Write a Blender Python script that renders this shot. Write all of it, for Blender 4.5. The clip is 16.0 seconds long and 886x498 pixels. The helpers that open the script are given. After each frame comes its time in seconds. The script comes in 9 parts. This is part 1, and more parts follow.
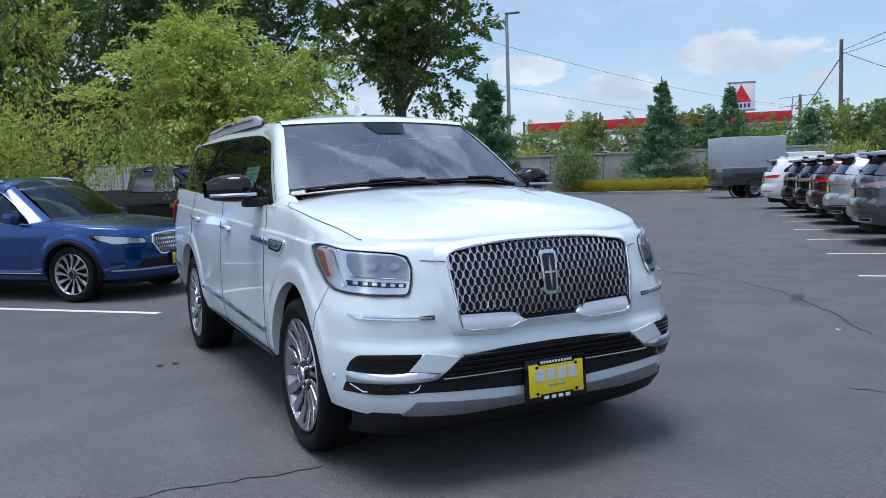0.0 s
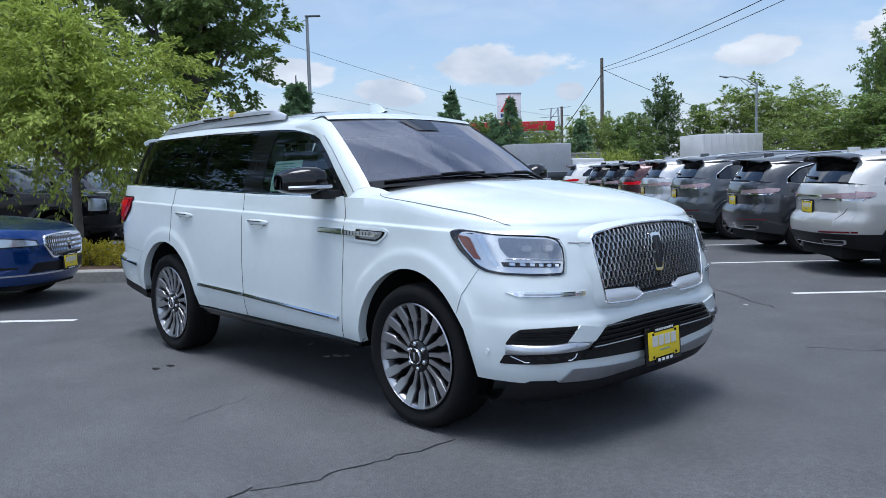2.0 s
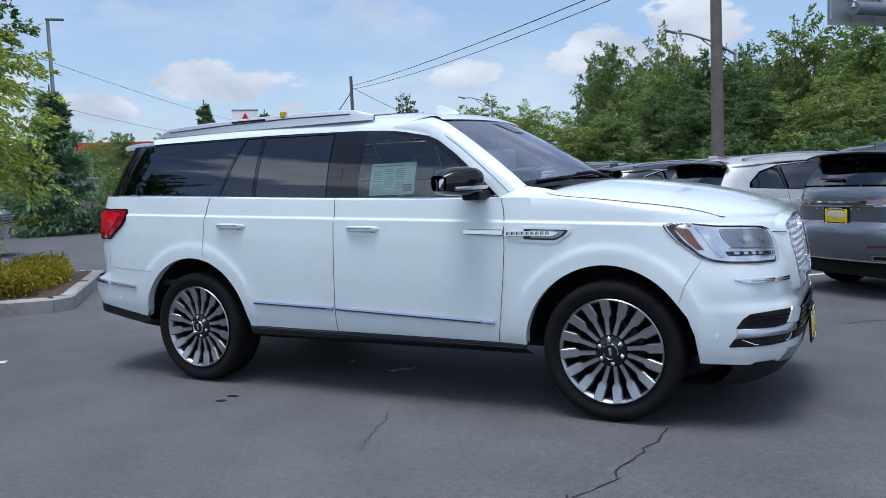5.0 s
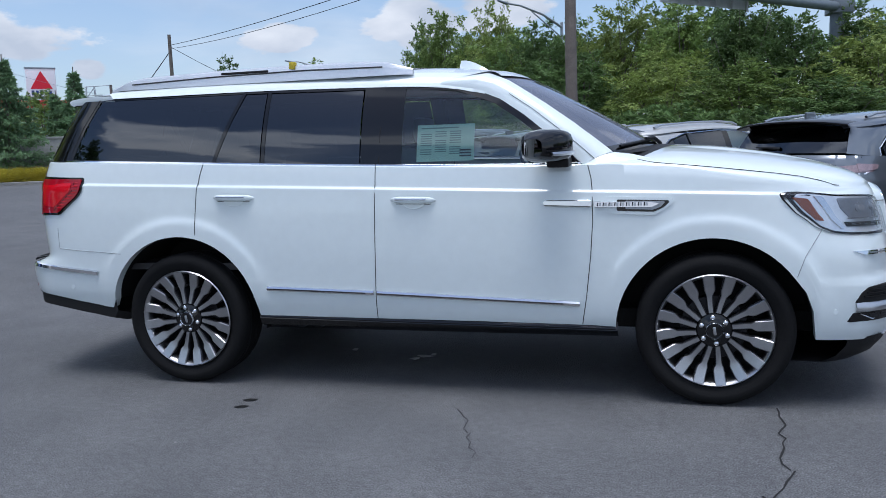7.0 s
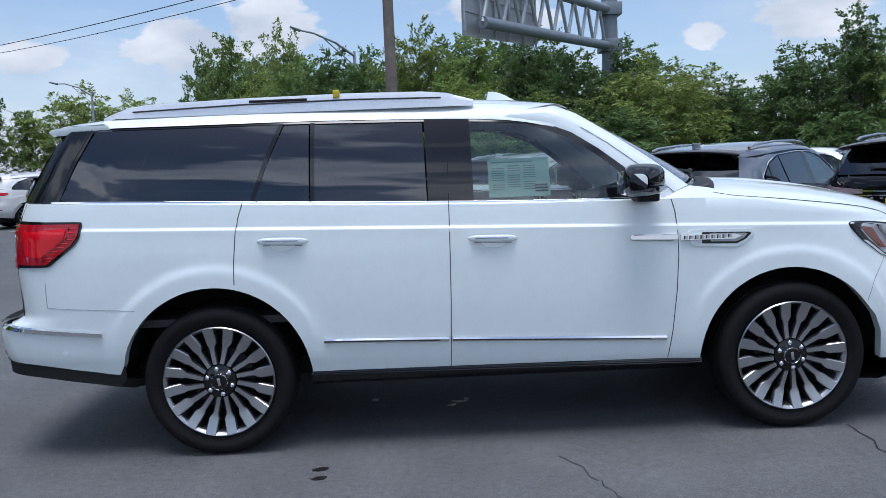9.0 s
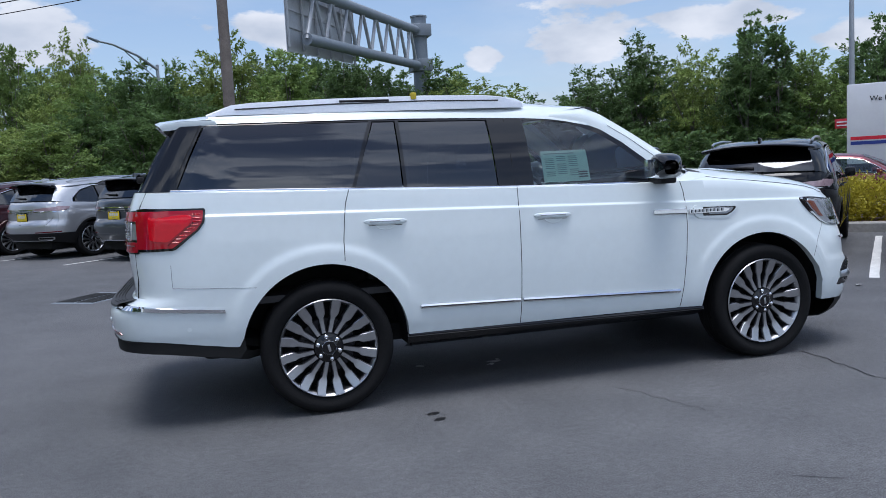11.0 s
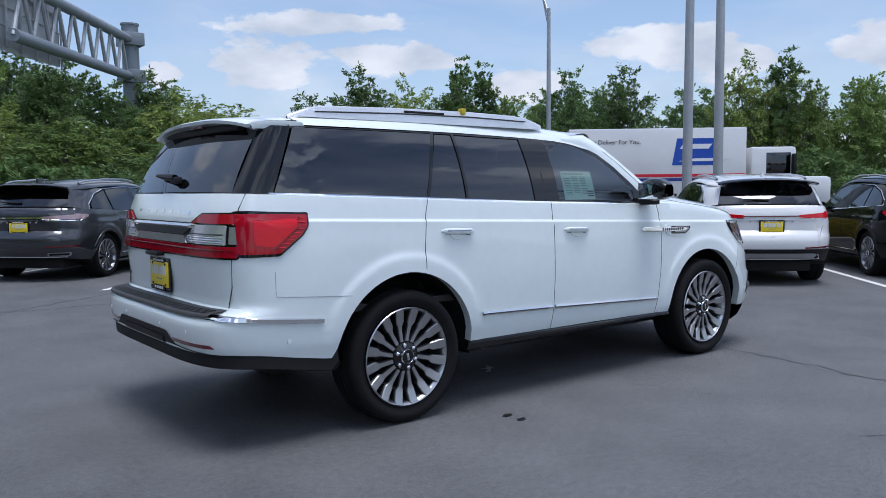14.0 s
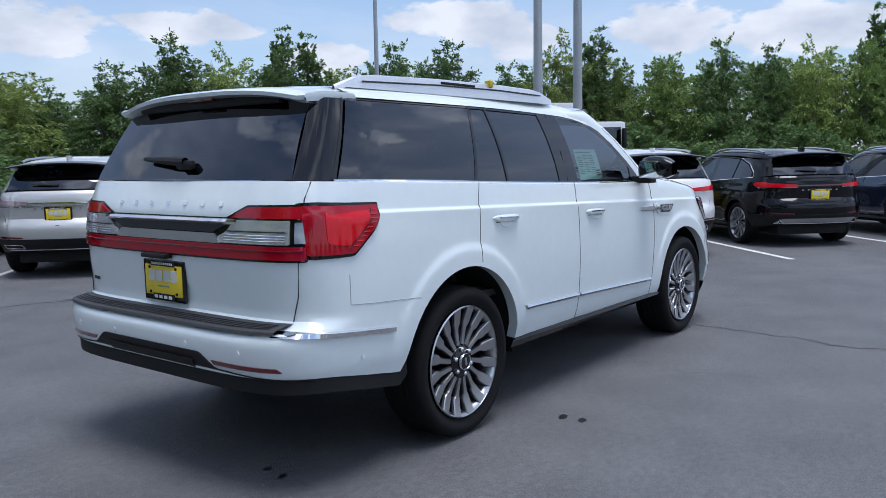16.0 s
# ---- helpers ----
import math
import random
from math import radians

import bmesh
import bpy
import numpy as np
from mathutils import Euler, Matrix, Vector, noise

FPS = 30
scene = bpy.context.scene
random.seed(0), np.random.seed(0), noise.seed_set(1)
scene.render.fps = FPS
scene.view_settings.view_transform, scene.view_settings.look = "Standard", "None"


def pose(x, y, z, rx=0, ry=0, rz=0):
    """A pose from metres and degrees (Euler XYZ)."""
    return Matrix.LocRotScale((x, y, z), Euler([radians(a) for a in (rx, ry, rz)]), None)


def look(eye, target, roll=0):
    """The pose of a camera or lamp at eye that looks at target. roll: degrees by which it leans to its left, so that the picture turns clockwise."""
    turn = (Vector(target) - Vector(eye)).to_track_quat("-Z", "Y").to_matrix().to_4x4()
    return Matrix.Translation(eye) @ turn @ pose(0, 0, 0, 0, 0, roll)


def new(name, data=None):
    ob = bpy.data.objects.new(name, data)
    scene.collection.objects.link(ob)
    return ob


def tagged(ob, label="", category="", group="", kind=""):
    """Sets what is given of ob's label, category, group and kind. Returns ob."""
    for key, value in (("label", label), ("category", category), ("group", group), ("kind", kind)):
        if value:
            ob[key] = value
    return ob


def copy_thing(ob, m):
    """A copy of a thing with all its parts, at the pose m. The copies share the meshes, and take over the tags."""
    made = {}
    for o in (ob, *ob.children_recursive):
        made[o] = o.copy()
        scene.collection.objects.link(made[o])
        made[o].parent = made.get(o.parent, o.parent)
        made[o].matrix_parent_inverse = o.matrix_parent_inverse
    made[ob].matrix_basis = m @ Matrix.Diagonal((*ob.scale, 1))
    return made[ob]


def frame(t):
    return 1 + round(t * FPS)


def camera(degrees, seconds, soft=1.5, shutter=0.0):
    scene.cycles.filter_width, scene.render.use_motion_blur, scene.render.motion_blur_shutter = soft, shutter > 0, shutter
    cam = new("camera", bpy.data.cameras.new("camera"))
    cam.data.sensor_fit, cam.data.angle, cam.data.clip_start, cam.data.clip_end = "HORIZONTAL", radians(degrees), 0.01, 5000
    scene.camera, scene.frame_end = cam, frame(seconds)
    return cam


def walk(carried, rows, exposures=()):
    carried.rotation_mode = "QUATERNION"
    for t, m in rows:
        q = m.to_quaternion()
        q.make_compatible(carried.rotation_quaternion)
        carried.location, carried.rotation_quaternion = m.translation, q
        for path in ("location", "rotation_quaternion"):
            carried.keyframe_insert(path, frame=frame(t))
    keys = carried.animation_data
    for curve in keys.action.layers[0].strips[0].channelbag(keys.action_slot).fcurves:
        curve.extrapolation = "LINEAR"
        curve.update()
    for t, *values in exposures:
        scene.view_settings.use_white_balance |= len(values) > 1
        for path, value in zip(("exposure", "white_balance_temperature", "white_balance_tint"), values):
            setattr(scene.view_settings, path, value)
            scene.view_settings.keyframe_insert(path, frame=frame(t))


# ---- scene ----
cam = camera(58.0, 16.0, 0.75)
PATH = [
    (0, (5.631, -2.116, 1.419), (3.848, -1.227, 1.242), -1.8),
    (0.5, (5.481, -2.56, 1.416), (3.768, -1.543, 1.238), -1.6),
    (1, (5.332, -2.985, 1.425), (3.696, -1.849, 1.245), -1.4),
    (1.5, (5.064, -3.353, 1.43), (3.513, -2.103, 1.251), -1.4),
    (2, (4.893, -3.803, 1.403), (3.431, -2.45, 1.221), -1.5),
    (2.5, (4.606, -4.137, 1.374), (3.233, -2.694, 1.191), -1.9),
    (3, (4.33, -4.443, 1.391), (3.039, -2.926, 1.215), -2.3),
    (3.5, (4.046, -4.777, 1.398), (2.835, -3.194, 1.231), -2.7),
    (3.7, (3.897, -4.873, 1.374), (2.72, -3.264, 1.208), -2.7),
    (5.8, (2.166, -5.404, 1.402), (1.393, -3.568, 1.222), -2.3),
    (6, (2.01, -5.411, 1.421), (1.278, -3.559, 1.23), -2.3),
    (6.5, (1.621, -5.332, 1.394), (0.999, -3.444, 1.17), -2.2),
    (7, (1.253, -5.259, 1.417), (0.741, -3.343, 1.16), -2.0),
    (7.5, (0.897, -5.252, 1.513), (0.501, -3.312, 1.235), -1.8),
    (8, (0.522, -5.094, 1.541), (0.264, -3.13, 1.271), -1.7),
    (8.5, (0.103, -5.115, 1.511), (-0.005, -3.132, 1.273), -1.8),
    (8.7, (-0.102, -5.136, 1.522), (-0.15, -3.149, 1.299), -2.0),
    (10.8, (-1.964, -5.713, 1.451), (-1.489, -3.78, 1.263), -3.0),
    (11, (-2.155, -5.753, 1.43), (-1.616, -3.836, 1.239), -2.9),
    (11.5, (-2.562, -5.734, 1.426), (-1.87, -3.867, 1.239), -2.4),
    (12, (-2.977, -5.56, 1.449), (-2.142, -3.751, 1.274), -2.0),
    (12.5, (-3.391, -5.413, 1.454), (-2.433, -3.664, 1.297), -1.5),
    (13, (-3.689, -5.212, 1.443), (-2.63, -3.522, 1.297), -1.2),
    (13.5, (-4.046, -5.036, 1.423), (-2.895, -3.406, 1.281), -0.8),
    (14, (-4.341, -4.846, 1.412), (-3.105, -3.281, 1.263), -0.5),
    (14.5, (-4.515, -4.504, 1.414), (-3.191, -3.013, 1.255), -0.5),
    (15, (-4.761, -4.198, 1.409), (-3.35, -2.79, 1.235), -0.5),
    (15.5, (-4.876, -3.854, 1.418), (-3.381, -2.541, 1.22), -0.7),
    (16, (-4.925, -3.452, 1.474), (-3.356, -2.231, 1.255), -1.1),
]
EXPOSURES = [(0, 1.75, 5850, 9), (3.5, 1.71, 5850, 9), (7.0, 1.65, 5880, 11), (8.7, 1.68, 5880, 11), (11.0, 1.64, 5910, 12), (13.5, 1.67, 5910, 12), (16, 1.75, 5900, 12)]
walk(cam, [(t, look(eye, target, roll)) for t, eye, target, roll in PATH], EXPOSURES)

# ---- world and light ----
world = bpy.data.worlds.new("sky")
scene.world = world
world.use_nodes = True
SUN_EL, SUN_AZ = 80.0, -98.0


CLOUDS = [(-43.5, 7.6, 4.4, 1.1), (-57.5, 7.3, 2.2, 1.0), (-51.0, 5.8, 2.3, 0.8), (-25.5, 7.6, 2.2, 0.8), (-37.8, 5.7, 1.0, 0.6), (-16.5, 8.5, 3.2, 1.3), (-10.0, 9.8, 3.0, 1.8),
          (5.0, 10.3, 3.5, 1.4), (19.4, 8.0, 1.2, 0.8), (29.2, 11.4, 5.6, 0.7), (34.4, 9.0, 3.8, 1.0), (26.0, 8.5, 3.6, 1.6), (53.0, 9.5, 4.2, 1.1), (57.5, 8.4, 2.6, 1.4),
          (68.0, 8.5, 4.5, 1.5), (76.5, 8.0, 4.5, 1.6), (43.5, 7.2, 2.6, 1.0)]


def make_sky():
    nt = world.node_tree
    nt.nodes.clear()
    N = nt.nodes.new
    L = nt.links.new
    out = N("ShaderNodeOutputWorld")
    bg = N("ShaderNodeBackground")
    sky = N("ShaderNodeTexSky")
    sky.sky_type, sky.sun_disc = "NISHITA", False
    sky.sun_elevation, sky.sun_rotation = radians(SUN_EL), radians(90 - SUN_AZ)
    sky.air_density, sky.dust_density, sky.ozone_density = 1.0, 1.2, 1.6
    tc = N("ShaderNodeTexCoord")
    sep = N("ShaderNodeSeparateXYZ")
    L(tc.outputs["Generated"], sep.inputs[0])
    zc = N("ShaderNodeMath"); zc.operation = "MAXIMUM"; zc.inputs[1].default_value = 0.0
    L(sep.outputs["Z"], zc.inputs[0])
    # thin high cloud: the direction laid on a high flat plane
    za = N("ShaderNodeMath"); za.operation = "ADD"; za.inputs[1].default_value = 0.11
    L(zc.outputs[0], za.inputs[0])
    dv = N("ShaderNodeVectorMath"); dv.operation = "DIVIDE"
    L(tc.outputs["Generated"], dv.inputs[0])
    cz = N("ShaderNodeCombineXYZ")
    for i in range(3):
        L(za.outputs[0], cz.inputs[i])
    L(cz.outputs[0], dv.inputs[1])
    n1 = N("ShaderNodeTexNoise"); n1.inputs["Scale"].default_value = 0.62; n1.inputs["Detail"].default_value = 9.0
    n1.inputs["Roughness"].default_value = 0.56; n1.inputs["Distortion"].default_value = 0.3
    L(dv.outputs[0], n1.inputs["Vector"])
    veil = N("ShaderNodeMapRange"); veil.inputs["From Min"].default_value = 0.44; veil.inputs["From Max"].default_value = 0.72
    veil.inputs["To Min"].default_value = 0.0; veil.inputs["To Max"].default_value = 0.55
    L(n1.outputs["Fac"], veil.inputs["Value"])
    # heaped clouds low over the horizon: bearing from +y, height, half width and half height in degrees
    sq = N("ShaderNodeVectorMath"); sq.operation = "MULTIPLY"; sq.inputs[1].default_value = (1.0, 1.0, 2.2)
    L(tc.outputs["Generated"], sq.inputs[0])
    n3 = N("ShaderNodeTexNoise"); n3.inputs["Scale"].default_value = 13.0; n3.inputs["Detail"].default_value = 7.0
    n3.inputs["Roughness"].default_value = 0.58
    L(sq.outputs[0], n3.inputs["Vector"])
    n4 = N("ShaderNodeTexNoise"); n4.inputs["Scale"].default_value = 3.0; n4.inputs["Detail"].default_value = 8.0
    L(sq.outputs[0], n4.inputs["Vector"])
    az = N("ShaderNodeMath"); az.operation = "ARCTAN2"
    L(sep.outputs["X"], az.inputs[0]); L(sep.outputs["Y"], az.inputs[1])
    el = N("ShaderNodeMath"); el.operation = "ARCSINE"
    L(sep.outputs["Z"], el.inputs[0])
    ae = N("ShaderNodeCombineXYZ")
    L(az.outputs[0], ae.inputs[0]); L(el.outputs[0], ae.inputs[1])
    near = None
    for a, e, ra, re in CLOUDS:
        k = N("ShaderNodeVectorMath"); k.operation = "MULTIPLY_ADD"
        L(ae.outputs[0], k.inputs[0])
        sx, sy = math.degrees(1) / (ra * 1.25), math.degrees(1) / (re * 1.25)
        k.inputs[1].default_value = (sx, sy, 0)
        k.inputs[2].default_value = (-radians(a) * sx, -radians(e) * sy, 0)
        ln = N("ShaderNodeVectorMath"); ln.operation = "LENGTH"
        L(k.outputs[0], ln.inputs[0])
        if near is None:
            near = ln.outputs["Value"]
        else:
            mn = N("ShaderNodeMath"); mn.operation = "SMOOTH_MIN"; mn.inputs[2].default_value = 0.25
            L(near, mn.inputs[0]); L(ln.outputs["Value"], mn.inputs[1])
            near = mn.outputs[0]
    wob = N("ShaderNodeMath"); wob.operation = "MULTIPLY_ADD"; wob.inputs[1].default_value, wob.inputs[2].default_value = 2.3, -1.15
    L(n3.outputs["Fac"], wob.inputs[0])
    dens = N("ShaderNodeMath"); dens.operation = "SUBTRACT"
    L(wob.outputs[0], dens.inputs[0]); L(near, dens.inputs[1])
    heap = N("ShaderNodeMapRange"); heap.interpolation_type = "SMOOTHSTEP"
    heap.inputs["From Min"].default_value = -1.02; heap.inputs["From Max"].default_value = -0.72
    L(dens.outputs[0], heap.inputs["Value"])
    # other heaps, out of these bearings
    hp2 = N("ShaderNodeMapRange"); hp2.inputs["From Min"].default_value = 0.50; hp2.inputs["From Max"].default_value = 0.575
    L(n4.outputs["Fac"], hp2.inputs["Value"])
    far = N("ShaderNodeMapRange"); far.inputs["From Min"].default_value = 2.0; far.inputs["From Max"].default_value = 5.0
    L(near, far.inputs["Value"])
    hp3 = N("ShaderNodeMath"); hp3.operation = "MULTIPLY"
    L(hp2.outputs[0], hp3.inputs[0]); L(far.outputs[0], hp3.inputs[1])
    hp = N("ShaderNodeMath"); hp.operation = "MAXIMUM"
    L(heap.outputs[0], hp.inputs[0]); L(hp3.outputs[0], hp.inputs[1])
    low = N("ShaderNodeMapRange"); low.interpolation_type = "SMOOTHSTEP"
    low.inputs["From Min"].default_value, low.inputs["From Max"].default_value = 0.42, 0.72
    low.inputs["To Min"].default_value, low.inputs["To Max"].default_value = 1.0, 0.45
    L(sep.outputs["Z"], low.inputs["Value"])
    hpl = N("ShaderNodeMath"); hpl.operation = "MULTIPLY"
    L(hp.outputs[0], hpl.inputs[0]); L(low.outputs[0], hpl.inputs[1])
    cov = N("ShaderNodeMath"); cov.operation = "MAXIMUM"
    L(veil.outputs[0], cov.inputs[0]); L(hpl.outputs[0], cov.inputs[1])
    n2 = N("ShaderNodeTexNoise"); n2.inputs["Scale"].default_value = 9.0; n2.inputs["Detail"].default_value = 5.0
    L(sq.outputs[0], n2.inputs["Vector"])
    cr = N("ShaderNodeValToRGB")
    cr.color_ramp.elements[0].color, cr.color_ramp.elements[1].color = (2.35, 2.55, 2.85, 1), (3.5, 3.55, 3.65, 1)
    cr.color_ramp.elements[0].position, cr.color_ramp.elements[1].position = 0.35, 0.62
    L(n2.outputs["Fac"], cr.inputs[0])
    sd = N("ShaderNodeVectorMath"); sd.operation = "DOT_PRODUCT"
    sd.inputs[1].default_value = (math.cos(radians(SUN_EL)) * math.cos(radians(SUN_AZ)), math.cos(radians(SUN_EL)) * math.sin(radians(SUN_AZ)), math.sin(radians(SUN_EL)))
    nz = N("ShaderNodeVectorMath"); nz.operation = "NORMALIZE"
    L(tc.outputs["Generated"], nz.inputs[0]); L(nz.outputs[0], sd.inputs[0])
    gl = N("ShaderNodeMapRange"); gl.inputs["From Min"].default_value = 0.25; gl.inputs["From Max"].default_value = 1.0
    gl.inputs["To Min"].default_value = 0.74; gl.inputs["To Max"].default_value = 2.4
    L(sd.outputs["Value"], gl.inputs["Value"])
    cg = N("ShaderNodeVectorMath"); cg.operation = "SCALE"
    L(cr.outputs[0], cg.inputs[0]); L(gl.outputs[0], cg.inputs["Scale"])
    # haze pales the sky towards the horizon
    hz = N("ShaderNodeMapRange"); hz.inputs["From Min"].default_value = 0.0; hz.inputs["From Max"].default_value = 0.5
    hz.inputs["To Min"].default_value = 0.3; hz.inputs["To Max"].default_value = 0.0
    L(zc.outputs[0], hz.inputs["Value"])
    mh = N("ShaderNodeMix"); mh.data_type = "RGBA"; mh.inputs[7].default_value = (2.1, 2.45, 2.95, 1)
    dim = N("ShaderNodeVectorMath"); dim.operation = "SCALE"; dim.inputs["Scale"].default_value = 0.44
    L(sky.outputs[0], dim.inputs[0])
    L(hz.outputs[0], mh.inputs[0]); L(dim.outputs[0], mh.inputs[6])
    mx = N("ShaderNodeMix"); mx.data_type = "RGBA"
    L(cov.outputs[0], mx.inputs[0]); L(mh.outputs[2], mx.inputs[6]); L(cg.outputs[0], mx.inputs[7])
    L(mx.outputs[2], bg.inputs[0])
    bg.inputs[1].default_value = 0.1
    L(bg.outputs[0], out.inputs[0])


make_sky()
sun = new("sun", bpy.data.lights.new("sun", "SUN"))
sun.data.energy, sun.data.angle, sun.data.color = 0.86, radians(30.0), (1.0, 0.965, 0.92)
_d = Vector((math.cos(radians(SUN_EL)) * math.cos(radians(SUN_AZ)), math.cos(radians(SUN_EL)) * math.sin(radians(SUN_AZ)), math.sin(radians(SUN_EL))))
sun.matrix_world = look(_d * 50, (0, 0, 0))

# ---- materials ----
def shader(name):
    m = bpy.data.materials.new(name)
    m.use_nodes = True
    return m, m.node_tree, m.node_tree.nodes["Principled BSDF"]


def plain(name, col, rough=0.5, metal=0.0, coat=0.0, var=0.12, scale=8.0, bump=0.0, bscale=60.0, spec=0.5):
    """A surface with colour variation at two scales and a fine relief."""
    m, nt, b = shader(name)
    b.inputs["Roughness"].default_value, b.inputs["Metallic"].default_value = rough, metal
    b.inputs["Coat Weight"].default_value, b.inputs["Coat Roughness"].default_value = coat, 0.03
    b.inputs["Specular IOR Level"].default_value = spec
    N, L = nt.nodes.new, nt.links.new
    tc = N("ShaderNodeTexCoord")
    n = N("ShaderNodeTexNoise"); n.inputs["Scale"].default_value = scale; n.inputs["Detail"].default_value = 6
    L(tc.outputs["Object"], n.inputs["Vector"])
    n2 = N("ShaderNodeTexNoise"); n2.inputs["Scale"].default_value = scale * 9; n2.inputs["Detail"].default_value = 3
    L(tc.outputs["Object"], n2.inputs["Vector"])
    ad = N("ShaderNodeMath"); ad.operation = "ADD"
    L(n.outputs["Fac"], ad.inputs[0]); L(n2.outputs["Fac"], ad.inputs[1])
    mr = N("ShaderNodeMapRange"); mr.inputs["From Min"].default_value, mr.inputs["From Max"].default_value = 0.6, 1.4
    mr.inputs["To Min"].default_value, mr.inputs["To Max"].default_value = 1 - var, 1 + var
    L(ad.outputs[0], mr.inputs["Value"])
    vm = N("ShaderNodeVectorMath"); vm.operation = "SCALE"; vm.inputs[0].default_value = col[:3]
    L(mr.outputs[0], vm.inputs["Scale"]); L(vm.outputs[0], b.inputs["Base Color"])
    if bump:
        n3 = N("ShaderNodeTexNoise"); n3.inputs["Scale"].default_value = bscale; n3.inputs["Detail"].default_value = 4
        L(tc.outputs["Object"], n3.inputs["Vector"])
        bp = N("ShaderNodeBump"); bp.inputs["Strength"].default_value = bump; bp.inputs["Distance"].default_value = 0.01
        L(n3.outputs["Fac"], bp.inputs["Height"]); L(bp.outputs[0], b.inputs["Normal"])
    return m


def paint(name, col, metal=0.0, rough=0.28, var=0.03):
    return plain(name, col, rough, metal, 1.0, var, 2.0)


def pane(name, tint, gloss=(1, 1, 1), ior=1.5, rough=0.0, pale_haze=0.0):
    """Tinted glass: a clear tint under a Fresnel gloss, with an optional pale diffuse haze."""
    m, nt, b = shader(name)
    N, L = nt.nodes.new, nt.links.new
    out = nt.nodes["Material Output"]
    nt.nodes.remove(b)
    tr, gl, fr, mx = N("ShaderNodeBsdfTransparent"), N("ShaderNodeBsdfGlossy"), N("ShaderNodeFresnel"), N("ShaderNodeMixShader")
    tr.inputs[0].default_value = (*tint, 1)
    gl.inputs[0].default_value = (*gloss, 1); gl.inputs["Roughness"].default_value = rough
    fr.inputs[0].default_value = ior
    L(fr.outputs[0], mx.inputs[0]); L(tr.outputs[0], mx.inputs[1]); L(gl.outputs[0], mx.inputs[2]); L(mx.outputs[0], out.inputs[0])
    # Pale bluish diffuse share mixed in to whiten the glass like haze and sky sheen.
    if pale_haze:
        df, md, tc, nz, mr = N("ShaderNodeBsdfDiffuse"), N("ShaderNodeMixShader"), N("ShaderNodeTexCoord"), N("ShaderNodeTexNoise"), N("ShaderNodeMapRange")
        df.inputs[0].default_value = (0.72, 0.73, 0.80, 1)
        nz.inputs["Scale"].default_value, nz.inputs["Detail"].default_value = 3.0, 4.0
        mr.inputs["From Min"].default_value, mr.inputs["From Max"].default_value = 0.3, 0.7
        mr.inputs["To Min"].default_value, mr.inputs["To Max"].default_value = pale_haze * 0.7, pale_haze * 1.3
        L(tc.outputs["Object"], nz.inputs["Vector"]); L(nz.outputs["Fac"], mr.inputs["Value"])
        L(mr.outputs[0], md.inputs[0]); L(mx.outputs[0], md.inputs[1]); L(df.outputs[0], md.inputs[2]); L(md.outputs[0], out.inputs[0])
    return m


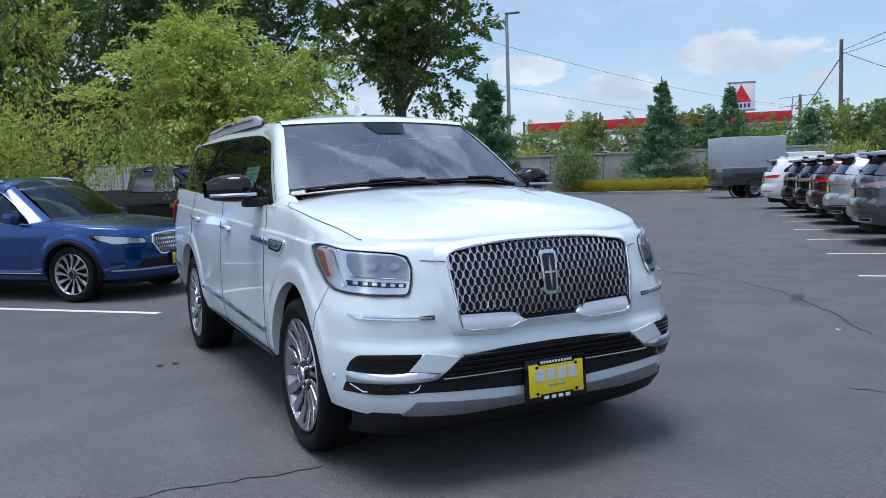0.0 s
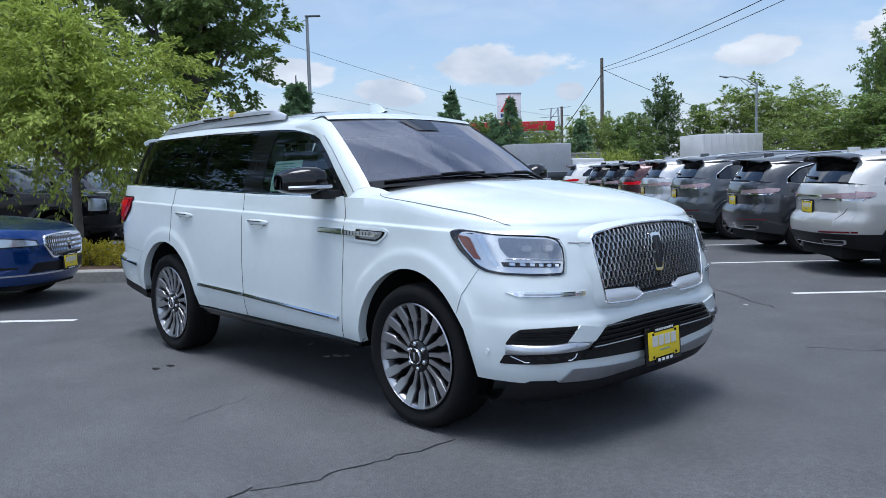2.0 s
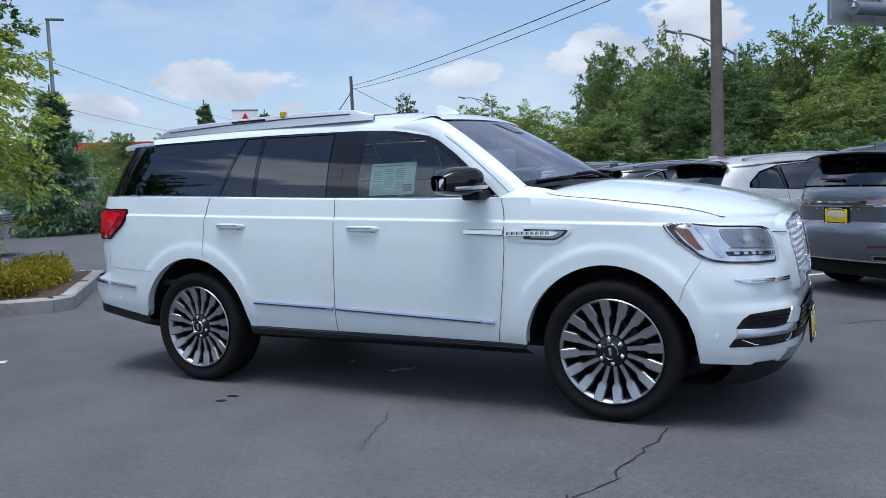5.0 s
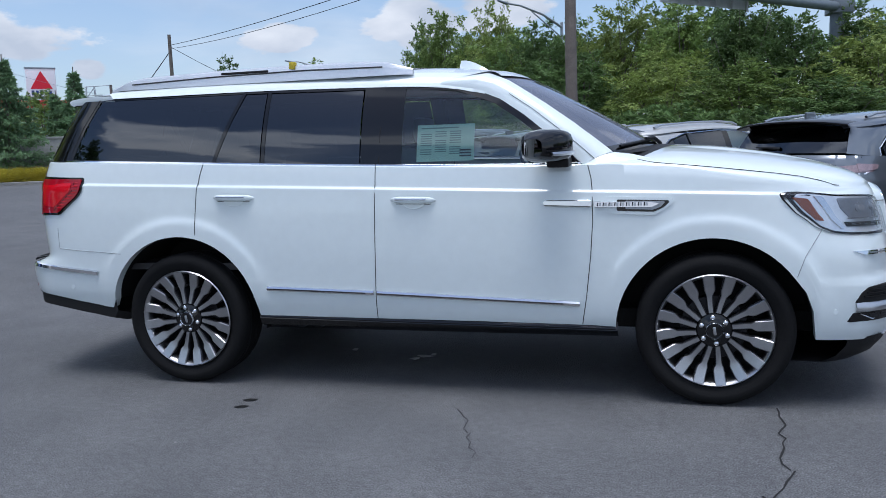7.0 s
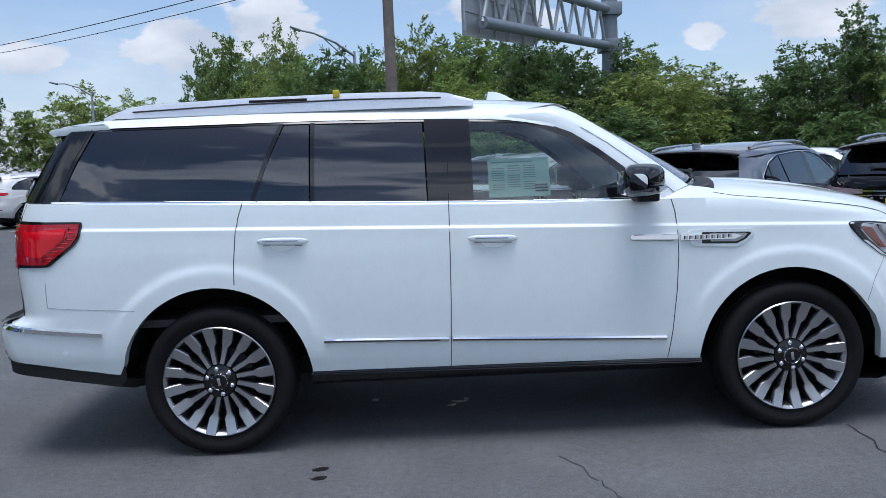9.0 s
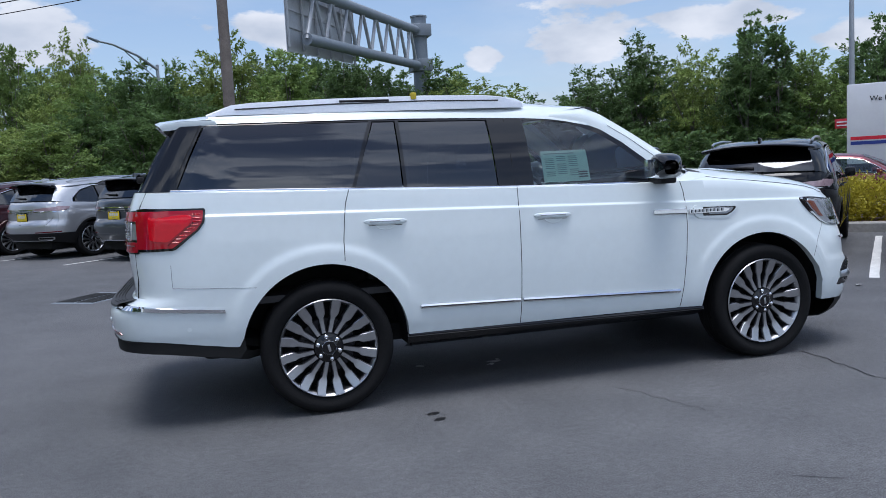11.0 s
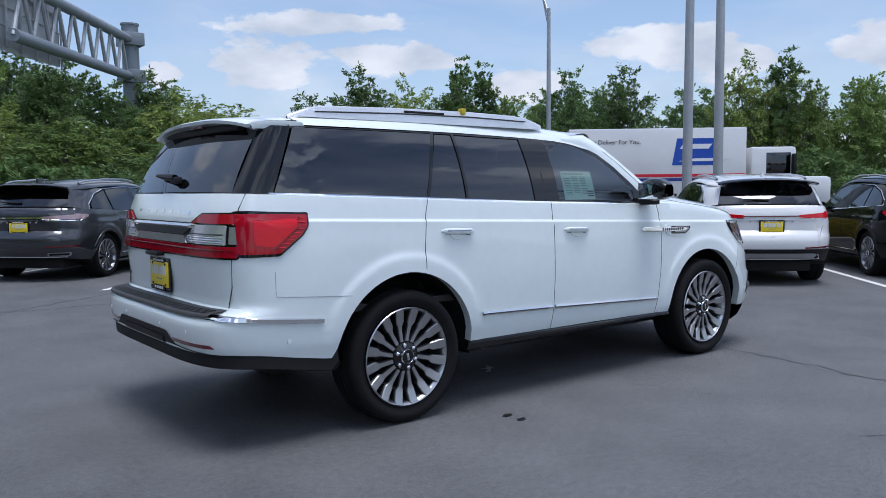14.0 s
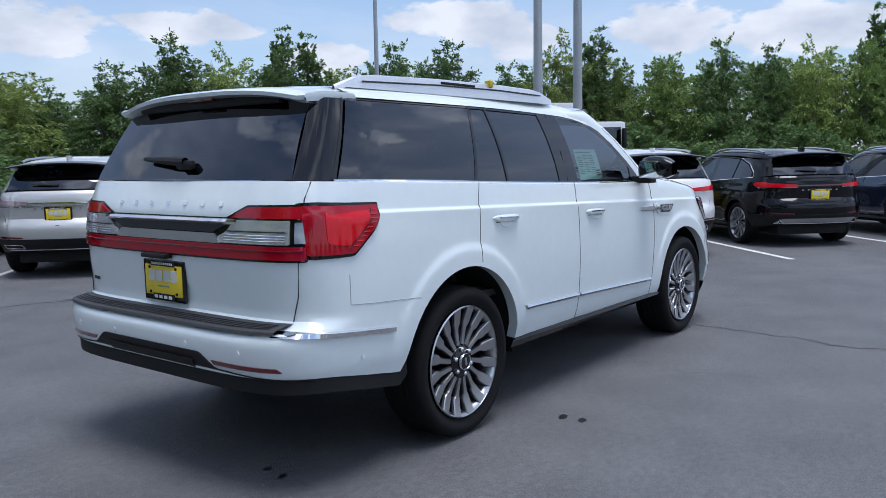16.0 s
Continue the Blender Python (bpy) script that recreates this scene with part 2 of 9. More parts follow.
def asphalt_mat():
    m, nt, b = shader("asphalt")
    N, L = nt.nodes.new, nt.links.new
    tc = N("ShaderNodeTexCoord")
    def noise_node(s, d=5):
        n = N("ShaderNodeTexNoise"); n.inputs["Scale"].default_value = s; n.inputs["Detail"].default_value = d
        L(tc.outputs["Object"], n.inputs["Vector"]); return n
    big, mid, fine, grain = noise_node(0.22, 4), noise_node(1.7, 6), noise_node(140, 2), noise_node(26, 3)
    vor = N("ShaderNodeTexVoronoi"); vor.inputs["Scale"].default_value = 95; L(tc.outputs["Object"], vor.inputs["Vector"])
    r = N("ShaderNodeValToRGB")
    r.color_ramp.elements[0].position, r.color_ramp.elements[1].position = 0.3, 0.72
    r.color_ramp.elements[0].color, r.color_ramp.elements[1].color = (0.076, 0.078, 0.083, 1), (0.136, 0.138, 0.143, 1)
    a = N("ShaderNodeMath"); a.operation = "ADD"; L(big.outputs["Fac"], a.inputs[0]); L(mid.outputs["Fac"], a.inputs[1])
    h = N("ShaderNodeMath"); h.operation = "MULTIPLY"; h.inputs[1].default_value = 0.5; L(a.outputs[0], h.inputs[0])
    L(h.outputs[0], r.inputs[0])
    sp = N("ShaderNodeMapRange"); sp.inputs["From Min"].default_value, sp.inputs["From Max"].default_value = 0.35, 0.75
    sp.inputs["To Min"].default_value, sp.inputs["To Max"].default_value = 0.5, 1.7
    L(fine.outputs["Fac"], sp.inputs["Value"])
    sg = N("ShaderNodeMapRange"); sg.inputs["From Min"].default_value, sg.inputs["From Max"].default_value = 0.3, 0.7
    sg.inputs["To Min"].default_value, sg.inputs["To Max"].default_value = 0.82, 1.18
    L(grain.outputs["Fac"], sg.inputs["Value"])
    # pale stones showing here and there in the worn surface
    v2 = N("ShaderNodeTexVoronoi"); v2.inputs["Scale"].default_value = 55; L(tc.outputs["Object"], v2.inputs["Vector"])
    st = N("ShaderNodeMapRange"); st.inputs["From Min"].default_value, st.inputs["From Max"].default_value = 0.10, 0.16
    st.inputs["To Min"].default_value, st.inputs["To Max"].default_value = 1.6, 1.0
    L(v2.outputs["Distance"], st.inputs["Value"])
    m1 = N("ShaderNodeMath"); m1.operation = "MULTIPLY"; L(sp.outputs[0], m1.inputs[0]); L(sg.outputs[0], m1.inputs[1])
    m2 = N("ShaderNodeMath"); m2.operation = "MULTIPLY"; L(m1.outputs[0], m2.inputs[0]); L(st.outputs[0], m2.inputs[1])
    vm = N("ShaderNodeVectorMath"); vm.operation = "SCALE"; L(r.outputs[0], vm.inputs[0]); L(m2.outputs[0], vm.inputs["Scale"])
    L(vm.outputs[0], b.inputs["Base Color"])
    b.inputs["Roughness"].default_value = 0.75
    b.inputs["Specular IOR Level"].default_value = 0.35
    bp = N("ShaderNodeBump"); bp.inputs["Strength"].default_value = 0.6; bp.inputs["Distance"].default_value = 0.008
    ad = N("ShaderNodeMath"); ad.operation = "ADD"; L(vor.outputs["Distance"], ad.inputs[0]); L(fine.outputs["Fac"], ad.inputs[1])
    L(ad.outputs[0], bp.inputs["Height"]); L(bp.outputs[0], b.inputs["Normal"])
    return m


def leaf_mat(name, col, var=0.35):
    m, nt, b = shader(name)
    N, L = nt.nodes.new, nt.links.new
    g = N("ShaderNodeNewGeometry")
    tc = N("ShaderNodeTexCoord")
    n = N("ShaderNodeTexNoise"); n.inputs["Scale"].default_value = 0.9; n.inputs["Detail"].default_value = 3
    L(tc.outputs["Object"], n.inputs["Vector"])
    ad = N("ShaderNodeMath"); ad.operation = "ADD"; L(g.outputs["Random Per Island"], ad.inputs[0]); L(n.outputs["Fac"], ad.inputs[1])
    r = N("ShaderNodeMapRange"); r.inputs["From Min"].default_value, r.inputs["From Max"].default_value = 0.3, 1.4
    r.inputs["To Min"].default_value, r.inputs["To Max"].default_value = 1 - var, 1 + var
    L(ad.outputs[0], r.inputs["Value"])
    oi = N("ShaderNodeObjectInfo")
    r2 = N("ShaderNodeMapRange"); r2.inputs["To Min"].default_value, r2.inputs["To Max"].default_value = 0.82, 1.18
    L(oi.outputs["Random"], r2.inputs["Value"])
    mu = N("ShaderNodeMath"); mu.operation = "MULTIPLY"; L(r.outputs[0], mu.inputs[0]); L(r2.outputs[0], mu.inputs[1])
    vm = N("ShaderNodeVectorMath"); vm.operation = "SCALE"; vm.inputs[0].default_value = col
    L(mu.outputs[0], vm.inputs["Scale"]); L(vm.outputs[0], b.inputs["Base Color"])
    b.inputs["Roughness"].default_value = 0.55
    b.inputs["Specular IOR Level"].default_value = 0.3
    # leaves let some light through
    tl, mx, out = N("ShaderNodeBsdfTranslucent"), N("ShaderNodeMixShader"), nt.nodes["Material Output"]
    L(vm.outputs[0], tl.inputs[0]); mx.inputs[0].default_value = 0.38
    L(b.outputs[0], mx.inputs[1]); L(tl.outputs[0], mx.inputs[2]); L(mx.outputs[0], out.inputs[0])
    return m


ASPHALT = asphalt_mat()
WHITE_PAINT = paint("pearl_white_paint", (0.712, 0.778, 0.785))
SEAM = plain("shut_line_grey", (0.30, 0.32, 0.34), 0.6, var=0.1)
GRILLE_CHROME = plain("satin_chrome_mesh", (0.80, 0.81, 0.83), 0.25, 1.0, var=0.05)
CHROME = plain("chrome", (0.82, 0.83, 0.85), 0.06, 1.0, var=0.04)
PAD = plain("scuffed_step_pad", (0.030, 0.031, 0.034), 0.6, var=0.3, scale=9, bump=0.2, bscale=200)
SKID = plain("brushed_skid_silver", (0.36, 0.37, 0.39), 0.38, 0.8, var=0.18, scale=14)
RAIL = plain("polished_rail", (0.74, 0.75, 0.77), 0.34, 0.7, var=0.06)
SATIN = plain("satin_aluminium", (0.55, 0.56, 0.58), 0.28, 1.0, var=0.08)
GLOSS_BLACK = plain("gloss_black", (0.006, 0.006, 0.007), 0.05, 0, 0.0, var=0.1)
TRIM = plain("black_plastic", (0.009, 0.009, 0.010), 0.55, var=0.25, scale=6, bump=0.15, bscale=300, spec=0.3)
RUBBER = plain("tyre_rubber", (0.0065, 0.0065, 0.007), 0.78, var=0.3, scale=10, bump=0.2, bscale=90, spec=0.22)
# Near-black: shade of openings, wheel houses and undersides is put into this colour.
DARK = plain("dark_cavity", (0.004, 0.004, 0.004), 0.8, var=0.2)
GAP = plain("panel_gap", (0.03, 0.032, 0.035), 0.8, var=0.1)
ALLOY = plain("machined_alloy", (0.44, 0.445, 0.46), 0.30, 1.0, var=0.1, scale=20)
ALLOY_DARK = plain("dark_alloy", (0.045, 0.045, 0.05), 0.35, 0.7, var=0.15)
PRIVACY = pane("privacy_glass", (0.020, 0.021, 0.028), (0.92, 0.95, 1.0), 1.82)
CLEAR = pane("door_glass", (0.82, 0.90, 0.87), (0.92, 0.98, 1.0), 1.75)
SCREEN = pane("solar_windscreen", (0.40, 0.40, 0.50), (0.82, 0.86, 1.0), 2.4, pale_haze=0.085)
LENS = pane("lamp_lens", (0.86, 0.88, 0.90), (1, 1, 1), 1.4)
RED_LENS = plain("red_tail_lens", (0.56, 0.003, 0.012), 0.06, 0, 0.0, var=0.12, scale=30, spec=0.4)
MID_RED = plain("deep_red_lens", (0.34, 0.003, 0.014), 0.06, 0, 0.0, var=0.1, scale=30)
TAIL_GREY = plain("smoked_tail_lens", (0.36, 0.26, 0.28), 0.12, 0.2, 1.0, var=0.3, scale=40)
DARK_RED = plain("dark_red_lens", (0.12, 0.004, 0.008), 0.08, 0, 1.0, var=0.1, scale=30)
AMBER = plain("amber_lens", (0.20, 0.045, 0.012), 0.1, 0, 1.0, var=0.1)
YELLOW = plain("yellow_plate", (0.82, 0.62, 0.02), 0.4, var=0.06)
PAPER = plain("mint_paper", (0.55, 0.74, 0.66), 0.7, var=0.04)
GREYINK = plain("grey_ink", (0.22, 0.32, 0.30), 0.8, var=0.1)
INK = plain("black_ink", (0.02, 0.02, 0.02), 0.6)
SILVER_INK = plain("silver_ink", (0.62, 0.63, 0.60), 0.4, var=0.1)
PLATE_INK = plain("white_plate_ink", (0.75, 0.75, 0.75), 0.5, var=0.05)
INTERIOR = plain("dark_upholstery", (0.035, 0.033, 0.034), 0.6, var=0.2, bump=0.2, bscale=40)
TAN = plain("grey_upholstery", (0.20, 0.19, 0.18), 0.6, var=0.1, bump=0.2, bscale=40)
LINE = plain("worn_white_line", (0.62, 0.62, 0.60), 0.75, var=0.25, scale=5, bump=0.3, bscale=80)
CONCRETE = plain("kerb_concrete", (0.33, 0.32, 0.30), 0.85, var=0.25, scale=2, bump=0.4, bscale=50)
MULCH = plain("mulch", (0.085, 0.05, 0.035), 0.9, var=0.5, scale=14, bump=1.0, bscale=30)
BARK = plain("bark", (0.17, 0.15, 0.13), 0.9, var=0.4, scale=6, bump=0.9, bscale=18)
POLEWOOD = plain("weathered_pole_wood", (0.17, 0.145, 0.125), 0.85, var=0.35, scale=3, bump=0.5, bscale=25)
GALV = plain("galvanised_steel", (0.36, 0.38, 0.40), 0.5, 0.4, var=0.15, scale=3)
GALV_DARK = plain("painted_gantry_steel", (0.20, 0.23, 0.26), 0.55, 0.1, var=0.15, scale=2)
LEAF_LIGHT = leaf_mat("leaf_light", (0.31, 0.37, 0.08), 0.45)
LEAF_MID = leaf_mat("leaf_mid", (0.165, 0.235, 0.068), 0.45)
LEAF_DARK = leaf_mat("leaf_dark", (0.110, 0.175, 0.060), 0.45)
LEAF_SPRUCE = leaf_mat("leaf_spruce", (0.15, 0.24, 0.125), 0.45)
LEAF_GOLD = leaf_mat("leaf_gold", (0.38, 0.33, 0.035))
LEAF_ROAD = leaf_mat("leaf_road", (0.205, 0.265, 0.072), 0.45)


GLASS = [PRIVACY, CLEAR, SCREEN, LENS]


# ---- mesh helpers ----
def obj(name, bm, mat, smooth=True):
    me = bpy.data.meshes.new(name)
    bm.normal_update()
    bm.to_mesh(me)
    bm.free()
    if smooth:
        me.shade_smooth()
        me.set_sharp_from_angle(angle=radians(38))
    me.materials.append(mat)
    return new(name, me)


def part(name, bm, mat, parent, label="", smooth=True):
    if mat in GLASS:
        bm.normal_update()
        for f in bm.faces:
            if f.normal.dot(f.calc_center_median() - Vector((-0.4, 0, 0.9))) < 0:
                f.normal_flip()
    ob = obj(name, bm, mat, smooth)
    ob.parent = parent
    if label:
        tagged(ob, label)
    return ob


def share(name, ob, parent, m):
    """Another part on the mesh of ob."""
    o = new(name, ob.data)
    o.parent = parent
    o.matrix_basis = m
    return o


def thing(name, label, category, group="", m=None):
    e = new(name)
    e.empty_display_size = 0.3
    tagged(e, label, category, group)
    if m is not None:
        e.matrix_basis = m
    return e


def box_bm(lo, hi, bevel=0.0, bm=None):
    bm = bm or bmesh.new()
    r = bmesh.ops.create_cube(bm, size=1)
    for v in r["verts"]:
        v.co = Vector([lo[i] + (v.co[i] + 0.5) * (hi[i] - lo[i]) for i in range(3)])
    if bevel:
        es = list({e for v in r["verts"] for e in v.link_edges})
        bmesh.ops.bevel(bm, geom=es, offset=bevel, segments=2, affect="EDGES", profile=0.6)
    return bm


def cyl_bm(p, q, r0, r1=None, n=16, bm=None, caps=True):
    bm = bm or bmesh.new()
    p, q = Vector(p), Vector(q)
    r1 = r0 if r1 is None else r1
    mt = Matrix.Translation((p + q) / 2) @ (q - p).to_track_quat("Z", "Y").to_matrix().to_4x4()
    bmesh.ops.create_cone(bm, cap_ends=caps, segments=n, radius1=r0, radius2=r1, depth=(q - p).length, matrix=mt)
    return bm


def grid_bm(rows, bm=None, close=False):
    bm = bm or bmesh.new()
    vs = [[bm.verts.new(p) for p in r] for r in rows]
    for a, b in zip(vs, vs[1:]):
        k = len(a)
        for i in range(k if close else k - 1):
            j = (i + 1) % k
            try:
                bm.faces.new((a[i], a[j], b[j], b[i]))
            except ValueError:
                pass
    return bm


def lathe_bm(profile, n=48, axis="y", centre=(0, 0, 0), bm=None):
    """profile: (radius, offset along the axis)."""
    rows = []
    for i in range(n):
        a = 2 * math.pi * i / n
        row = []
        for r, o in profile:
            c, s = r * math.cos(a), r * math.sin(a)
            p = {"y": (c, o, s), "z": (c, s, o), "x": (o, c, s)}[axis]
            row.append(Vector(p) + Vector(centre))
        rows.append(row)
    rows.append(rows[0])
    bm = grid_bm(rows, bm)
    bmesh.ops.remove_doubles(bm, verts=bm.verts, dist=1e-5)
    bmesh.ops.recalc_face_normals(bm, faces=bm.faces)
    return bm


def tube_bm(pts, r, n=6, bm=None):
    bm = bm or bmesh.new()
    pts = [Vector(p) for p in pts]
    rows = []
    for i, p in enumerate(pts):
        d = (pts[min(i + 1, len(pts) - 1)] - pts[max(i - 1, 0)]).normalized()
        up = Vector((0, 0, 1)) if abs(d.z) < 0.9 else Vector((1, 0, 0))
        a = d.cross(up).normalized()
        b = a.cross(d)
        rr = r[i] if isinstance(r, (list, tuple)) else r
        rows.append([p + rr * (math.cos(t) * a + math.sin(t) * b) for t in [2 * math.pi * k / n for k in range(n)]])
    grid_bm(rows, bm, close=True)
    return bm


def ip(tab, x):
    """Smooth monotone reading of a short table of (x, value)."""
    xs = [a for a, _ in tab]
    if x <= xs[0]:
        return tab[0][1]
    if x >= xs[-1]:
        return tab[-1][1]
    i = max(k for k in range(len(xs)) if xs[k] <= x)
    i = min(i, len(xs) - 2)
    def slope(k):
        if k == 0 or k == len(xs) - 1:
            a = 0 if k == 0 else k - 1
            return (tab[a + 1][1] - tab[a][1]) / (xs[a + 1] - xs[a])
        l = (tab[k][1] - tab[k - 1][1]) / (xs[k] - xs[k - 1])
        r = (tab[k + 1][1] - tab[k][1]) / (xs[k + 1] - xs[k])
        return 0.0 if l * r <= 0 else 2 * l * r / (l + r)
    h = xs[i + 1] - xs[i]
    t = (x - xs[i]) / h
    y0, y1, m0, m1 = tab[i][1], tab[i + 1][1], slope(i) * h, slope(i + 1) * h
    return (2*t**3 - 3*t**2 + 1) * y0 + (t**3 - 2*t**2 + t) * m0 + (-2*t**3 + 3*t**2) * y1 + (t**3 - t**2) * m1


def lin(a, b, n):
    return [a + (b - a) * i / (n - 1) for i in range(n)]


def patch_bm(poly, surf, off, depth=0.012, step=0.06, bm=None):
    """A flat outline laid on a curved surface, off metres proud, with a skirt round it."""
    bm = bm or bmesh.new()
    t = bmesh.new()
    t.faces.new([t.verts.new((a, b, 0)) for a, b in poly])
    for ax in (0, 1):
        lo, hi = min(p[ax] for p in poly), max(p[ax] for p in poly)
        c = lo + step
        while c < hi - 0.2 * step:
            no = (1, 0, 0) if ax == 0 else (0, 1, 0)
            bmesh.ops.bisect_plane(t, geom=t.verts[:] + t.edges[:] + t.faces[:], plane_co=(c if ax == 0 else 0, c if ax else 0, 0), plane_no=no, dist=1e-5)
            c += step
    bmesh.ops.triangulate(t, faces=[f for f in t.faces if len(f.verts) > 4])
    vm = {v: bm.verts.new(surf(v.co.x, v.co.y, off)) for v in t.verts}
    low = {}
    for f in t.faces:
        try:
            bm.faces.new([vm[v] for v in f.verts])
        except ValueError:
            pass
    if depth:
        for e in t.edges:
            if len(e.link_faces) == 1:
                q = []
                for v in e.verts:
                    if v not in low:
                        low[v] = bm.verts.new(surf(v.co.x, v.co.y, off - depth))
                    q.append(low[v])
                try:
                    bm.faces.new((vm[e.verts[0]], vm[e.verts[1]], q[1], q[0]))
                except ValueError:
                    pass
    t.free()
    bmesh.ops.recalc_face_normals(bm, faces=bm.faces)
    return bm


def rounded(poly, r, n=4):
    """The outline with its corners rounded."""
    out = []
    k = len(poly)
    for i in range(k):
        p, a, b = Vector(poly[i]).to_3d(), Vector(poly[i - 1]).to_3d(), Vector(poly[(i + 1) % k]).to_3d()
        da, db = (a - p), (b - p)
        ra = min(r, da.length * 0.45, db.length * 0.45)
        s, e = p + da.normalized() * ra, p + db.normalized() * ra
        for j in range(n + 1):
            t = j / n
            q = (1 - t) ** 2 * s + 2 * t * (1 - t) * p + t * t * e
            out.append((q.x, q.y))
    return out


# ---- motor cars ----
class Body:
    """The outer skin of a car, nose towards +x: heights and half widths from short tables."""

    def __init__(self, XN, XT, W, belt, hood, low, arches, xf, xr, cowl, pf=3.2, pr=5.0, rake=0.0, flare=0.02, tumble=0.24, tail=0.0, crease=0.0, bow=0.10, inset=0.012, plan=((0.0, 0.0), (1.0, 0.0)), line=0.0):
        self.XN, self.XT, self.W, self.belt, self.hood, self.low = XN, XT, W, belt, hood, low
        self.arches, self.xf, self.xr, self.cowl, self.pf, self.pr = arches, xf, xr, cowl, pf, pr
        self.rake, self.flare, self.tumble, self.tail, self.crease = rake, flare, tumble, tail, crease
        self.bow, self.inset, self.plan, self.line = bow, inset, plan, line

    def p(self, z):
        """How square the front corners are at that height."""
        return ip(self.pf, z) if isinstance(self.pf, list) else self.pf

    def w(self, x, z):
        y = ip(self.W, z + self.rake * x) - ip(self.plan, x)
        for xa, za, r in self.arches:
            d = math.hypot(x - xa, z - za)
            if d < r + 0.2 and z > za - 0.12:
                y += self.flare * (1 / (1 + math.exp((d - r - 0.105) / 0.010))) * min(1.0, max(0.0, (z - za + 0.12) / 0.2))
        return y

    def side(self, x, z):
        w = self.w(x, z)
        if x > self.xf:
            q = min(1.0, (x - self.xf) / (ip(self.XN, z) - self.xf))
            p = self.p(z)
            return w * (1 - q ** p) ** (1 / p)
        if x < self.xr:
            q = min(1.0, (self.xr - x) / (self.xr - ip(self.XT, z)))
            return w * (1 - q ** self.pr) ** (1 / self.pr)
        return w

    def front(self, y, z):
        w = ip(self.W, z + self.rake * 2.0)
        q = min(0.9999, abs(y) / w)
        p = self.p(z)
        return self.xf + (ip(self.XN, z) - self.xf) * (1 - q ** p) ** (1 / p)

    def rear(self, y, z):
        w = ip(self.W, z + self.rake * -2.3)
        q = min(0.9999, abs(y) / w)
        return self.xr - (self.xr - ip(self.XT, z)) * (1 - q ** self.pr) ** (1 / self.pr)

    def top(self, x):
        return ip(self.belt, x)

    def S(self, s):
        return lambda x, z, o: Vector((x, s * (self.side(x, z) + o), z))

    def F(self, y, z, o):
        return Vector((self.front(y, z) + o, y, z))

    def R(self, y, z, o):
        return Vector((self.rear(y, z) - o, y, z))

    def green(self, x, z):
        """Half width of the glasshouse."""
        zb = self.top(min(x, self.cowl))
        t = max(0.0, z - zb)
        return self.side(min(max(x, self.xr + 0.0), self.xf), zb) - self.inset - self.tumble * t - self.bow * t * t - self.tail * max(0.0, (self.xr - x) / 0.5) ** 2

    def G(self, s):
        return lambda x, z, o: Vector((x, s * (self.green(x, z) + o), z))

    def columns(self, fine=1.0):
        c = [("f", g) for g in lin(0, 0.755, int(16 * fine))] + [("F", q) for q in lin(0.85, 0.0, int(22 * fine))[1:-1]]
        xs = set(round(v, 4) for v in lin(self.xf, self.xr, int(70 * fine)))
        for xa, za, r in self.arches:
            for k in range(int(25 * fine)):
                xs.add(round(xa + r * math.cos(math.pi * (k + 0.02) / (int(25 * fine) - 0.96)), 4))
        xs = sorted((v for v in xs if self.xr <= v <= self.xf), reverse=True)
        c += [("S", v) for v in xs]
        c += [("R", q) for q in lin(0.0, 0.88, int(16 * fine))[1:]] + [("r", g) for g in lin(0.86, 0, int(14 * fine))]
        return c

    def at(self, col, z):
        k, v = col
        if k == "S":
            return Vector((v, self.side(v, z), z))
        if k == "F":
            x = self.xf + (ip(self.XN, z) - self.xf) * v
            return Vector((x, self.side(x, z), z))
        if k == "R":
            x = self.xr - (self.xr - ip(self.XT, z)) * v
            return Vector((x, self.side(x, z), z))
        w = ip(self.W, z + self.rake * (2.0 if k == "f" else -2.3))
        y = v * w
        return Vector((self.front(y, z) if k == "f" else self.rear(y, z), y, z))

    def lowz(self, col):
        p = self.at(col, 0.62)
        z = ip(self.low, p.x)
        if col[0] in "SFR":
            for xa, za, r in self.arches:
                if abs(p.x - xa) < r:
                    z = max(z, za + math.sqrt(r * r - (p.x - xa) ** 2))
        return z

    def topz(self, col):
        return self.top(self.at(col, 1.1).x)

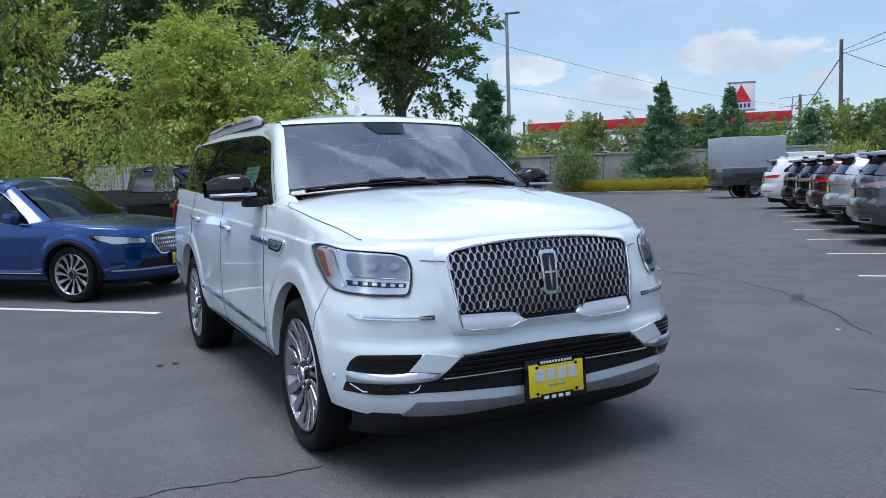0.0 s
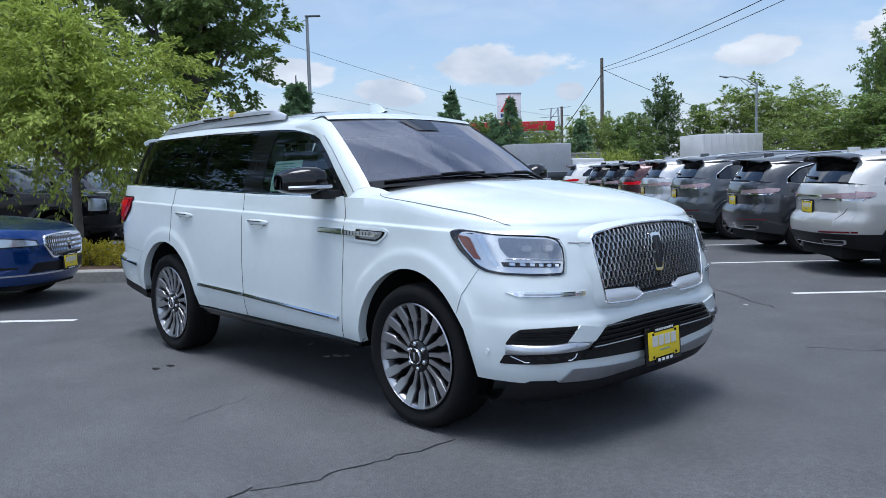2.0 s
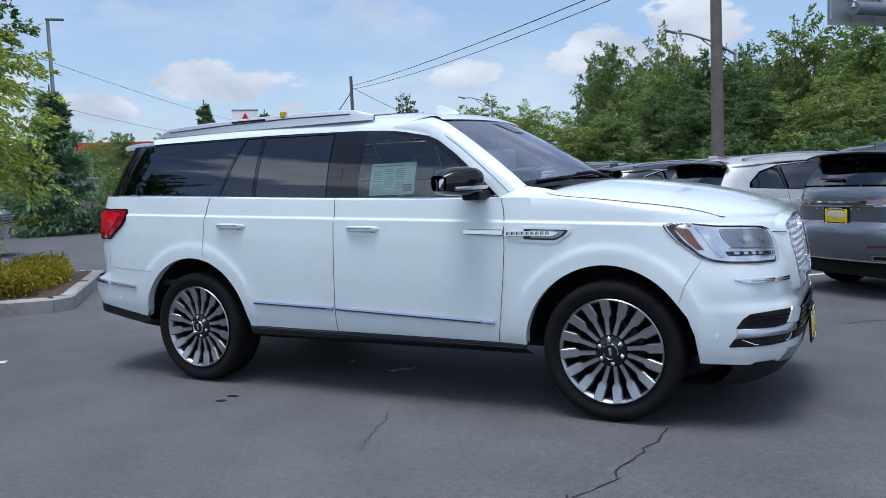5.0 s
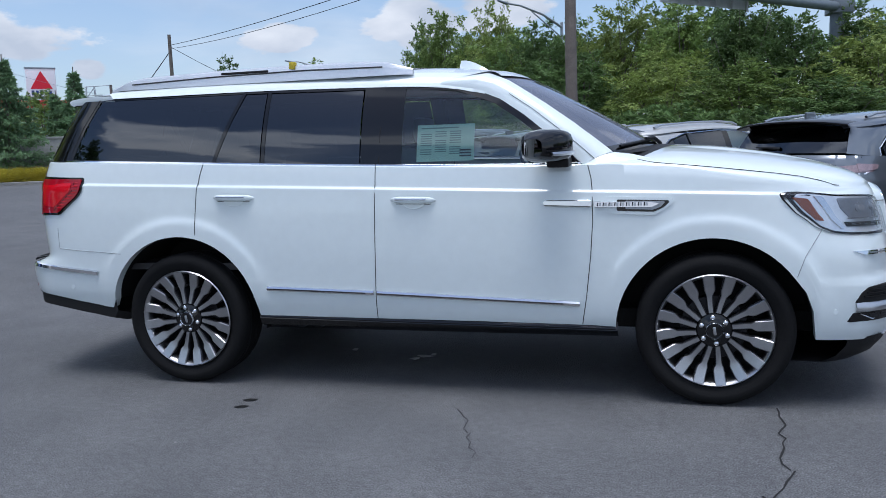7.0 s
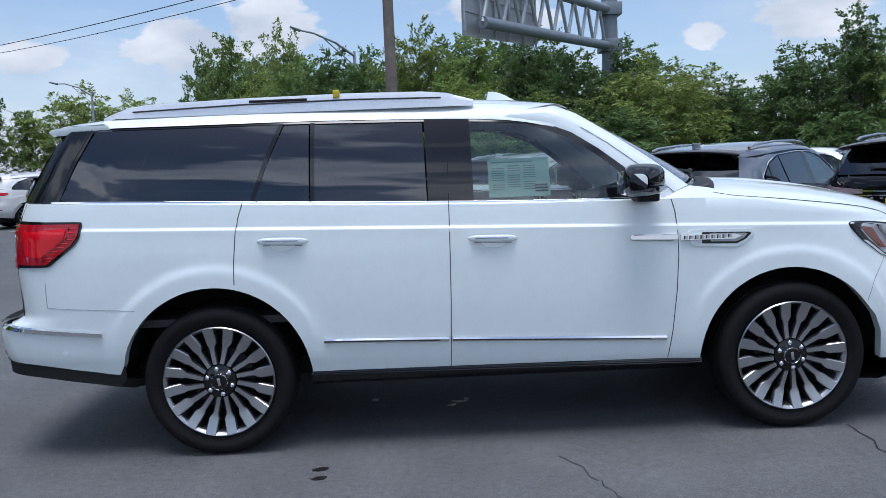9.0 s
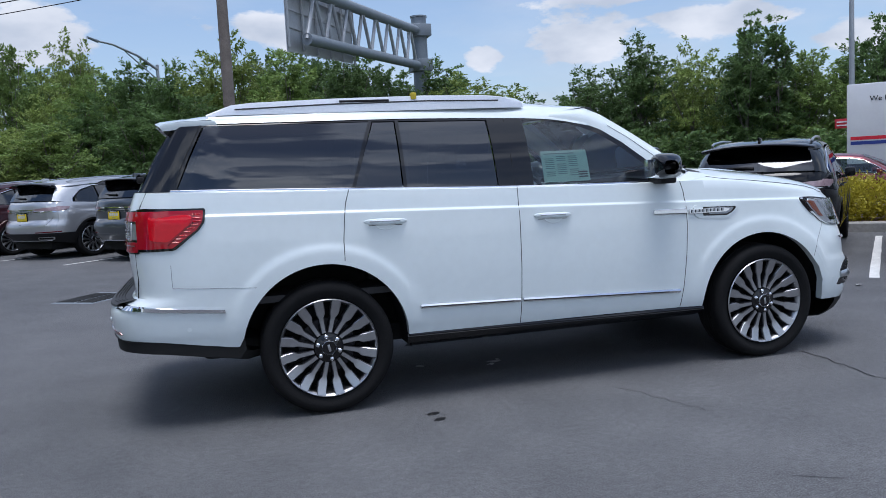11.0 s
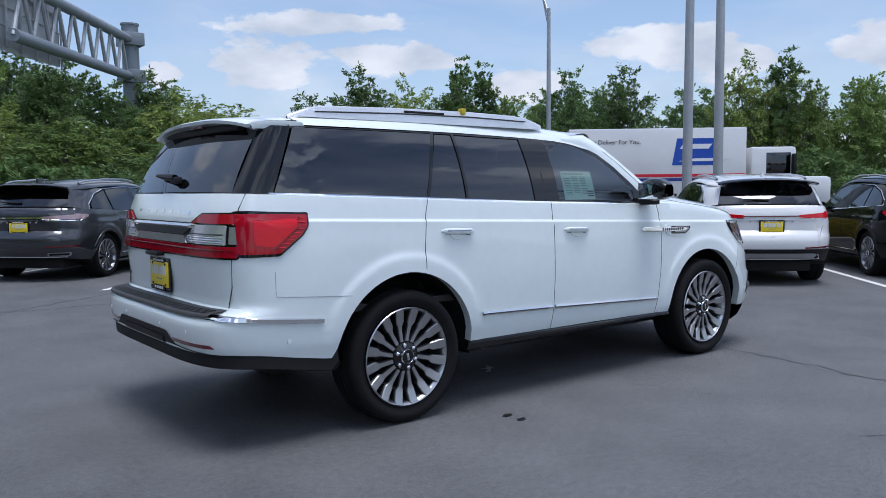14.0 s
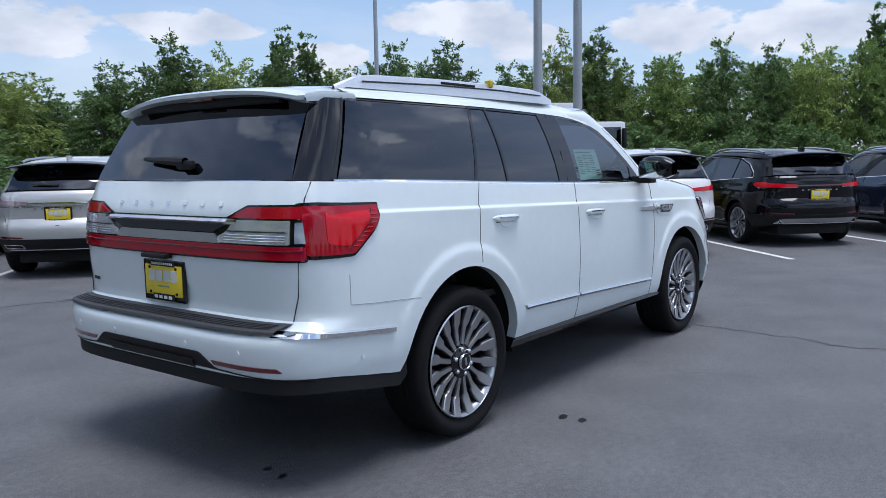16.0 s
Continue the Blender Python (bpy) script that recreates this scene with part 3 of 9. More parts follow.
    def shell(self, rows=30, fine=1.0):
        """The skin below the glass, both sides, with lips turned inwards, and the bonnet."""
        bm = bmesh.new()
        cols = self.columns(fine)
        for s in (-1, 1):
            g = []
            for c in cols:
                z0, z1 = self.lowz(c), self.topz(c)
                zs = lin(z0, z1, rows)
                if self.line:
                    zk = min(self.line - self.rake * self.at(c, 1.1).x, z1 - 0.045)
                    zs = lin(z0, zk - 0.012, rows - 9) + [zk - 0.004, zk, zk + 0.005, zk + 0.010, zk + 0.014, zk + 0.020] + lin(zk + 0.030, z1, 3)
                col = [self.at(c, z) for z in zs]
                p = col[0]
                lip = Vector((p.x, p.y * 0.94, p.z + 0.004)) if c[0] in "SFR" else Vector((p.x - 0.05 * (1 if c[0] == "f" else -1), p.y, p.z + 0.004))
                col = [lip] + col
                if col[-1].x >= self.cowl - 1e-4 and c[0] in "fFS":
                    t = col[-1]
                    zc = ip(self.hood, t.x)
                    for q in (0.99, 0.97, 0.94, 0.9, 0.84, 0.76, 0.66, 0.54, 0.44, 0.40, 0.375, 0.35, 0.2, 0.0):
                        lift = self.crease * min(1.0, max(0.0, (0.40 - q) / 0.05)) * min(1.0, max(0.0, (2.3 - t.x) / 0.6)) * min(1.0, max(0.0, (t.x - 1.32) / 0.25))
                        col.append(Vector((t.x, t.y * q, t.z + (zc - t.z) * (1 - q ** 2.3) ** 0.55 + lift)))
                else:
                    t = col[-1]
                    for q in (0.985, 0.96, 0.95, 0.949, 0.948, 0.947, 0.9465, 0.946, 0.9455, 0.945, 0.9445, 0.944, 0.943, 0.94):
                        if c[0] in "SFR":
                            col.append(Vector((t.x, t.y * q, t.z + 0.003)))
                        else:
                            col.append(Vector((t.x + (1 - q) * 0.5, t.y, t.z + 0.003)))
                g.append([Vector((v.x, v.y * s, v.z)) for v in col])
            grid_bm(g, bm)
        bmesh.ops.remove_doubles(bm, verts=bm.verts, dist=2e-4)
        bmesh.ops.recalc_face_normals(bm, faces=bm.faces)
        return bm


def roof_bm(B, xs, edge_z, mid_z, front_in=0.0):
    """Roof skin between the two rails."""
    rows = []
    for x in xs:
        z0, zc = ip(edge_z, x), ip(mid_z, x)
        y0 = B.green(x, z0) + 0.004
        half = []
        for q in (1.0, 0.995, 0.985, 0.965, 0.935, 0.89, 0.82, 0.7, 0.55, 0.35, 0.15, 0.0):
            half.append((y0 * q, z0 + (zc - z0) * (1 - q ** 3.4) ** 0.62))
        rows.append([Vector((x, -y, z)) for y, z in half] + [Vector((x, y, z)) for y, z in reversed(half[:-1])])
    bm = grid_bm(rows)
    bmesh.ops.recalc_face_normals(bm, faces=bm.faces)
    return bm


def strip_bm(a, b, bulge=None, n=4):
    """A ruled sheet between two lines of as many points."""
    rows = []
    for p, q in zip(a, b):
        p, q = Vector(p), Vector(q)
        rows.append([p.lerp(q, t) + (bulge * (4 * t * (1 - t)) if bulge else Vector()) for t in lin(0, 1, n)])
    return grid_bm(rows)


def sheet_bm(low, high, bulge, nu=18, nv=10):
    """Curved pane between a lower and an upper line, each ((end), (middle), (end)) read as an arc."""
    def arc(l, t):
        a, m, b = (Vector(v) for v in l)
        c = 2 * m - (a + b) / 2
        return (1 - t) ** 2 * a + 2 * t * (1 - t) * c + t * t * b
    rows = []
    for v in lin(0, 1, nv):
        rows.append([arc(low, u).lerp(arc(high, u), v) + Vector(bulge) * (4 * v * (1 - v)) for u in lin(0, 1, nu)])
    return grid_bm(rows)


def tyre_profile(R, w, rim):
    return [(rim - 0.012, w * 0.36), (rim + 0.004, w * 0.44), (rim + (R - rim) * 0.35, w * 0.51), (R - 0.035, w * 0.5), (R - 0.012, w * 0.45), (R - 0.002, w * 0.36),
            (R, w * 0.2), (R - 0.004, w * 0.19), (R - 0.004, w * 0.16), (R, w * 0.15), (R, 0.01), (R - 0.004, 0.0), (R, -0.01), (R, -w * 0.15), (R - 0.004, -w * 0.16),
            (R - 0.004, -w * 0.19), (R, -w * 0.2), (R - 0.002, -w * 0.36), (R - 0.012, -w * 0.45), (R - 0.035, -w * 0.5), (R - 0.06, -w * 0.5), (rim - 0.012, -w * 0.36)]


def spoke_bm(r0, r1, w0, w1, t, twist, y0, y1, kink=0.52):
    """A spoke that is narrow at the hub and steps out to a broad blade past its kink."""
    rows = []
    for q in (0.0, 0.15, 0.3, kink - 0.14, kink - 0.06, kink, kink + 0.05, kink + 0.12, 0.85, 1.0):
        r = r0 + (r1 - r0) * q
        u = min(1.0, max(0.0, (q - kink + 0.08) / 0.15))
        w = (w0 + (w1 - w0) * (u * u * (3 - 2 * u) * 0.72 + 0.28 * q)) / 2
        a = twist * (q - 0.5) * (1 - q) * 2
        y = y0 + (y1 - y0) * q + 0.012 * math.sin(math.pi * q)
        c = a * r + 0.35 * (w - w0 / 2)
        rows.append([Vector((c - w, y + 0.004, r)), Vector((c - w * 0.86, y, r)), Vector((c + w * 0.86, y, r)), Vector((c + w, y + 0.004, r)), Vector((c + w * 0.9, y + t, r)), Vector((c - w * 0.9, y + t, r))])
    bm = grid_bm(rows, close=True)
    bm.faces.new(bm.verts[:6]); bm.verts.ensure_lookup_table()
    bmesh.ops.recalc_face_normals(bm, faces=bm.faces)
    return bm


WHEELS = {}


def wheel(parent, x, y, s, R=0.405, rim=0.298, w=0.275, kind="hero", nsp=16):
    """A wheel under a car; its face looks to -y when s is -1."""
    e = new("wheel")
    e.parent = parent
    e.matrix_basis = pose(x, y, R, 0, 0, 0 if s < 0 else 180)
    key = (R, rim, w, kind, nsp)
    if key not in WHEELS:
        f = -w * 0.5 + 0.012
        ns = 64 if kind == "hero" else 28
        d = {}
        d["tyre"] = part("tyre", lathe_bm(tyre_profile(R, w, rim), ns), RUBBER, e)
        d["rim"] = part("rim", lathe_bm([(rim - 0.002, f - 0.004), (rim + 0.004, f + 0.002), (rim - 0.006, f + 0.008), (rim - 0.02, f + 0.03), (rim - 0.035, 0.1), (rim - 0.07, w * 0.42)], ns), ALLOY if kind != "black" else ALLOY_DARK, e)
        d["brake_disc"] = part("brake_disc", lathe_bm([(0.03, f + 0.1), (0.17, f + 0.1), (0.175, f + 0.115), (0.03, f + 0.12)], 40), ALLOY_DARK, e)
        d["barrel"] = part("barrel", lathe_bm([(0.02, f + 0.13), (rim - 0.03, f + 0.14), (rim - 0.03, w * 0.4)], 40), DARK, e)
        d["hub"] = part("hub", lathe_bm([(0.0, f + 0.006), (0.034, f + 0.006), (0.038, f + 0.01), (0.046, f + 0.018), (0.086, f + 0.026), (0.096, f + 0.045), (0.092, f + 0.1)], 32), GLOSS_BLACK, e)
        d["centre_cap"] = part("centre_cap", lathe_bm([(0.0, f - 0.001), (0.036, f - 0.001), (0.041, f + 0.003), (0.042, f + 0.012)], 24), GLOSS_BLACK, e)
        d["cap_ring"] = part("cap_ring", lathe_bm([(0.040, f + 0.002), (0.043, f - 0.003), (0.047, f + 0.003), (0.047, f + 0.012)], 24), CHROME, e)
        if kind == "hero":
            d["spoke"] = part("spoke", spoke_bm(0.092, rim - 0.004, 0.024, 0.058, 0.045, 0.05, f + 0.028, f + 0.004), ALLOY, e)
            d["cap_badge"] = part("cap_badge", box_bm((-0.008, f - 0.004, -0.022), (0.008, f + 0.001, 0.022), 0.003), SATIN, e)
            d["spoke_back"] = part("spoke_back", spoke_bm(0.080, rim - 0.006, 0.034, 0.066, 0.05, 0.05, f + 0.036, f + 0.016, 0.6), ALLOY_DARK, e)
        else:
            a, b = (ALLOY, ALLOY_DARK) if kind == "silver" else (SATIN, DARK)
            d["spoke"] = part("spoke", spoke_bm(0.06, rim - 0.004, 0.026, 0.045, 0.035, 0.25, f + 0.02, f + 0.004), a, e)
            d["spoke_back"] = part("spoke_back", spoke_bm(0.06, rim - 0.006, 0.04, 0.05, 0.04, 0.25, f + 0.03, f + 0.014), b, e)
        d["lug_nut"] = part("lug_nut", lathe_bm([(0.0, f + 0.004), (0.008, f + 0.006), (0.0125, f + 0.011), (0.013, f + 0.03)], 12), CHROME, e)
        d["lug_nut"].matrix_basis = pose(0, 0, 0.070)
        WHEELS[key] = d
    else:
        d = WHEELS[key]
        for n in ("tyre", "rim", "brake_disc", "barrel", "hub", "centre_cap", "cap_ring"):
            share(n, d[n], e, Matrix())
        share("spoke", d["spoke"], e, Matrix())
        if kind == "hero":
            share("cap_badge", d["cap_badge"], e, Matrix())
            share("spoke_back", d["spoke_back"], e, Matrix()), share("lug_nut", d["lug_nut"], e, pose(0, 0, 0.070))
    for k in range(1, nsp):
        a = 360 * k / nsp
        share("spoke", d["spoke"], e, pose(0, 0, 0, 0, a, 0))
        if kind == "hero":
            share("spoke_back", d["spoke_back"], e, pose(0, 0, 0, 0, a, 0))
    for k in range(1, 6 if kind == "hero" else 1):
        share("lug_nut", d["lug_nut"], e, pose(0, 0, 0, 0, 60 * k, 0) @ pose(0, 0, 0.070))
    return e


def plate(parent, m, w=0.305, h=0.152):
    """A dealer's yellow plate in a black frame; the lettering as bars. Faces local -y."""
    e = part("plate_holder", box_bm((-w / 2 - 0.022, 0.0, -h / 2 - 0.028), (w / 2 + 0.022, 0.014, h / 2 + 0.026), 0.008), GLOSS_BLACK, parent, "glossy black plate frame")
    e.matrix_basis = m
    part("plate_card", box_bm((-w / 2, -0.004, -h / 2), (w / 2, 0.002, h / 2), 0.002), YELLOW, e, "yellow dealer plate card")
    for k in range(4):
        x = -0.118 + 0.061 * k
        part("letter_bar", box_bm((x, -0.0065, -0.006), (x + 0.050, -0.003, 0.052), 0.002), SILVER_INK, e, smooth=False)
    part("print_bar", box_bm((-0.05, -0.006, -0.032), (0.05, -0.003, -0.025)), GREYINK, e, smooth=False)
    for z0, z1, n, w0 in ((h / 2 - 0.006, h / 2 + 0.022, 11, 0.18), (-h / 2 - 0.022, -h / 2 + 0.010, 4, 0.16)):
        part("frame_tab", box_bm((-w0 / 2 - 0.012, -0.0062, z0), (w0 / 2 + 0.012, 0.0, z1), 0.002), GLOSS_BLACK, e)
        for k in range(n):
            x = -w0 / 2 + w0 * (k + 0.12) / n
            part("print_bar", box_bm((x, -0.0085, z0 + 0.008), (x + w0 * 0.62 / n, -0.005, z1 - 0.009)), PLATE_INK, e, smooth=False)
    for x in (-0.11, 0.11):
        for z in (-h / 2 + 0.014, h / 2 - 0.014):
            part("screw", cyl_bm((x, -0.008, z), (x, 0.0, z), 0.008, n=8), GLOSS_BLACK, e)
    return e


# ---- the white SUV ----
HB = Body(
    XN=[(0.22, 2.30), (0.30, 2.42), (0.36, 2.475), (0.42, 2.50), (0.56, 2.508), (0.655, 2.508), (0.69, 2.482), (0.78, 2.483), (0.95, 2.468), (1.08, 2.44), (1.13, 2.41), (1.16, 2.36)],
    XT=[(0.40, -2.60), (0.50, -2.72), (0.56, -2.80), (0.70, -2.818), (0.745, -2.80), (0.775, -2.70), (0.80, -2.665), (1.05, -2.685), (1.25, -2.675), (1.38, -2.635), (1.42, -2.62)],
    W=[(0.25, 0.91), (0.35, 0.94), (0.43, 0.958), (0.50, 0.978), (0.62, 0.990), (0.80, 0.994), (1.00, 0.988), (1.14, 0.979), (1.172, 0.977), (1.186, 0.963), (1.24, 0.957), (1.31, 0.945), (1.36, 0.935)],
    belt=[(-2.7, 1.398), (-2.4, 1.389), (0.85, 1.2875), (0.97, 1.288), (1.3, 1.266), (1.7, 1.205), (1.95, 1.168), (2.15, 1.146), (2.3, 1.136), (2.45, 1.13)],
    hood=[(0.9, 1.318), (1.05, 1.340), (1.2, 1.363), (1.34, 1.372), (1.5, 1.360), (1.8, 1.325), (2.05, 1.282), (2.22, 1.240), (2.32, 1.205), (2.38, 1.172), (2.42, 1.135)],
    low=[(-2.8, 0.555), (-2.6, 0.545), (-2.3, 0.495), (-2.05, 0.465), (-1.0, 0.437), (0.9, 0.42), (1.3, 0.40), (2.05, 0.372), (2.5, 0.355)],
    arches=[(1.545, 0.402, 0.495), (-1.556, 0.415, 0.505)], xf=1.42, xr=-2.05, cowl=0.93, rake=0.0323, flare=0.011, pf=[(0.6, 4.6), (0.8, 4.2), (0.95, 3.5), (1.12, 3.1)], pr=5.6, crease=0.009,
    tumble=0.20, bow=0.42, inset=0.050, tail=0.08, plan=((-3.0, 0.0), (-1.4, 0.0), (-0.3, 0.014), (0.9, 0.024), (1.32, 0.034), (1.6, 0.026), (2.05, 0.0), (3.0, 0.0)), line=1.172)
DLO = [(-2.41, 1.395), (-2.31, 1.60), (-2.21, 1.775), (-2.16, 1.785), (-1.15, 1.783), (-0.29, 1.768), (-0.02, 1.755), (0.15, 1.742), (0.285, 1.715), (0.40, 1.668), (0.54, 1.575), (0.69, 1.453), (0.80, 1.357), (0.862, 1.294)]


def hero():
    car = thing("white_suv", "clean pearl white full-size luxury SUV parked askew on the asphalt", "car")
    body = part("body", HB.shell(42, 1.25), WHITE_PAINT, car, "pearl white painted body")
    # roof and pillars
    edge = [(-2.42, 1.772), (-2.15, 1.787), (-1.15, 1.786), (-0.29, 1.771), (0.0, 1.757), (0.16, 1.736), (0.32, 1.70)]
    mid = [(-2.42, 1.825), (-2.2, 1.862), (-1.8, 1.885), (-0.9, 1.908), (-0.2, 1.906), (0.1, 1.893), (0.32, 1.868)]
    part("roof", roof_bm(HB, lin(-2.42, 0.32, 36), edge, mid), WHITE_PAINT, car)
    for s in (-1, 1):
        a = [(x, s * (HB.green(x, z) + 0.004), z) for x, z in [(0.19, 1.735), (0.295, 1.714), (0.41, 1.667), (0.55, 1.573), (0.70, 1.451), (0.81, 1.355), (0.88, 1.288)]]
        b = [(0.335, s * 0.662, 1.822)]
        for v in (0.95, 0.8, 0.6, 0.36, 0.12, 0.0):
            k = 0.010 * 4 * v * (1 - v) + 0.005
            b.append((1.03 - 0.62 * v + k, s * (0.818 - 0.158 * v + 0.002), 1.347 + 0.442 * v + k))
        ze, zm = ip(edge, 0.06), ip(mid, 0.06)
        we = HB.green(0.06, ze)
        a = [(0.04, s * (HB.green(0.04, ip(edge, 0.04)) - 0.002), ip(edge, 0.04) - 0.004)] + a
        b = [(0.06, s * 0.645, ze + (zm - ze) * (1 - (0.645 / we) ** 3.4) ** 0.62 - 0.012)] + b
        part("a_pillar", strip_bm(a, b, Vector((0.012, s * 0.02, 0.012)), 6), WHITE_PAINT, car)
        seam = [Vector(p).lerp(Vector(q), 0.32) + Vector((0.012, s * 0.02, 0.012)) * 0.88 + Vector((0, s * 0.0015, 0.001)) for p, q in zip(a, b)]
        part("door_seam", tube_bm(seam[3:], 0.0014, 5), GAP, car)
        c = [(0.88, s * (HB.green(0.88, 1.288) + 0.004), 1.288), (0.93, s * (HB.side(0.93, 1.288) - 0.01), 1.290), (1.1, s * (HB.side(1.1, 1.27) - 0.03), 1.288)]
        d = [(1.04, s * 0.822, 1.350), (1.14, s * 0.815, 1.336), (1.26, s * 0.82, 1.305)]
        rows = []
        for k, (p0, p1) in zip((1.0, 0.35, 0.0), zip(c, d)):
            p0, p1 = Vector(p0), Vector(p1)
            rows.append([p0.lerp(p1, v) + Vector((0.012, s * 0.02, 0.012)) * (4 * v * (1 - v) * k) for v in lin(0, 1, 6)])
        part("cowl_corner", grid_bm(rows), WHITE_PAINT, car)
    # windscreen, with its black edge band
    ws = part("windscreen", sheet_bm(((1.03, -0.818, 1.347), (1.27, 0, 1.375), (1.03, 0.818, 1.347)), ((0.41, -0.66, 1.789), (0.49, 0, 1.812), (0.41, 0.66, 1.789)), (0.010, 0, 0.010)), SCREEN, car, "blue-tinted windscreen")
    part("frit_low", sheet_bm(((1.045, -0.805, 1.340), (1.285, 0, 1.366), (1.045, 0.805, 1.340)), ((0.995, -0.805, 1.380), (1.215, 0, 1.416), (0.995, 0.805, 1.380)), (0.006, 0, 0.006), 16, 3), GLOSS_BLACK, ws)
    hd = strip_bm([Vector((0.315 + 0.012 * (1 - (y / 0.67) ** 2), y, 1.828 + 0.042 * (1 - (y / 0.67) ** 2))) for y in lin(-0.67, 0.67, 17)], [Vector((0.405 + 0.09 * (1 - (y / 0.67) ** 2), y, 1.801 + 0.015 * (1 - (y / 0.67) ** 2))) for y in lin(-0.67, 0.67, 17)], Vector((0.008, 0, 0.010)), 5)
    we = HB.green(0.10, ip(edge, 0.10))
    back = [Vector((0.10, y, ip(edge, 0.10) + (ip(mid, 0.10) - ip(edge, 0.10)) * (1 - abs(y / we) ** 3.4) ** 0.62 + 0.002)) for y in lin(-0.67, 0.67, 17)]
    lead = [Vector((0.315 + 0.012 * (1 - (y / 0.67) ** 2), y, 1.828 + 0.042 * (1 - (y / 0.67) ** 2))) for y in lin(-0.67, 0.67, 17)]
    grid_bm([back, lead], hd)
    bmesh.ops.remove_doubles(hd, verts=hd.verts, dist=2e-4)
    bmesh.ops.recalc_face_normals(hd, faces=hd.faces)
    part("roof_header", hd, WHITE_PAINT, car)
    part("sensor_box", sheet_bm(((0.672, -0.10, 1.724), (0.678, 0, 1.726), (0.672, 0.10, 1.724)), ((0.515, -0.15, 1.806), (0.520, 0, 1.808), (0.515, 0.15, 1.806)), (0.0, 0, 0.0), 6, 4), GLOSS_BLACK, ws)
    part("cowl", sheet_bm(((1.20, -0.785, 1.318), (1.42, 0, 1.366), (1.20, 0.785, 1.318)), ((1.02, -0.785, 1.350), (1.24, 0, 1.382), (1.02, 0.785, 1.350)), (0, 0, 0.004), 16, 4), TRIM, car)
    # wipers
    def base_of_screen(y, up=0.0):
        q = (y / 0.818) ** 2
        return Vector((1.27 - 0.24 * q - 0.62 * up + 0.012, y, 1.375 - 0.028 * q + 0.44 * up + 0.014))
    for y0, y1 in ((-0.03, -0.735), (0.60, -0.06)):
        wp = part("wiper", tube_bm([base_of_screen(y, 0.075 - 0.045 * k / 9) for k, y in enumerate(lin(y0, y1, 10))], 0.008, 6), TRIM, car)
        part("wiper_arm", tube_bm([base_of_screen(y0 + 0.06, -0.01), base_of_screen(y0 * 0.75 + y1 * 0.25, 0.055) + Vector((0.012, 0, 0.012)), base_of_screen((y0 + y1) / 2, 0.055) + Vector((0.010, 0, 0.010))], [0.013, 0.011, 0.007], 6), TRIM, wp)
    # side glass: one dark band with panes let in
    def zt(x):
        return ip([(p[0], p[1]) for p in DLO[2:]], x)
    def zb(x):
        return HB.top(x) + 0.004
    for s in (-1, 1):
        g = HB.G(s)
        q = [(-2.36, zb(-2.36) + 0.012), (-2.27, 1.60), (-2.185, 1.768), (-1.19, 1.767), (-1.26, 1.60), (-1.345, zb(-1.34) + 0.012)]
        part("quarter_glass", patch_bm(q, g, 0.004, 0.01), PRIVACY, car, "dark privacy glass")
        part("door_quarter_glass", patch_bm([(-1.325, zb(-1.3) + 0.012), (-1.235, 1.60), (-1.165, 1.763), (-1.03, 1.762), (-1.03, zb(-1.03) + 0.012)], g, 0.003, 0.01), PRIVACY, car)
        part("rear_door_glass", patch_bm([(-1.005, zb(-1.0) + 0.012), (-1.005, 1.761), (-0.41, 1.752), (-0.40, zb(-0.4) + 0.012)], g, 0.003, 0.01), PRIVACY, car, "dark privacy glass")
        fd = [(-0.155, zb(-0.15) + 0.012), (-0.16, 1.748), (-0.02, 1.740), (0.15, 1.720), (0.27, 1.693), (0.38, 1.647), (0.515, 1.557), (0.665, 1.434), (0.765, 1.347), (0.805, zb(0.80) + 0.010)]
        part("front_door_glass", patch_bm(fd, g, 0.003, 0.006), CLEAR, car, "lightly tinted door glass")
        for nm, poly in (("b_pillar", [(-0.392, zb(-0.4)), (-0.400, 1.772), (-0.150, 1.768), (-0.148, zb(-0.15))]),
                         ("divider_bar", [(-1.022, zb(-1.03)), (-1.022, 1.775), (-1.0, 1.775), (-1.0, zb(-1.0))]),
                         ("c_pillar", [(-1.35, zb(-1.35)), (-1.262, 1.6), (-1.192, 1.776), (-1.168, 1.776), (-1.238, 1.6), (-1.328, zb(-1.32))]),
                         ("mirror_sail", [(0.70, zb(0.7)), (0.70, 1.40), (0.745, 1.365), (0.82, 1.325), (0.862, zb(0.85))])):
            part(nm, patch_bm(poly, g, 0.0065, 0.012), GLOSS_BLACK, car)
        part("door_seam", tube_bm([g(x, z, 0.0072) for x, z in ((-0.283, zb(-0.28)), (-0.281, 1.5), (-0.279, 1.77))], 0.0025, 5), DARK, car)
        # black surround of the glass
        top = [(x, z) for x, z in DLO[1:]]
        a = [HB.G(s)(x, z + 0.006, 0.003) for x, z in top]
        inn = []
        for x, z in top:
            k = 0.026 if x > 0.2 else 0.012
            inn.append(HB.G(s)(x - (k * 0.7 if x > 0.1 else 0), max(z - k, HB.top(x) + 0.006), 0.004))
        part("glass_surround", strip_bm(a, inn, None, 2), GLOSS_BLACK, car)
        # chrome along the belt
        xs = lin(-2.40, 0.868, 30)
        bm = tube_bm([HB.G(s)(x, zb(x) + 0.002, 0.020) for x in xs], 0.0095, 8)
        part("belt_chrome", bm, CHROME, car, "thin chrome belt strip")
        # rear corner panel between the side and rear glass
        a = [HB.G(s)(x, z, 0.004) for x, z in [(-2.37, 1.395), (-2.28, 1.60), (-2.195, 1.775)]]
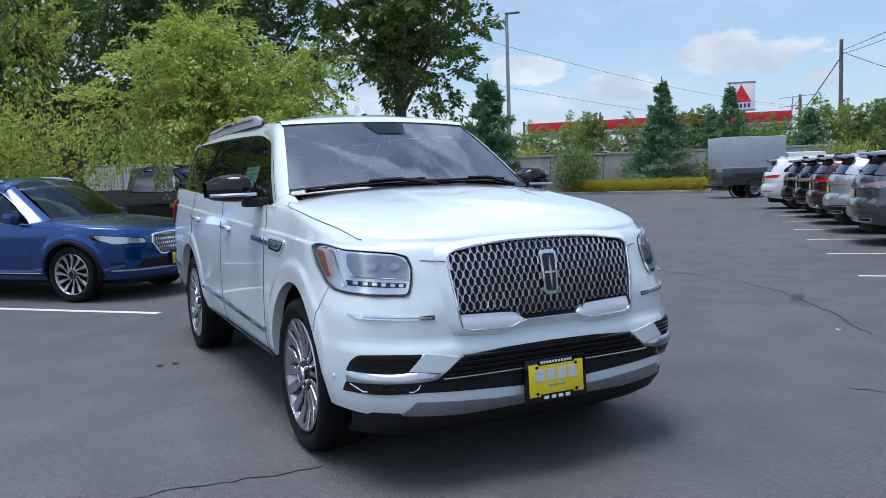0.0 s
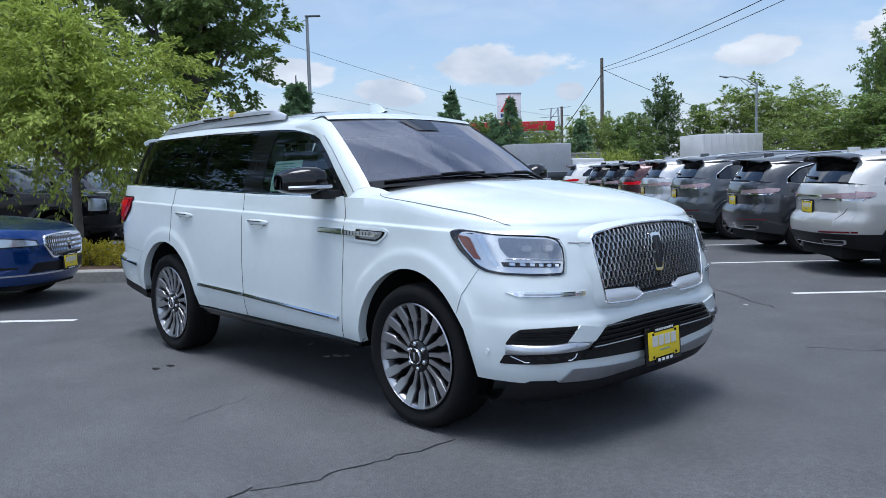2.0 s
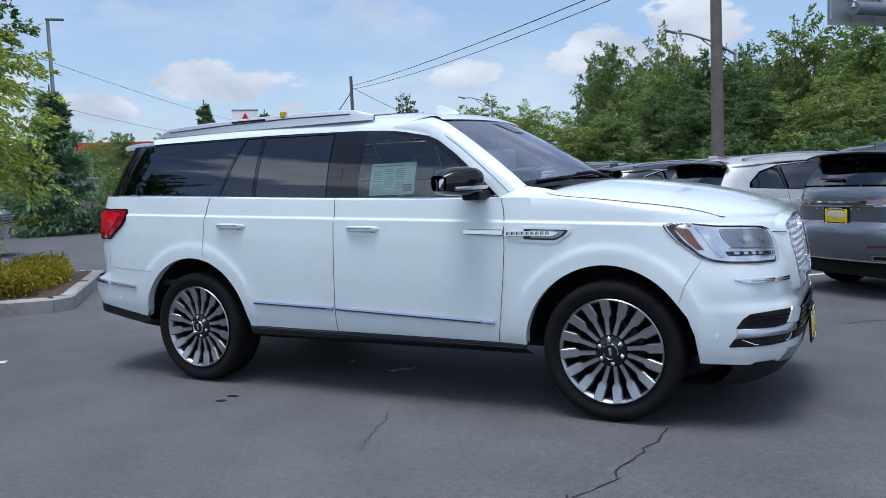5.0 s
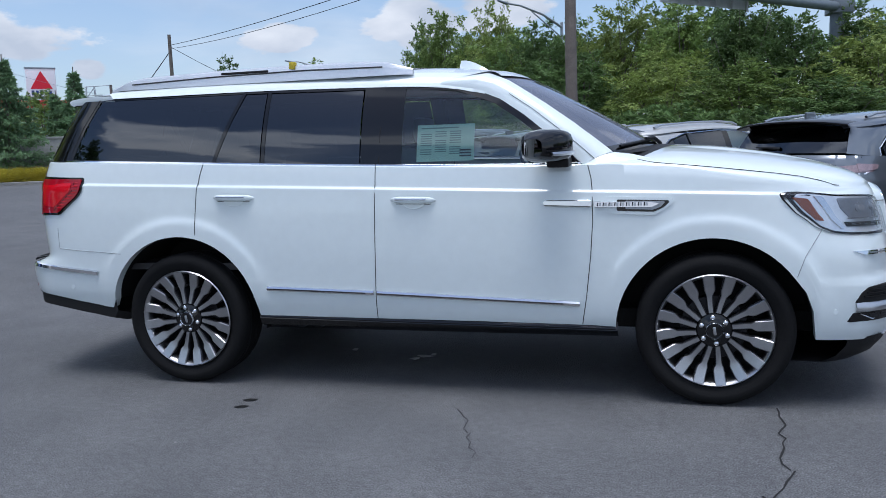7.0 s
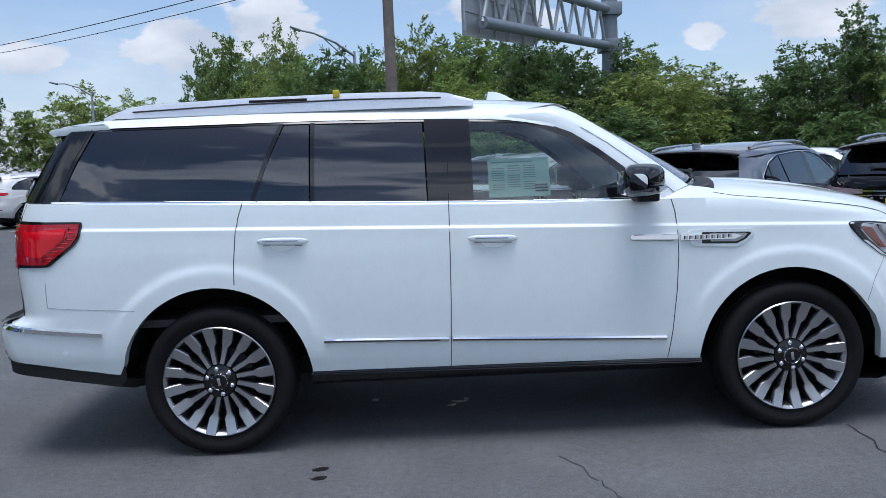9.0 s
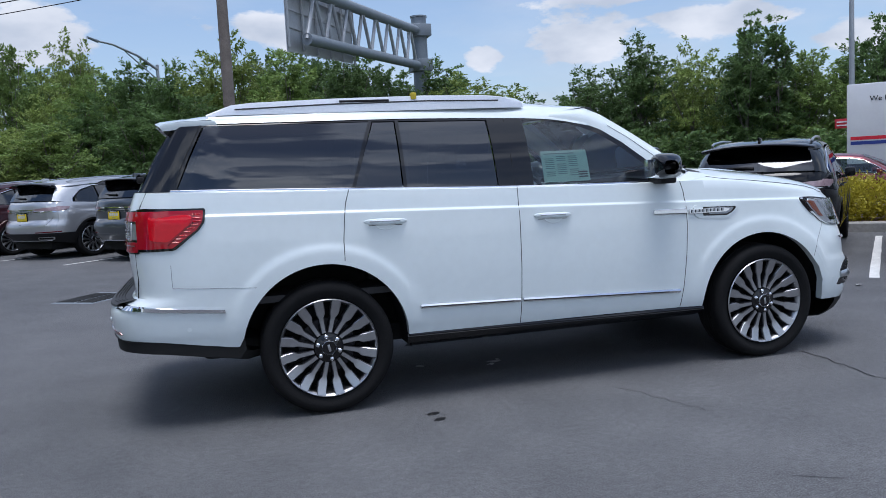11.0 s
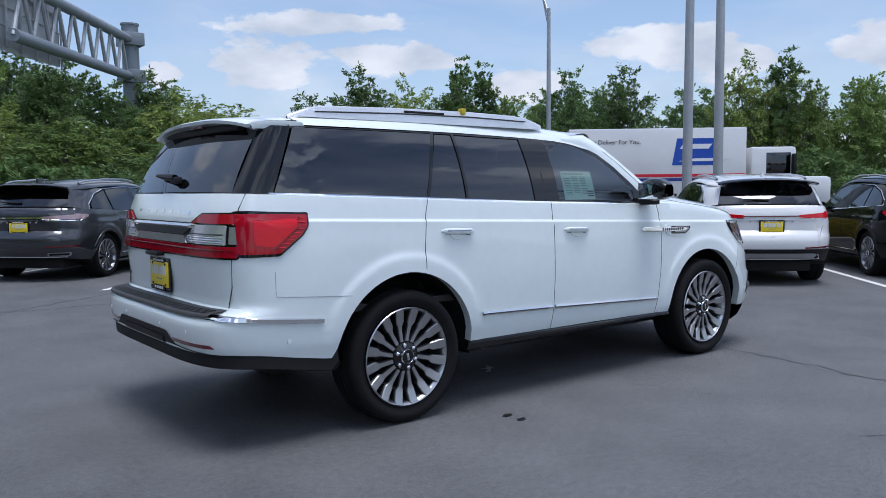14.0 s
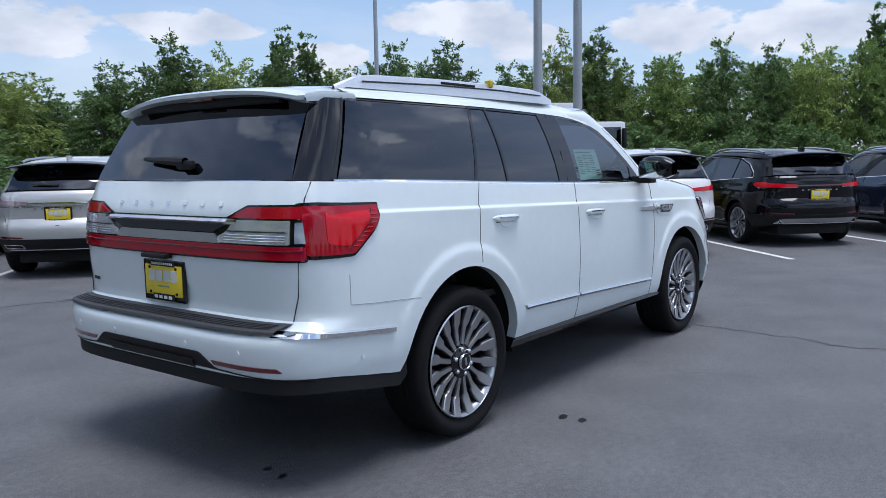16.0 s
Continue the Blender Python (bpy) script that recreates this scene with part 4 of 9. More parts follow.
        b = [(-2.575, s * 0.80, 1.402), (-2.465, s * 0.757, 1.60), (-2.368, s * 0.712, 1.775)]
        part("d_pillar", strip_bm(a, b, Vector((-0.022, s * 0.022, 0)), 6), GLOSS_BLACK, car, "gloss black rear pillar panel")
        a = [HB.G(s)(x, z, 0.007) for x, z in [(-2.395, 1.397), (-2.30, 1.60), (-2.205, 1.782)]]
        part("pillar_seam", tube_bm(a, 0.003, 5), DARK, car)
    # rear glass, spoiler
    part("rear_glass", sheet_bm(((-2.575, -0.80, 1.404), (-2.625, 0, 1.408), (-2.575, 0.80, 1.404)), ((-2.365, -0.712, 1.775), (-2.395, 0, 1.79), (-2.365, 0.712, 1.775)), (-0.012, 0, 0)), PRIVACY, car, "dark privacy rear glass")
    rows = []
    for q in lin(-1, 1, 33):
        a = abs(q)
        y = 0.748 * q
        zc = 1.850 - 0.050 * min(1.0, a / 0.94) ** 3
        xt = -2.495 + 0.055 * min(1.0, a / 0.94) ** 3
        rows.append([Vector((-2.14, y, zc + 0.010)), Vector((-2.32, y, zc + 0.004)), Vector((xt + 0.03, y, zc - 0.010)), Vector((xt, y, zc - 0.022)), Vector((xt + 0.004, y, zc - 0.040)), Vector((-2.40, y, zc - 0.052)), Vector((-2.33, y, zc - 0.058))])
    bm = grid_bm(rows)
    bmesh.ops.recalc_face_normals(bm, faces=bm.faces)
    sp = part("spoiler", bm, WHITE_PAINT, car, "white roof spoiler")
    for s in (-1, 1):
        ends = [(-2.12, 1.802), (-2.24, 1.806), (-2.34, 1.800), (-2.42, 1.790), (-2.44, 1.778)]
        part("spoiler_cheek", strip_bm([(x, s * 0.749, z) for x, z in ends], [(x + 0.02, s * 0.743, 1.766 - 0.004 * k) for k, (x, z) in enumerate(ends)], Vector((0, s * 0.004, 0)), 3), WHITE_PAINT, sp)
    part("spoiler_underside", box_bm((-2.43, -0.57, 1.758), (-2.33, 0.57, 1.80), 0.01), TRIM, sp)
    part("brake_light", box_bm((-2.452, -0.10, 1.792), (-2.43, 0.10, 1.808), 0.004), DARK_RED, sp)
    # rear wiper
    wv = part("rear_wiper", tube_bm([(-2.625, -0.10, 1.492), (-2.622, 0.06, 1.500), (-2.60, 0.28, 1.512)], [0.022, 0.02, 0.010], 8), TRIM, car)
    part("wiper_boss", box_bm((-2.64, -0.14, 1.455), (-2.59, -0.04, 1.50), 0.015), TRIM, wv)
    # roof rails, on the rounded edge of the roof
    for s in (-1, 1):
        rows = []
        for x in lin(-2.16, 0.26, 26):
            z0, zc = ip(edge, x), ip(mid, x)
            we = HB.green(x, z0)
            zi = z0 + (zc - z0) * (1 - (0.57 / we) ** 3.4) ** 0.62 + 0.003
            lo, hi = Vector((x, s * (we + 0.008), z0 - 0.002)), Vector((x, s * 0.57, zi))
            knee = Vector((x, s * (we - 0.035), zi - 0.004))
            rows.append([(1 - v) ** 2 * lo + 2 * v * (1 - v) * knee + v * v * hi for v in lin(0, 1, 9)])
        bm = grid_bm(rows)
        bmesh.ops.recalc_face_normals(bm, faces=bm.faces)
        part("roof_edge", bm, WHITE_PAINT, car)
        rows, slot = [], []
        for x, top, wd in ((-2.17, 1.846, 0.008), (-2.10, 1.872, 0.016), (-2.02, 1.900, 0.022), (-1.9, 1.912, 0.025), (-1.4, 1.926, 0.026), (-0.8, 1.932, 0.026), (-0.40, 1.926, 0.025), (-0.27, 1.914, 0.022), (-0.19, 1.892, 0.014), (-0.12, 1.872, 0.007)):
            y0, zr = s * 0.660, min(max(1.818, top - 0.030), 1.838)
            rows.append([Vector((x, y0 + s * (wd + 0.006), zr)), Vector((x, y0 + s * wd, top - 0.026 if top > 1.88 else top - 0.010)), Vector((x, y0 + s * wd * 0.8, top - 0.006)), Vector((x, y0 + s * wd * 0.3, top)), Vector((x, y0 - s * wd * 0.4, top)), Vector((x, y0 - s * wd, top - 0.012)), Vector((x, y0 - s * (wd + 0.004), zr))])
        bm = grid_bm(rows)
        bmesh.ops.recalc_face_normals(bm, faces=bm.faces)
        rl = part("roof_rail", bm, RAIL, car, "polished aluminium roof rail")
        part("rail_groove", tube_bm([(x, s * 0.691, z) for x, z in ((-2.0, 1.872), (-1.4, 1.890), (-0.8, 1.896), (-0.3, 1.888))], 0.004, 5), GAP, rl)
        part("rail_slot", box_bm((-1.36, s * 0.687 - 0.004, 1.898), (-1.04, s * 0.687 + 0.004, 1.912), 0.003), DARK, rl)
    rows = []
    for x in lin(-0.15, -1.45, 14):
        z0, zc = ip(edge, x), ip(mid, x)
        we = HB.green(x, z0)
        rows.append([Vector((x, y, z0 + (zc - z0) * (1 - abs(y / we) ** 3.4) ** 0.62 + 0.006)) for y in lin(-0.42, 0.42, 11)])
    part("sunroof", grid_bm(rows), GLOSS_BLACK, car)
    rows = []
    for q in lin(0, 1, 7):
        x = 0.20 - 0.20 * q
        h = 0.075 * math.sin(math.pi * min(1, q * 0.62 + 0.02)) * (1 if q < 0.85 else (1 - q) / 0.15)
        w = 0.026 * (1 - q * 0.3)
        rows.append([Vector((x, -w, 1.888)), Vector((x - h * 0.2, -0.006, 1.893 + h)), Vector((x - h * 0.2, 0.006, 1.893 + h)), Vector((x, w, 1.888))])
    part("antenna_fin", grid_bm(rows), WHITE_PAINT, car)
    # door gaps
    for s in (-1, 1):
        S = HB.S(s)
        def gap(pts, r=0.0023, mat=GAP):
            pts = [(a[0] + (b[0] - a[0]) * k / 4, a[1] + (b[1] - a[1]) * k / 4) for a, b in zip(pts, pts[1:]) for k in range(4)] + pts[-1:]
            part("panel_gap", tube_bm([S(x, z, 0.0005) for x, z in pts], r, 5), mat, car)
        gap([(-0.285, 1.322), (-0.288, 1.1), (-0.293, 0.8), (-0.300, 0.6), (-0.306, 0.43)])
        gap([(-1.375, 1.356), (-1.40, 1.28), (-1.415, 1.2), (-1.43, 1.05), (-1.432, 0.93)])
        gap([(0.908, 1.287), (0.925, 1.22), (0.932, 1.15), (0.934, 0.99), (0.922, 0.80), (0.898, 0.58), (0.874, 0.425)])
        gap([(-2.424, 0.98), (-2.424, 0.90), (-2.423, 0.849), (-2.3, 0.838), (-2.15, 0.828), (-1.96, 0.815)], 0.0018, SEAM)
        # fender to bumper seam, and the bonnet's edge
        gap([(1.945, 0.70), (1.98, 0.80), (2.06, 0.93)], 0.0018, SEAM)
        def on_hood(x, y):
            t, zc = HB.top(x), ip(HB.hood, x)
            q = min(1.0, y / HB.side(x, t))
            return Vector((x, s * y, t + (zc - t) * (1 - q ** 2.3) ** 0.55 + 0.0008))
        seam = [(1.15, 0.815), (1.165, 0.845), (1.20, 0.873), (1.25, 0.890), (1.33, 0.897), (1.5, 0.897), (1.7, 0.894), (1.85, 0.883), (1.97, 0.862), (2.05, 0.845), (2.09, 0.834), (2.13, 0.818), (2.16, 0.806)]
        part("panel_gap", tube_bm([on_hood(x, y) for x, y in seam], 0.0019, 5), GAP, car)
        # door handles
        for x0, x1, z0 in ((-1.303, -1.035, 1.157), (-0.191, 0.072, 1.125)):
            rows = []
            for q in lin(0, 1, 11):
                x, zc = x0 + (x1 - x0) * q, z0 - 0.003 - 0.006 * q
                e = (1 - abs(2 * q - 1) ** 3.5) ** 0.5
                hh, oo = 0.005 + 0.014 * e, 0.004 + 0.030 * e
                rows.append([S(x, zc - hh, oo * 0.35), S(x, zc - hh * 0.7, oo * 0.85), S(x, zc, oo), S(x, zc + hh * 0.7, oo * 0.9), S(x, zc + hh, oo * 0.4)])
            bm = grid_bm(rows)
            bmesh.ops.recalc_face_normals(bm, faces=bm.faces)
            h = part("door_handle", bm, WHITE_PAINT, car, "white door handle with a chrome strip")
            part("handle_chrome", tube_bm([S(x, z0 + 0.002 - 0.006 * (x - x0) / (x1 - x0), 0.033) for x in lin(x0 + 0.035, x1 - 0.05, 6)], 0.0042, 6), CHROME, h)
            cup = [(x0 + 0.135 + 0.062 * math.cos(a), z0 - 0.022 + 0.034 * math.sin(a)) for a in lin(math.pi, 2 * math.pi, 12)]
            part("handle_recess", tube_bm([S(x, z, 0.0005) for x, z in cup], 0.0035, 6), WHITE_PAINT, h)
            dish = [(x0 + 0.135 + 0.060 * math.cos(a), z0 - 0.022 + 0.032 * math.sin(a)) for a in lin(math.pi, 2 * math.pi, 9)]
            part("handle_dish", patch_bm(dish, S, 0.0022, 0.004, 0.05), WHITE_PAINT, h)
            # Dark tube under the grip puts its shadow into the shape; no opening there.
            part("handle_shade_line", tube_bm([S(x, z0 - 0.026 - 0.006 * (x - x0) / (x1 - x0), 0.0005) for x in lin(x0 + 0.03, x1 - 0.03, 6)], 0.0022, 5), GAP, h)
        # lower mouldings
        for x0, x1, z0, z1 in ((-0.977, -0.312, 0.609, 0.588), (-0.292, 0.863, 0.587, 0.541)):
            xs = lin(x0, x1, 14)
            zz = lin(z0, z1, 14)
            rows = [[S(x, z - 0.014, 0.002), S(x, z - 0.012, 0.012), S(x, z + 0.002, 0.017), S(x, z + 0.012, 0.010), S(x, z + 0.014, 0.001)] for x, z in zip(xs, zz)]
            mo = part("door_moulding", grid_bm(rows), CHROME, car, "chrome lower door moulding")
            part("moulding_groove", tube_bm([S(x, z - 0.003, 0.0155) for x, z in zip(xs[:-1], zz[:-1])], 0.0035, 5), GLOSS_BLACK, mo)
        # wing vent with its bar
        v = part("fender_vent", patch_bm(rounded([(0.985, 1.108), (1.01, 1.119), (1.325, 1.109), (1.352, 1.097), (1.338, 1.074), (1.262, 1.022), (1.24, 1.018), (1.02, 1.030), (0.992, 1.052)], 0.014), S, 0.007, 0.014, 0.04), WHITE_PAINT, car, "white-rimmed wing vent with a chrome bar")
        part("vent_mesh", patch_bm(rounded([(1.06, 1.103), (1.322, 1.095), (1.328, 1.086), (1.298, 1.058), (1.250, 1.036), (1.06, 1.043)], 0.008), S, 0.0095, 0.006, 0.05), GLOSS_BLACK, v)
        part("vent_fill", patch_bm(rounded([(1.105, 1.096), (1.300, 1.090), (1.306, 1.085), (1.284, 1.062), (1.245, 1.047), (1.105, 1.052)], 0.006), S, 0.0125, 0.004, 0.05), SKID, v)
        part("vent_bar", patch_bm([(0.945, 1.066), (0.945, 1.094), (1.235, 1.088), (1.275, 1.078), (1.240, 1.062)], S, 0.019, 0.016, 0.05), CHROME, v, "chrome bar with lettering")
        sp = part("door_spear", patch_bm(rounded([(0.672, 1.086), (0.678, 1.104), (0.928, 1.101), (0.928, 1.070), (0.680, 1.080)], 0.005), S, 0.016, 0.016, 0.04), CHROME, v, "chrome spear on the door")
        # Black and chrome tubes draw the spear's dark reflection below and highlight above.
        part("spear_shade_edge", tube_bm([S(x, 1.0795 - 0.0095 * (x - 0.68) / 0.245, 0.013) for x in lin(0.68, 0.925, 5)], 0.0035, 5), GLOSS_BLACK, sp)
        part("spear_highlight", tube_bm([S(x, 1.1025 - 0.0025 * (x - 0.68) / 0.245, 0.0145) for x in lin(0.69, 0.92, 5)], 0.0030, 5), CHROME, sp)
        for k in range(9):
            x = 0.957 + 0.030 * k
            # Slim dark bar before each pale one draws the letter's shadow.
            part("letter_bar", patch_bm([(x, 1.0695), (x + 0.002, 1.0885), (x + 0.008, 1.0885), (x + 0.006, 1.0695)], S, 0.0215, 0.003, 0.05), ALLOY_DARK, v)
            part("letter_bar", patch_bm([(x + 0.010, 1.0695), (x + 0.010, 1.0885), (x + 0.022, 1.0885), (x + 0.022, 1.0695)], S, 0.0225, 0.003, 0.05), SATIN, v)
        # rocker
        rows = [[Vector((x, s * 0.920, 0.436)), Vector((x, s * 0.944, 0.425 - 0.012 * x)), Vector((x, s * 0.950, 0.405 - 0.012 * x)), Vector((x, s * 0.93, 0.375)), Vector((x, s * 0.83, 0.335))] for x in lin(-1.06, 1.06, 20)]
        part("rocker", grid_bm(rows), GLOSS_BLACK, car, "black sill panel")
        part("sill_chrome", tube_bm([(x, s * 0.952, 0.417 - 0.012 * x) for x in lin(-1.05, 1.05, 12)], 0.006, 6), GLOSS_BLACK, car)
        # rear bumper corner strip
        xs = lin(-2.75, -2.145, 20)
        rows = [[S(x, 0.745 - 0.10 * (x + 2.66) * 1.0 - 0.016, 0.002), S(x, 0.745 - 0.10 * (x + 2.66) - 0.012, 0.013), S(x, 0.745 - 0.10 * (x + 2.66) + 0.008, 0.014), S(x, 0.745 - 0.10 * (x + 2.66) + 0.014, 0.001)] for x in xs]
        part("bumper_chrome", grid_bm(rows), CHROME, car, "chrome bumper corner strip")
        # lights
        tl = [(-2.212, 1.294), (-2.222, 1.215), (-2.255, 1.170), (-2.395, 1.064), (-2.55, 1.062), (-2.60, 1.062), (-2.60, 1.305), (-2.55, 1.308), (-2.40, 1.300)]
        t = part("tail_light", patch_bm(rounded(tl, 0.015, 3), S, 0.007, 0.014, 0.03), GLOSS_BLACK, car, "large red wraparound tail lamp")
        part("red_lens", patch_bm(rounded([(-2.224, 1.284), (-2.234, 1.218), (-2.268, 1.176), (-2.402, 1.078), (-2.60, 1.078), (-2.60, 1.292), (-2.40, 1.288)], 0.012, 3), S, 0.016, 0.012, 0.03), MID_RED, t)
        part("lens_core", patch_bm(rounded([(-2.290, 1.262), (-2.298, 1.215), (-2.43, 1.112), (-2.53, 1.126), (-2.53, 1.262)], 0.02, 3), S, 0.0185, 0.003, 0.03), RED_LENS, t)
        for k in range(9):
            z = 1.262 - 0.019 * k
            x1_ = -2.240 - max(0.0, 1.215 - z) * 1.18
            part("lens_rib", tube_bm([S(x1_ - 0.045, z, 0.0165), S(x1_ - 0.004, z, 0.0165)], 0.0028, 4), RED_LENS, t)
        part("lens_fold", tube_bm([S(x, z, 0.016) for x, z in ((-2.275, 1.270), (-2.288, 1.212), (-2.43, 1.095))], 0.004, 5), DARK_RED, t)
    # black lower edge of the rear bumper's sides, its shade put into the near-black colour
    rows, cols = [], [c for c in HB.columns(1.0) if c[0] in "Rr" or (c[0] == "S" and c[1] < -2.045)]
    for s, run in ((1, cols), (-1, cols[-2::-1])):
        for c in run:
            p = HB.at(c, HB.lowz(c) + 0.006)
            p = Vector((p.x + 0.004, s * max(0.0, p.y - 0.006 * (p.y > 0.3)), p.z))
            inn = Vector((0.05, -s * 0.05 * (p.y * s > 0.3), 0))
            rows.append([p, p + Vector((0.006, 0, -0.075)), p + inn + Vector((0, 0, -0.095)), p + inn * 6 + Vector((0, 0, -0.10))])
    bm = grid_bm(rows)
    bmesh.ops.recalc_face_normals(bm, faces=bm.faces)
    part("lower_valance", bm, DARK, car, "black lower bumper edge")
    # rear fascia
    R = HB.R
    tb = part("tail_bar", patch_bm(rounded([(-0.90, 1.050), (-0.90, 1.300), (-0.60, 1.296), (-0.47, 1.240), (0.47, 1.240), (0.60, 1.296), (0.90, 1.300), (0.90, 1.050), (0.0, 1.046)], 0.012, 3), R, 0.006, 0.012, 0.06), GLOSS_BLACK, car, "full-width tail lamp bar")
    part("red_strip", patch_bm(rounded([(-0.90, 1.060), (-0.90, 1.118), (0.90, 1.118), (0.90, 1.060), (0.0, 1.056)], 0.008, 3), R, 0.014, 0.009, 0.06), MID_RED, tb)
    part("strip_edge", tube_bm([R(y, 1.098, 0.015) for y in lin(-0.89, 0.89, 24)], 0.0035, 5), DARK_RED, tb)
    for s in (-1, 1):
        part("red_lens", patch_bm(rounded([(s * 0.500, 1.240), (s * 0.610, 1.288), (s * 0.90, 1.291), (s * 0.90, 1.238)], 0.006, 3), R, 0.013, 0.008, 0.05), MID_RED, tb)
        rv = part("reverse_lamp", patch_bm(rounded([(s * 0.41, 1.152), (s * 0.47, 1.176), (s * 0.535, 1.231), (s * 0.835, 1.231), (s * 0.835, 1.126), (s * 0.41, 1.126)], 0.006, 3), R, 0.011, 0.006, 0.05), LAMPGREY, tb, "clear grey reversing lamp")
        part("lamp_rib", tube_bm([R(y, 1.181, 0.012) for y in lin(s * 0.48, s * 0.82, 6)], 0.0035, 5), ALLOY_DARK, rv)
        for k in range(3):
            z = 1.140 + 0.012 * k
            part("lamp_rib", tube_bm([R(y, z, 0.011) for y in lin(s * 0.46, s * 0.82, 6)], 0.0025, 5), CHROME, rv)
        part("clear_pocket", patch_bm(rounded([(s * 0.858, 1.132), (s * 0.858, 1.224), (s * 0.905, 1.222), (s * 0.905, 1.132)], 0.006, 2), R, 0.013, 0.006, 0.04), LENSGREY, tb)
    part("chrome_strip", patch_bm(rounded([(-0.43, 1.122), (-0.39, 1.166), (0.39, 1.166), (0.43, 1.122)], 0.006, 3), R, 0.013, 0.008, 0.06), SATIN, tb, "satin chrome strip")
    part("centre_panel", patch_bm(rounded([(-0.37, 1.170), (-0.48, 1.210), (0.48, 1.210), (0.37, 1.170)], 0.012, 3), R, 0.012, 0.006, 0.06), ALLOY_DARK, tb)
    rows = []
    for y in lin(-0.545, 0.545, 30):
        e = (1 - (abs(y) / 0.5455) ** 8) ** 0.5
        rows.append([R(y, 1.236, 0.008), R(y, 1.233, 0.008 + 0.022 * e), R(y, 1.222, 0.008 + 0.026 * e), R(y, 1.210, 0.008 + 0.014 * e), R(y, 1.207, 0.008)])
    bm = grid_bm(rows)
    bmesh.ops.recalc_face_normals(bm, faces=bm.faces)
    part("chrome_bar", bm, CHROME, tb, "chrome tailgate bar")
    for k in range(7):
        y = -0.43 + 0.138 * k
        part("letter_bar", patch_bm([(y, 1.288), (y, 1.306), (y + 0.024, 1.306), (y + 0.024, 1.288)], R, 0.005, 0.004, 0.05), CHROME, car)
    bm = bmesh.new()
    for k in range(4):
        y = 0.70 + 0.022 * k
        patch_bm([(y, 0.865), (y, 0.882), (y + 0.016, 0.882), (y + 0.016, 0.865)], R, 0.004, 0.003, 0.05, bm)
    part("dealer_lettering", bm, INK, car, "small dark bars of lettering")
    for s in (-1, 1):
        part("panel_gap", tube_bm([R(s * y, z, 0.0005) for y, z in ((0.872, 1.395), (0.868, 1.32), (0.866, 1.06), (0.855, 0.9), (0.83, 0.79))], 0.003, 5), GAP, car)
    # bumper step, valance, reflectors
    rows = [[Vector((HB.rear(y, 0.80) + 0.03, y, 0.783)), Vector((HB.rear(y, 0.80) - 0.02, y, 0.784)), Vector((HB.rear(y, 0.745) + 0.004, y, 0.770)), Vector((HB.rear(y, 0.74) - 0.004, y, 0.764)), Vector((HB.rear(y, 0.73) - 0.003, y, 0.752))] for y in lin(-0.84, 0.84, 30)]
    st = part("bumper_step", grid_bm(rows), PAD, car, "black ribbed bumper step pad")
    for k in range(4):
        part("step_rib", tube_bm([Vector((HB.rear(y, 0.74) + 0.018 + 0.018 * k, y, 0.776 + 0.002 * k)) for y in lin(-0.80, 0.80, 20)], 0.003, 5), PAD, st)
    part("rear_valance", patch_bm(rounded([(-0.86, 0.475), (-0.94, 0.548), (-0.50, 0.575), (-0.40, 0.64), (0.40, 0.64), (0.50, 0.575), (0.94, 0.548), (0.86, 0.475), (0.3, 0.455), (-0.3, 0.455)], 0.02, 3), R, 0.006, 0.03, 0.06), TRIM, car, "black lower valance")
    part("tow_cover", patch_bm(rounded([(-0.32, 0.465), (-0.36, 0.60), (0.36, 0.60), (0.32, 0.465)], 0.02, 3), R, 0.014, 0.02, 0.06), TRIM, car)
    for s in (-1, 1):
        part("bumper_reflector", patch_bm(rounded([(s * 0.50, 0.592), (s * 0.48, 0.612), (s * 0.84, 0.605), (s * 0.86, 0.585)], 0.006, 3), R, 0.006, 0.008, 0.05), DARK_RED, car)
        for y, z in ((0.30, 0.665), (0.66, 0.66)):
            part("parking_sensor", cyl_bm(R(s * y, z, -0.01), R(s * y, z, 0.003), 0.013, n=14), WHITE_PAINT, car)
        for x, z in ((-2.35, 0.60), (2.13, 0.52)):
            part("parking_sensor", cyl_bm(HB.S(s)(x, z, -0.01), HB.S(s)(x, z, 0.003), 0.013, n=14), WHITE_PAINT, car)
    plate(car, Matrix.Translation(R(0.035, 0.915, 0.016)) @ pose(0, 0, 0, 0, 0, -90))
    part("camera_pod", box_bm((-2.735, -0.04, 1.028), (-2.66, 0.16, 1.052), 0.01), TRIM, car)
    # front: grille
    F = HB.F
    half = [(0.0, 1.125), (0.16, 1.123), (0.32, 1.113), (0.476, 1.090), (0.509, 1.066), (0.498, 0.924), (0.478, 0.772), (0.468, 0.742), (0.435, 0.733), (0.285, 0.727), (0.218, 0.727), (0.150, 0.752)]
    outline = [(-y, z) for y, z in reversed(half[1:])] + half
    ring = rounded(outline, 0.02, 3)
    gr = part("grille", patch_bm(ring, F, 0.008, 0.02, 0.06), DARK, car, "chrome mesh grille")
    loop = ring + ring[:1]
    def rim_row(y, z, out, off):
        d = Vector((y, (z - 0.93) * 1.4, 0)).normalized()
        return F(y + d.x * out, z + d.y * out, off)
    part("grille_wall", grid_bm([[rim_row(y, z, -0.004, 0.006), rim_row(y, z, -0.002, 0.020), rim_row(y, z, 0.0, 0.030)] for y, z in loop]), SATIN, gr, "satin chrome inner flange")
    part("grille_frame", tube_bm([F(y, z, 0.030) for y, z in loop + ring[1:2]], 0.0055, 8), CHROME, gr)
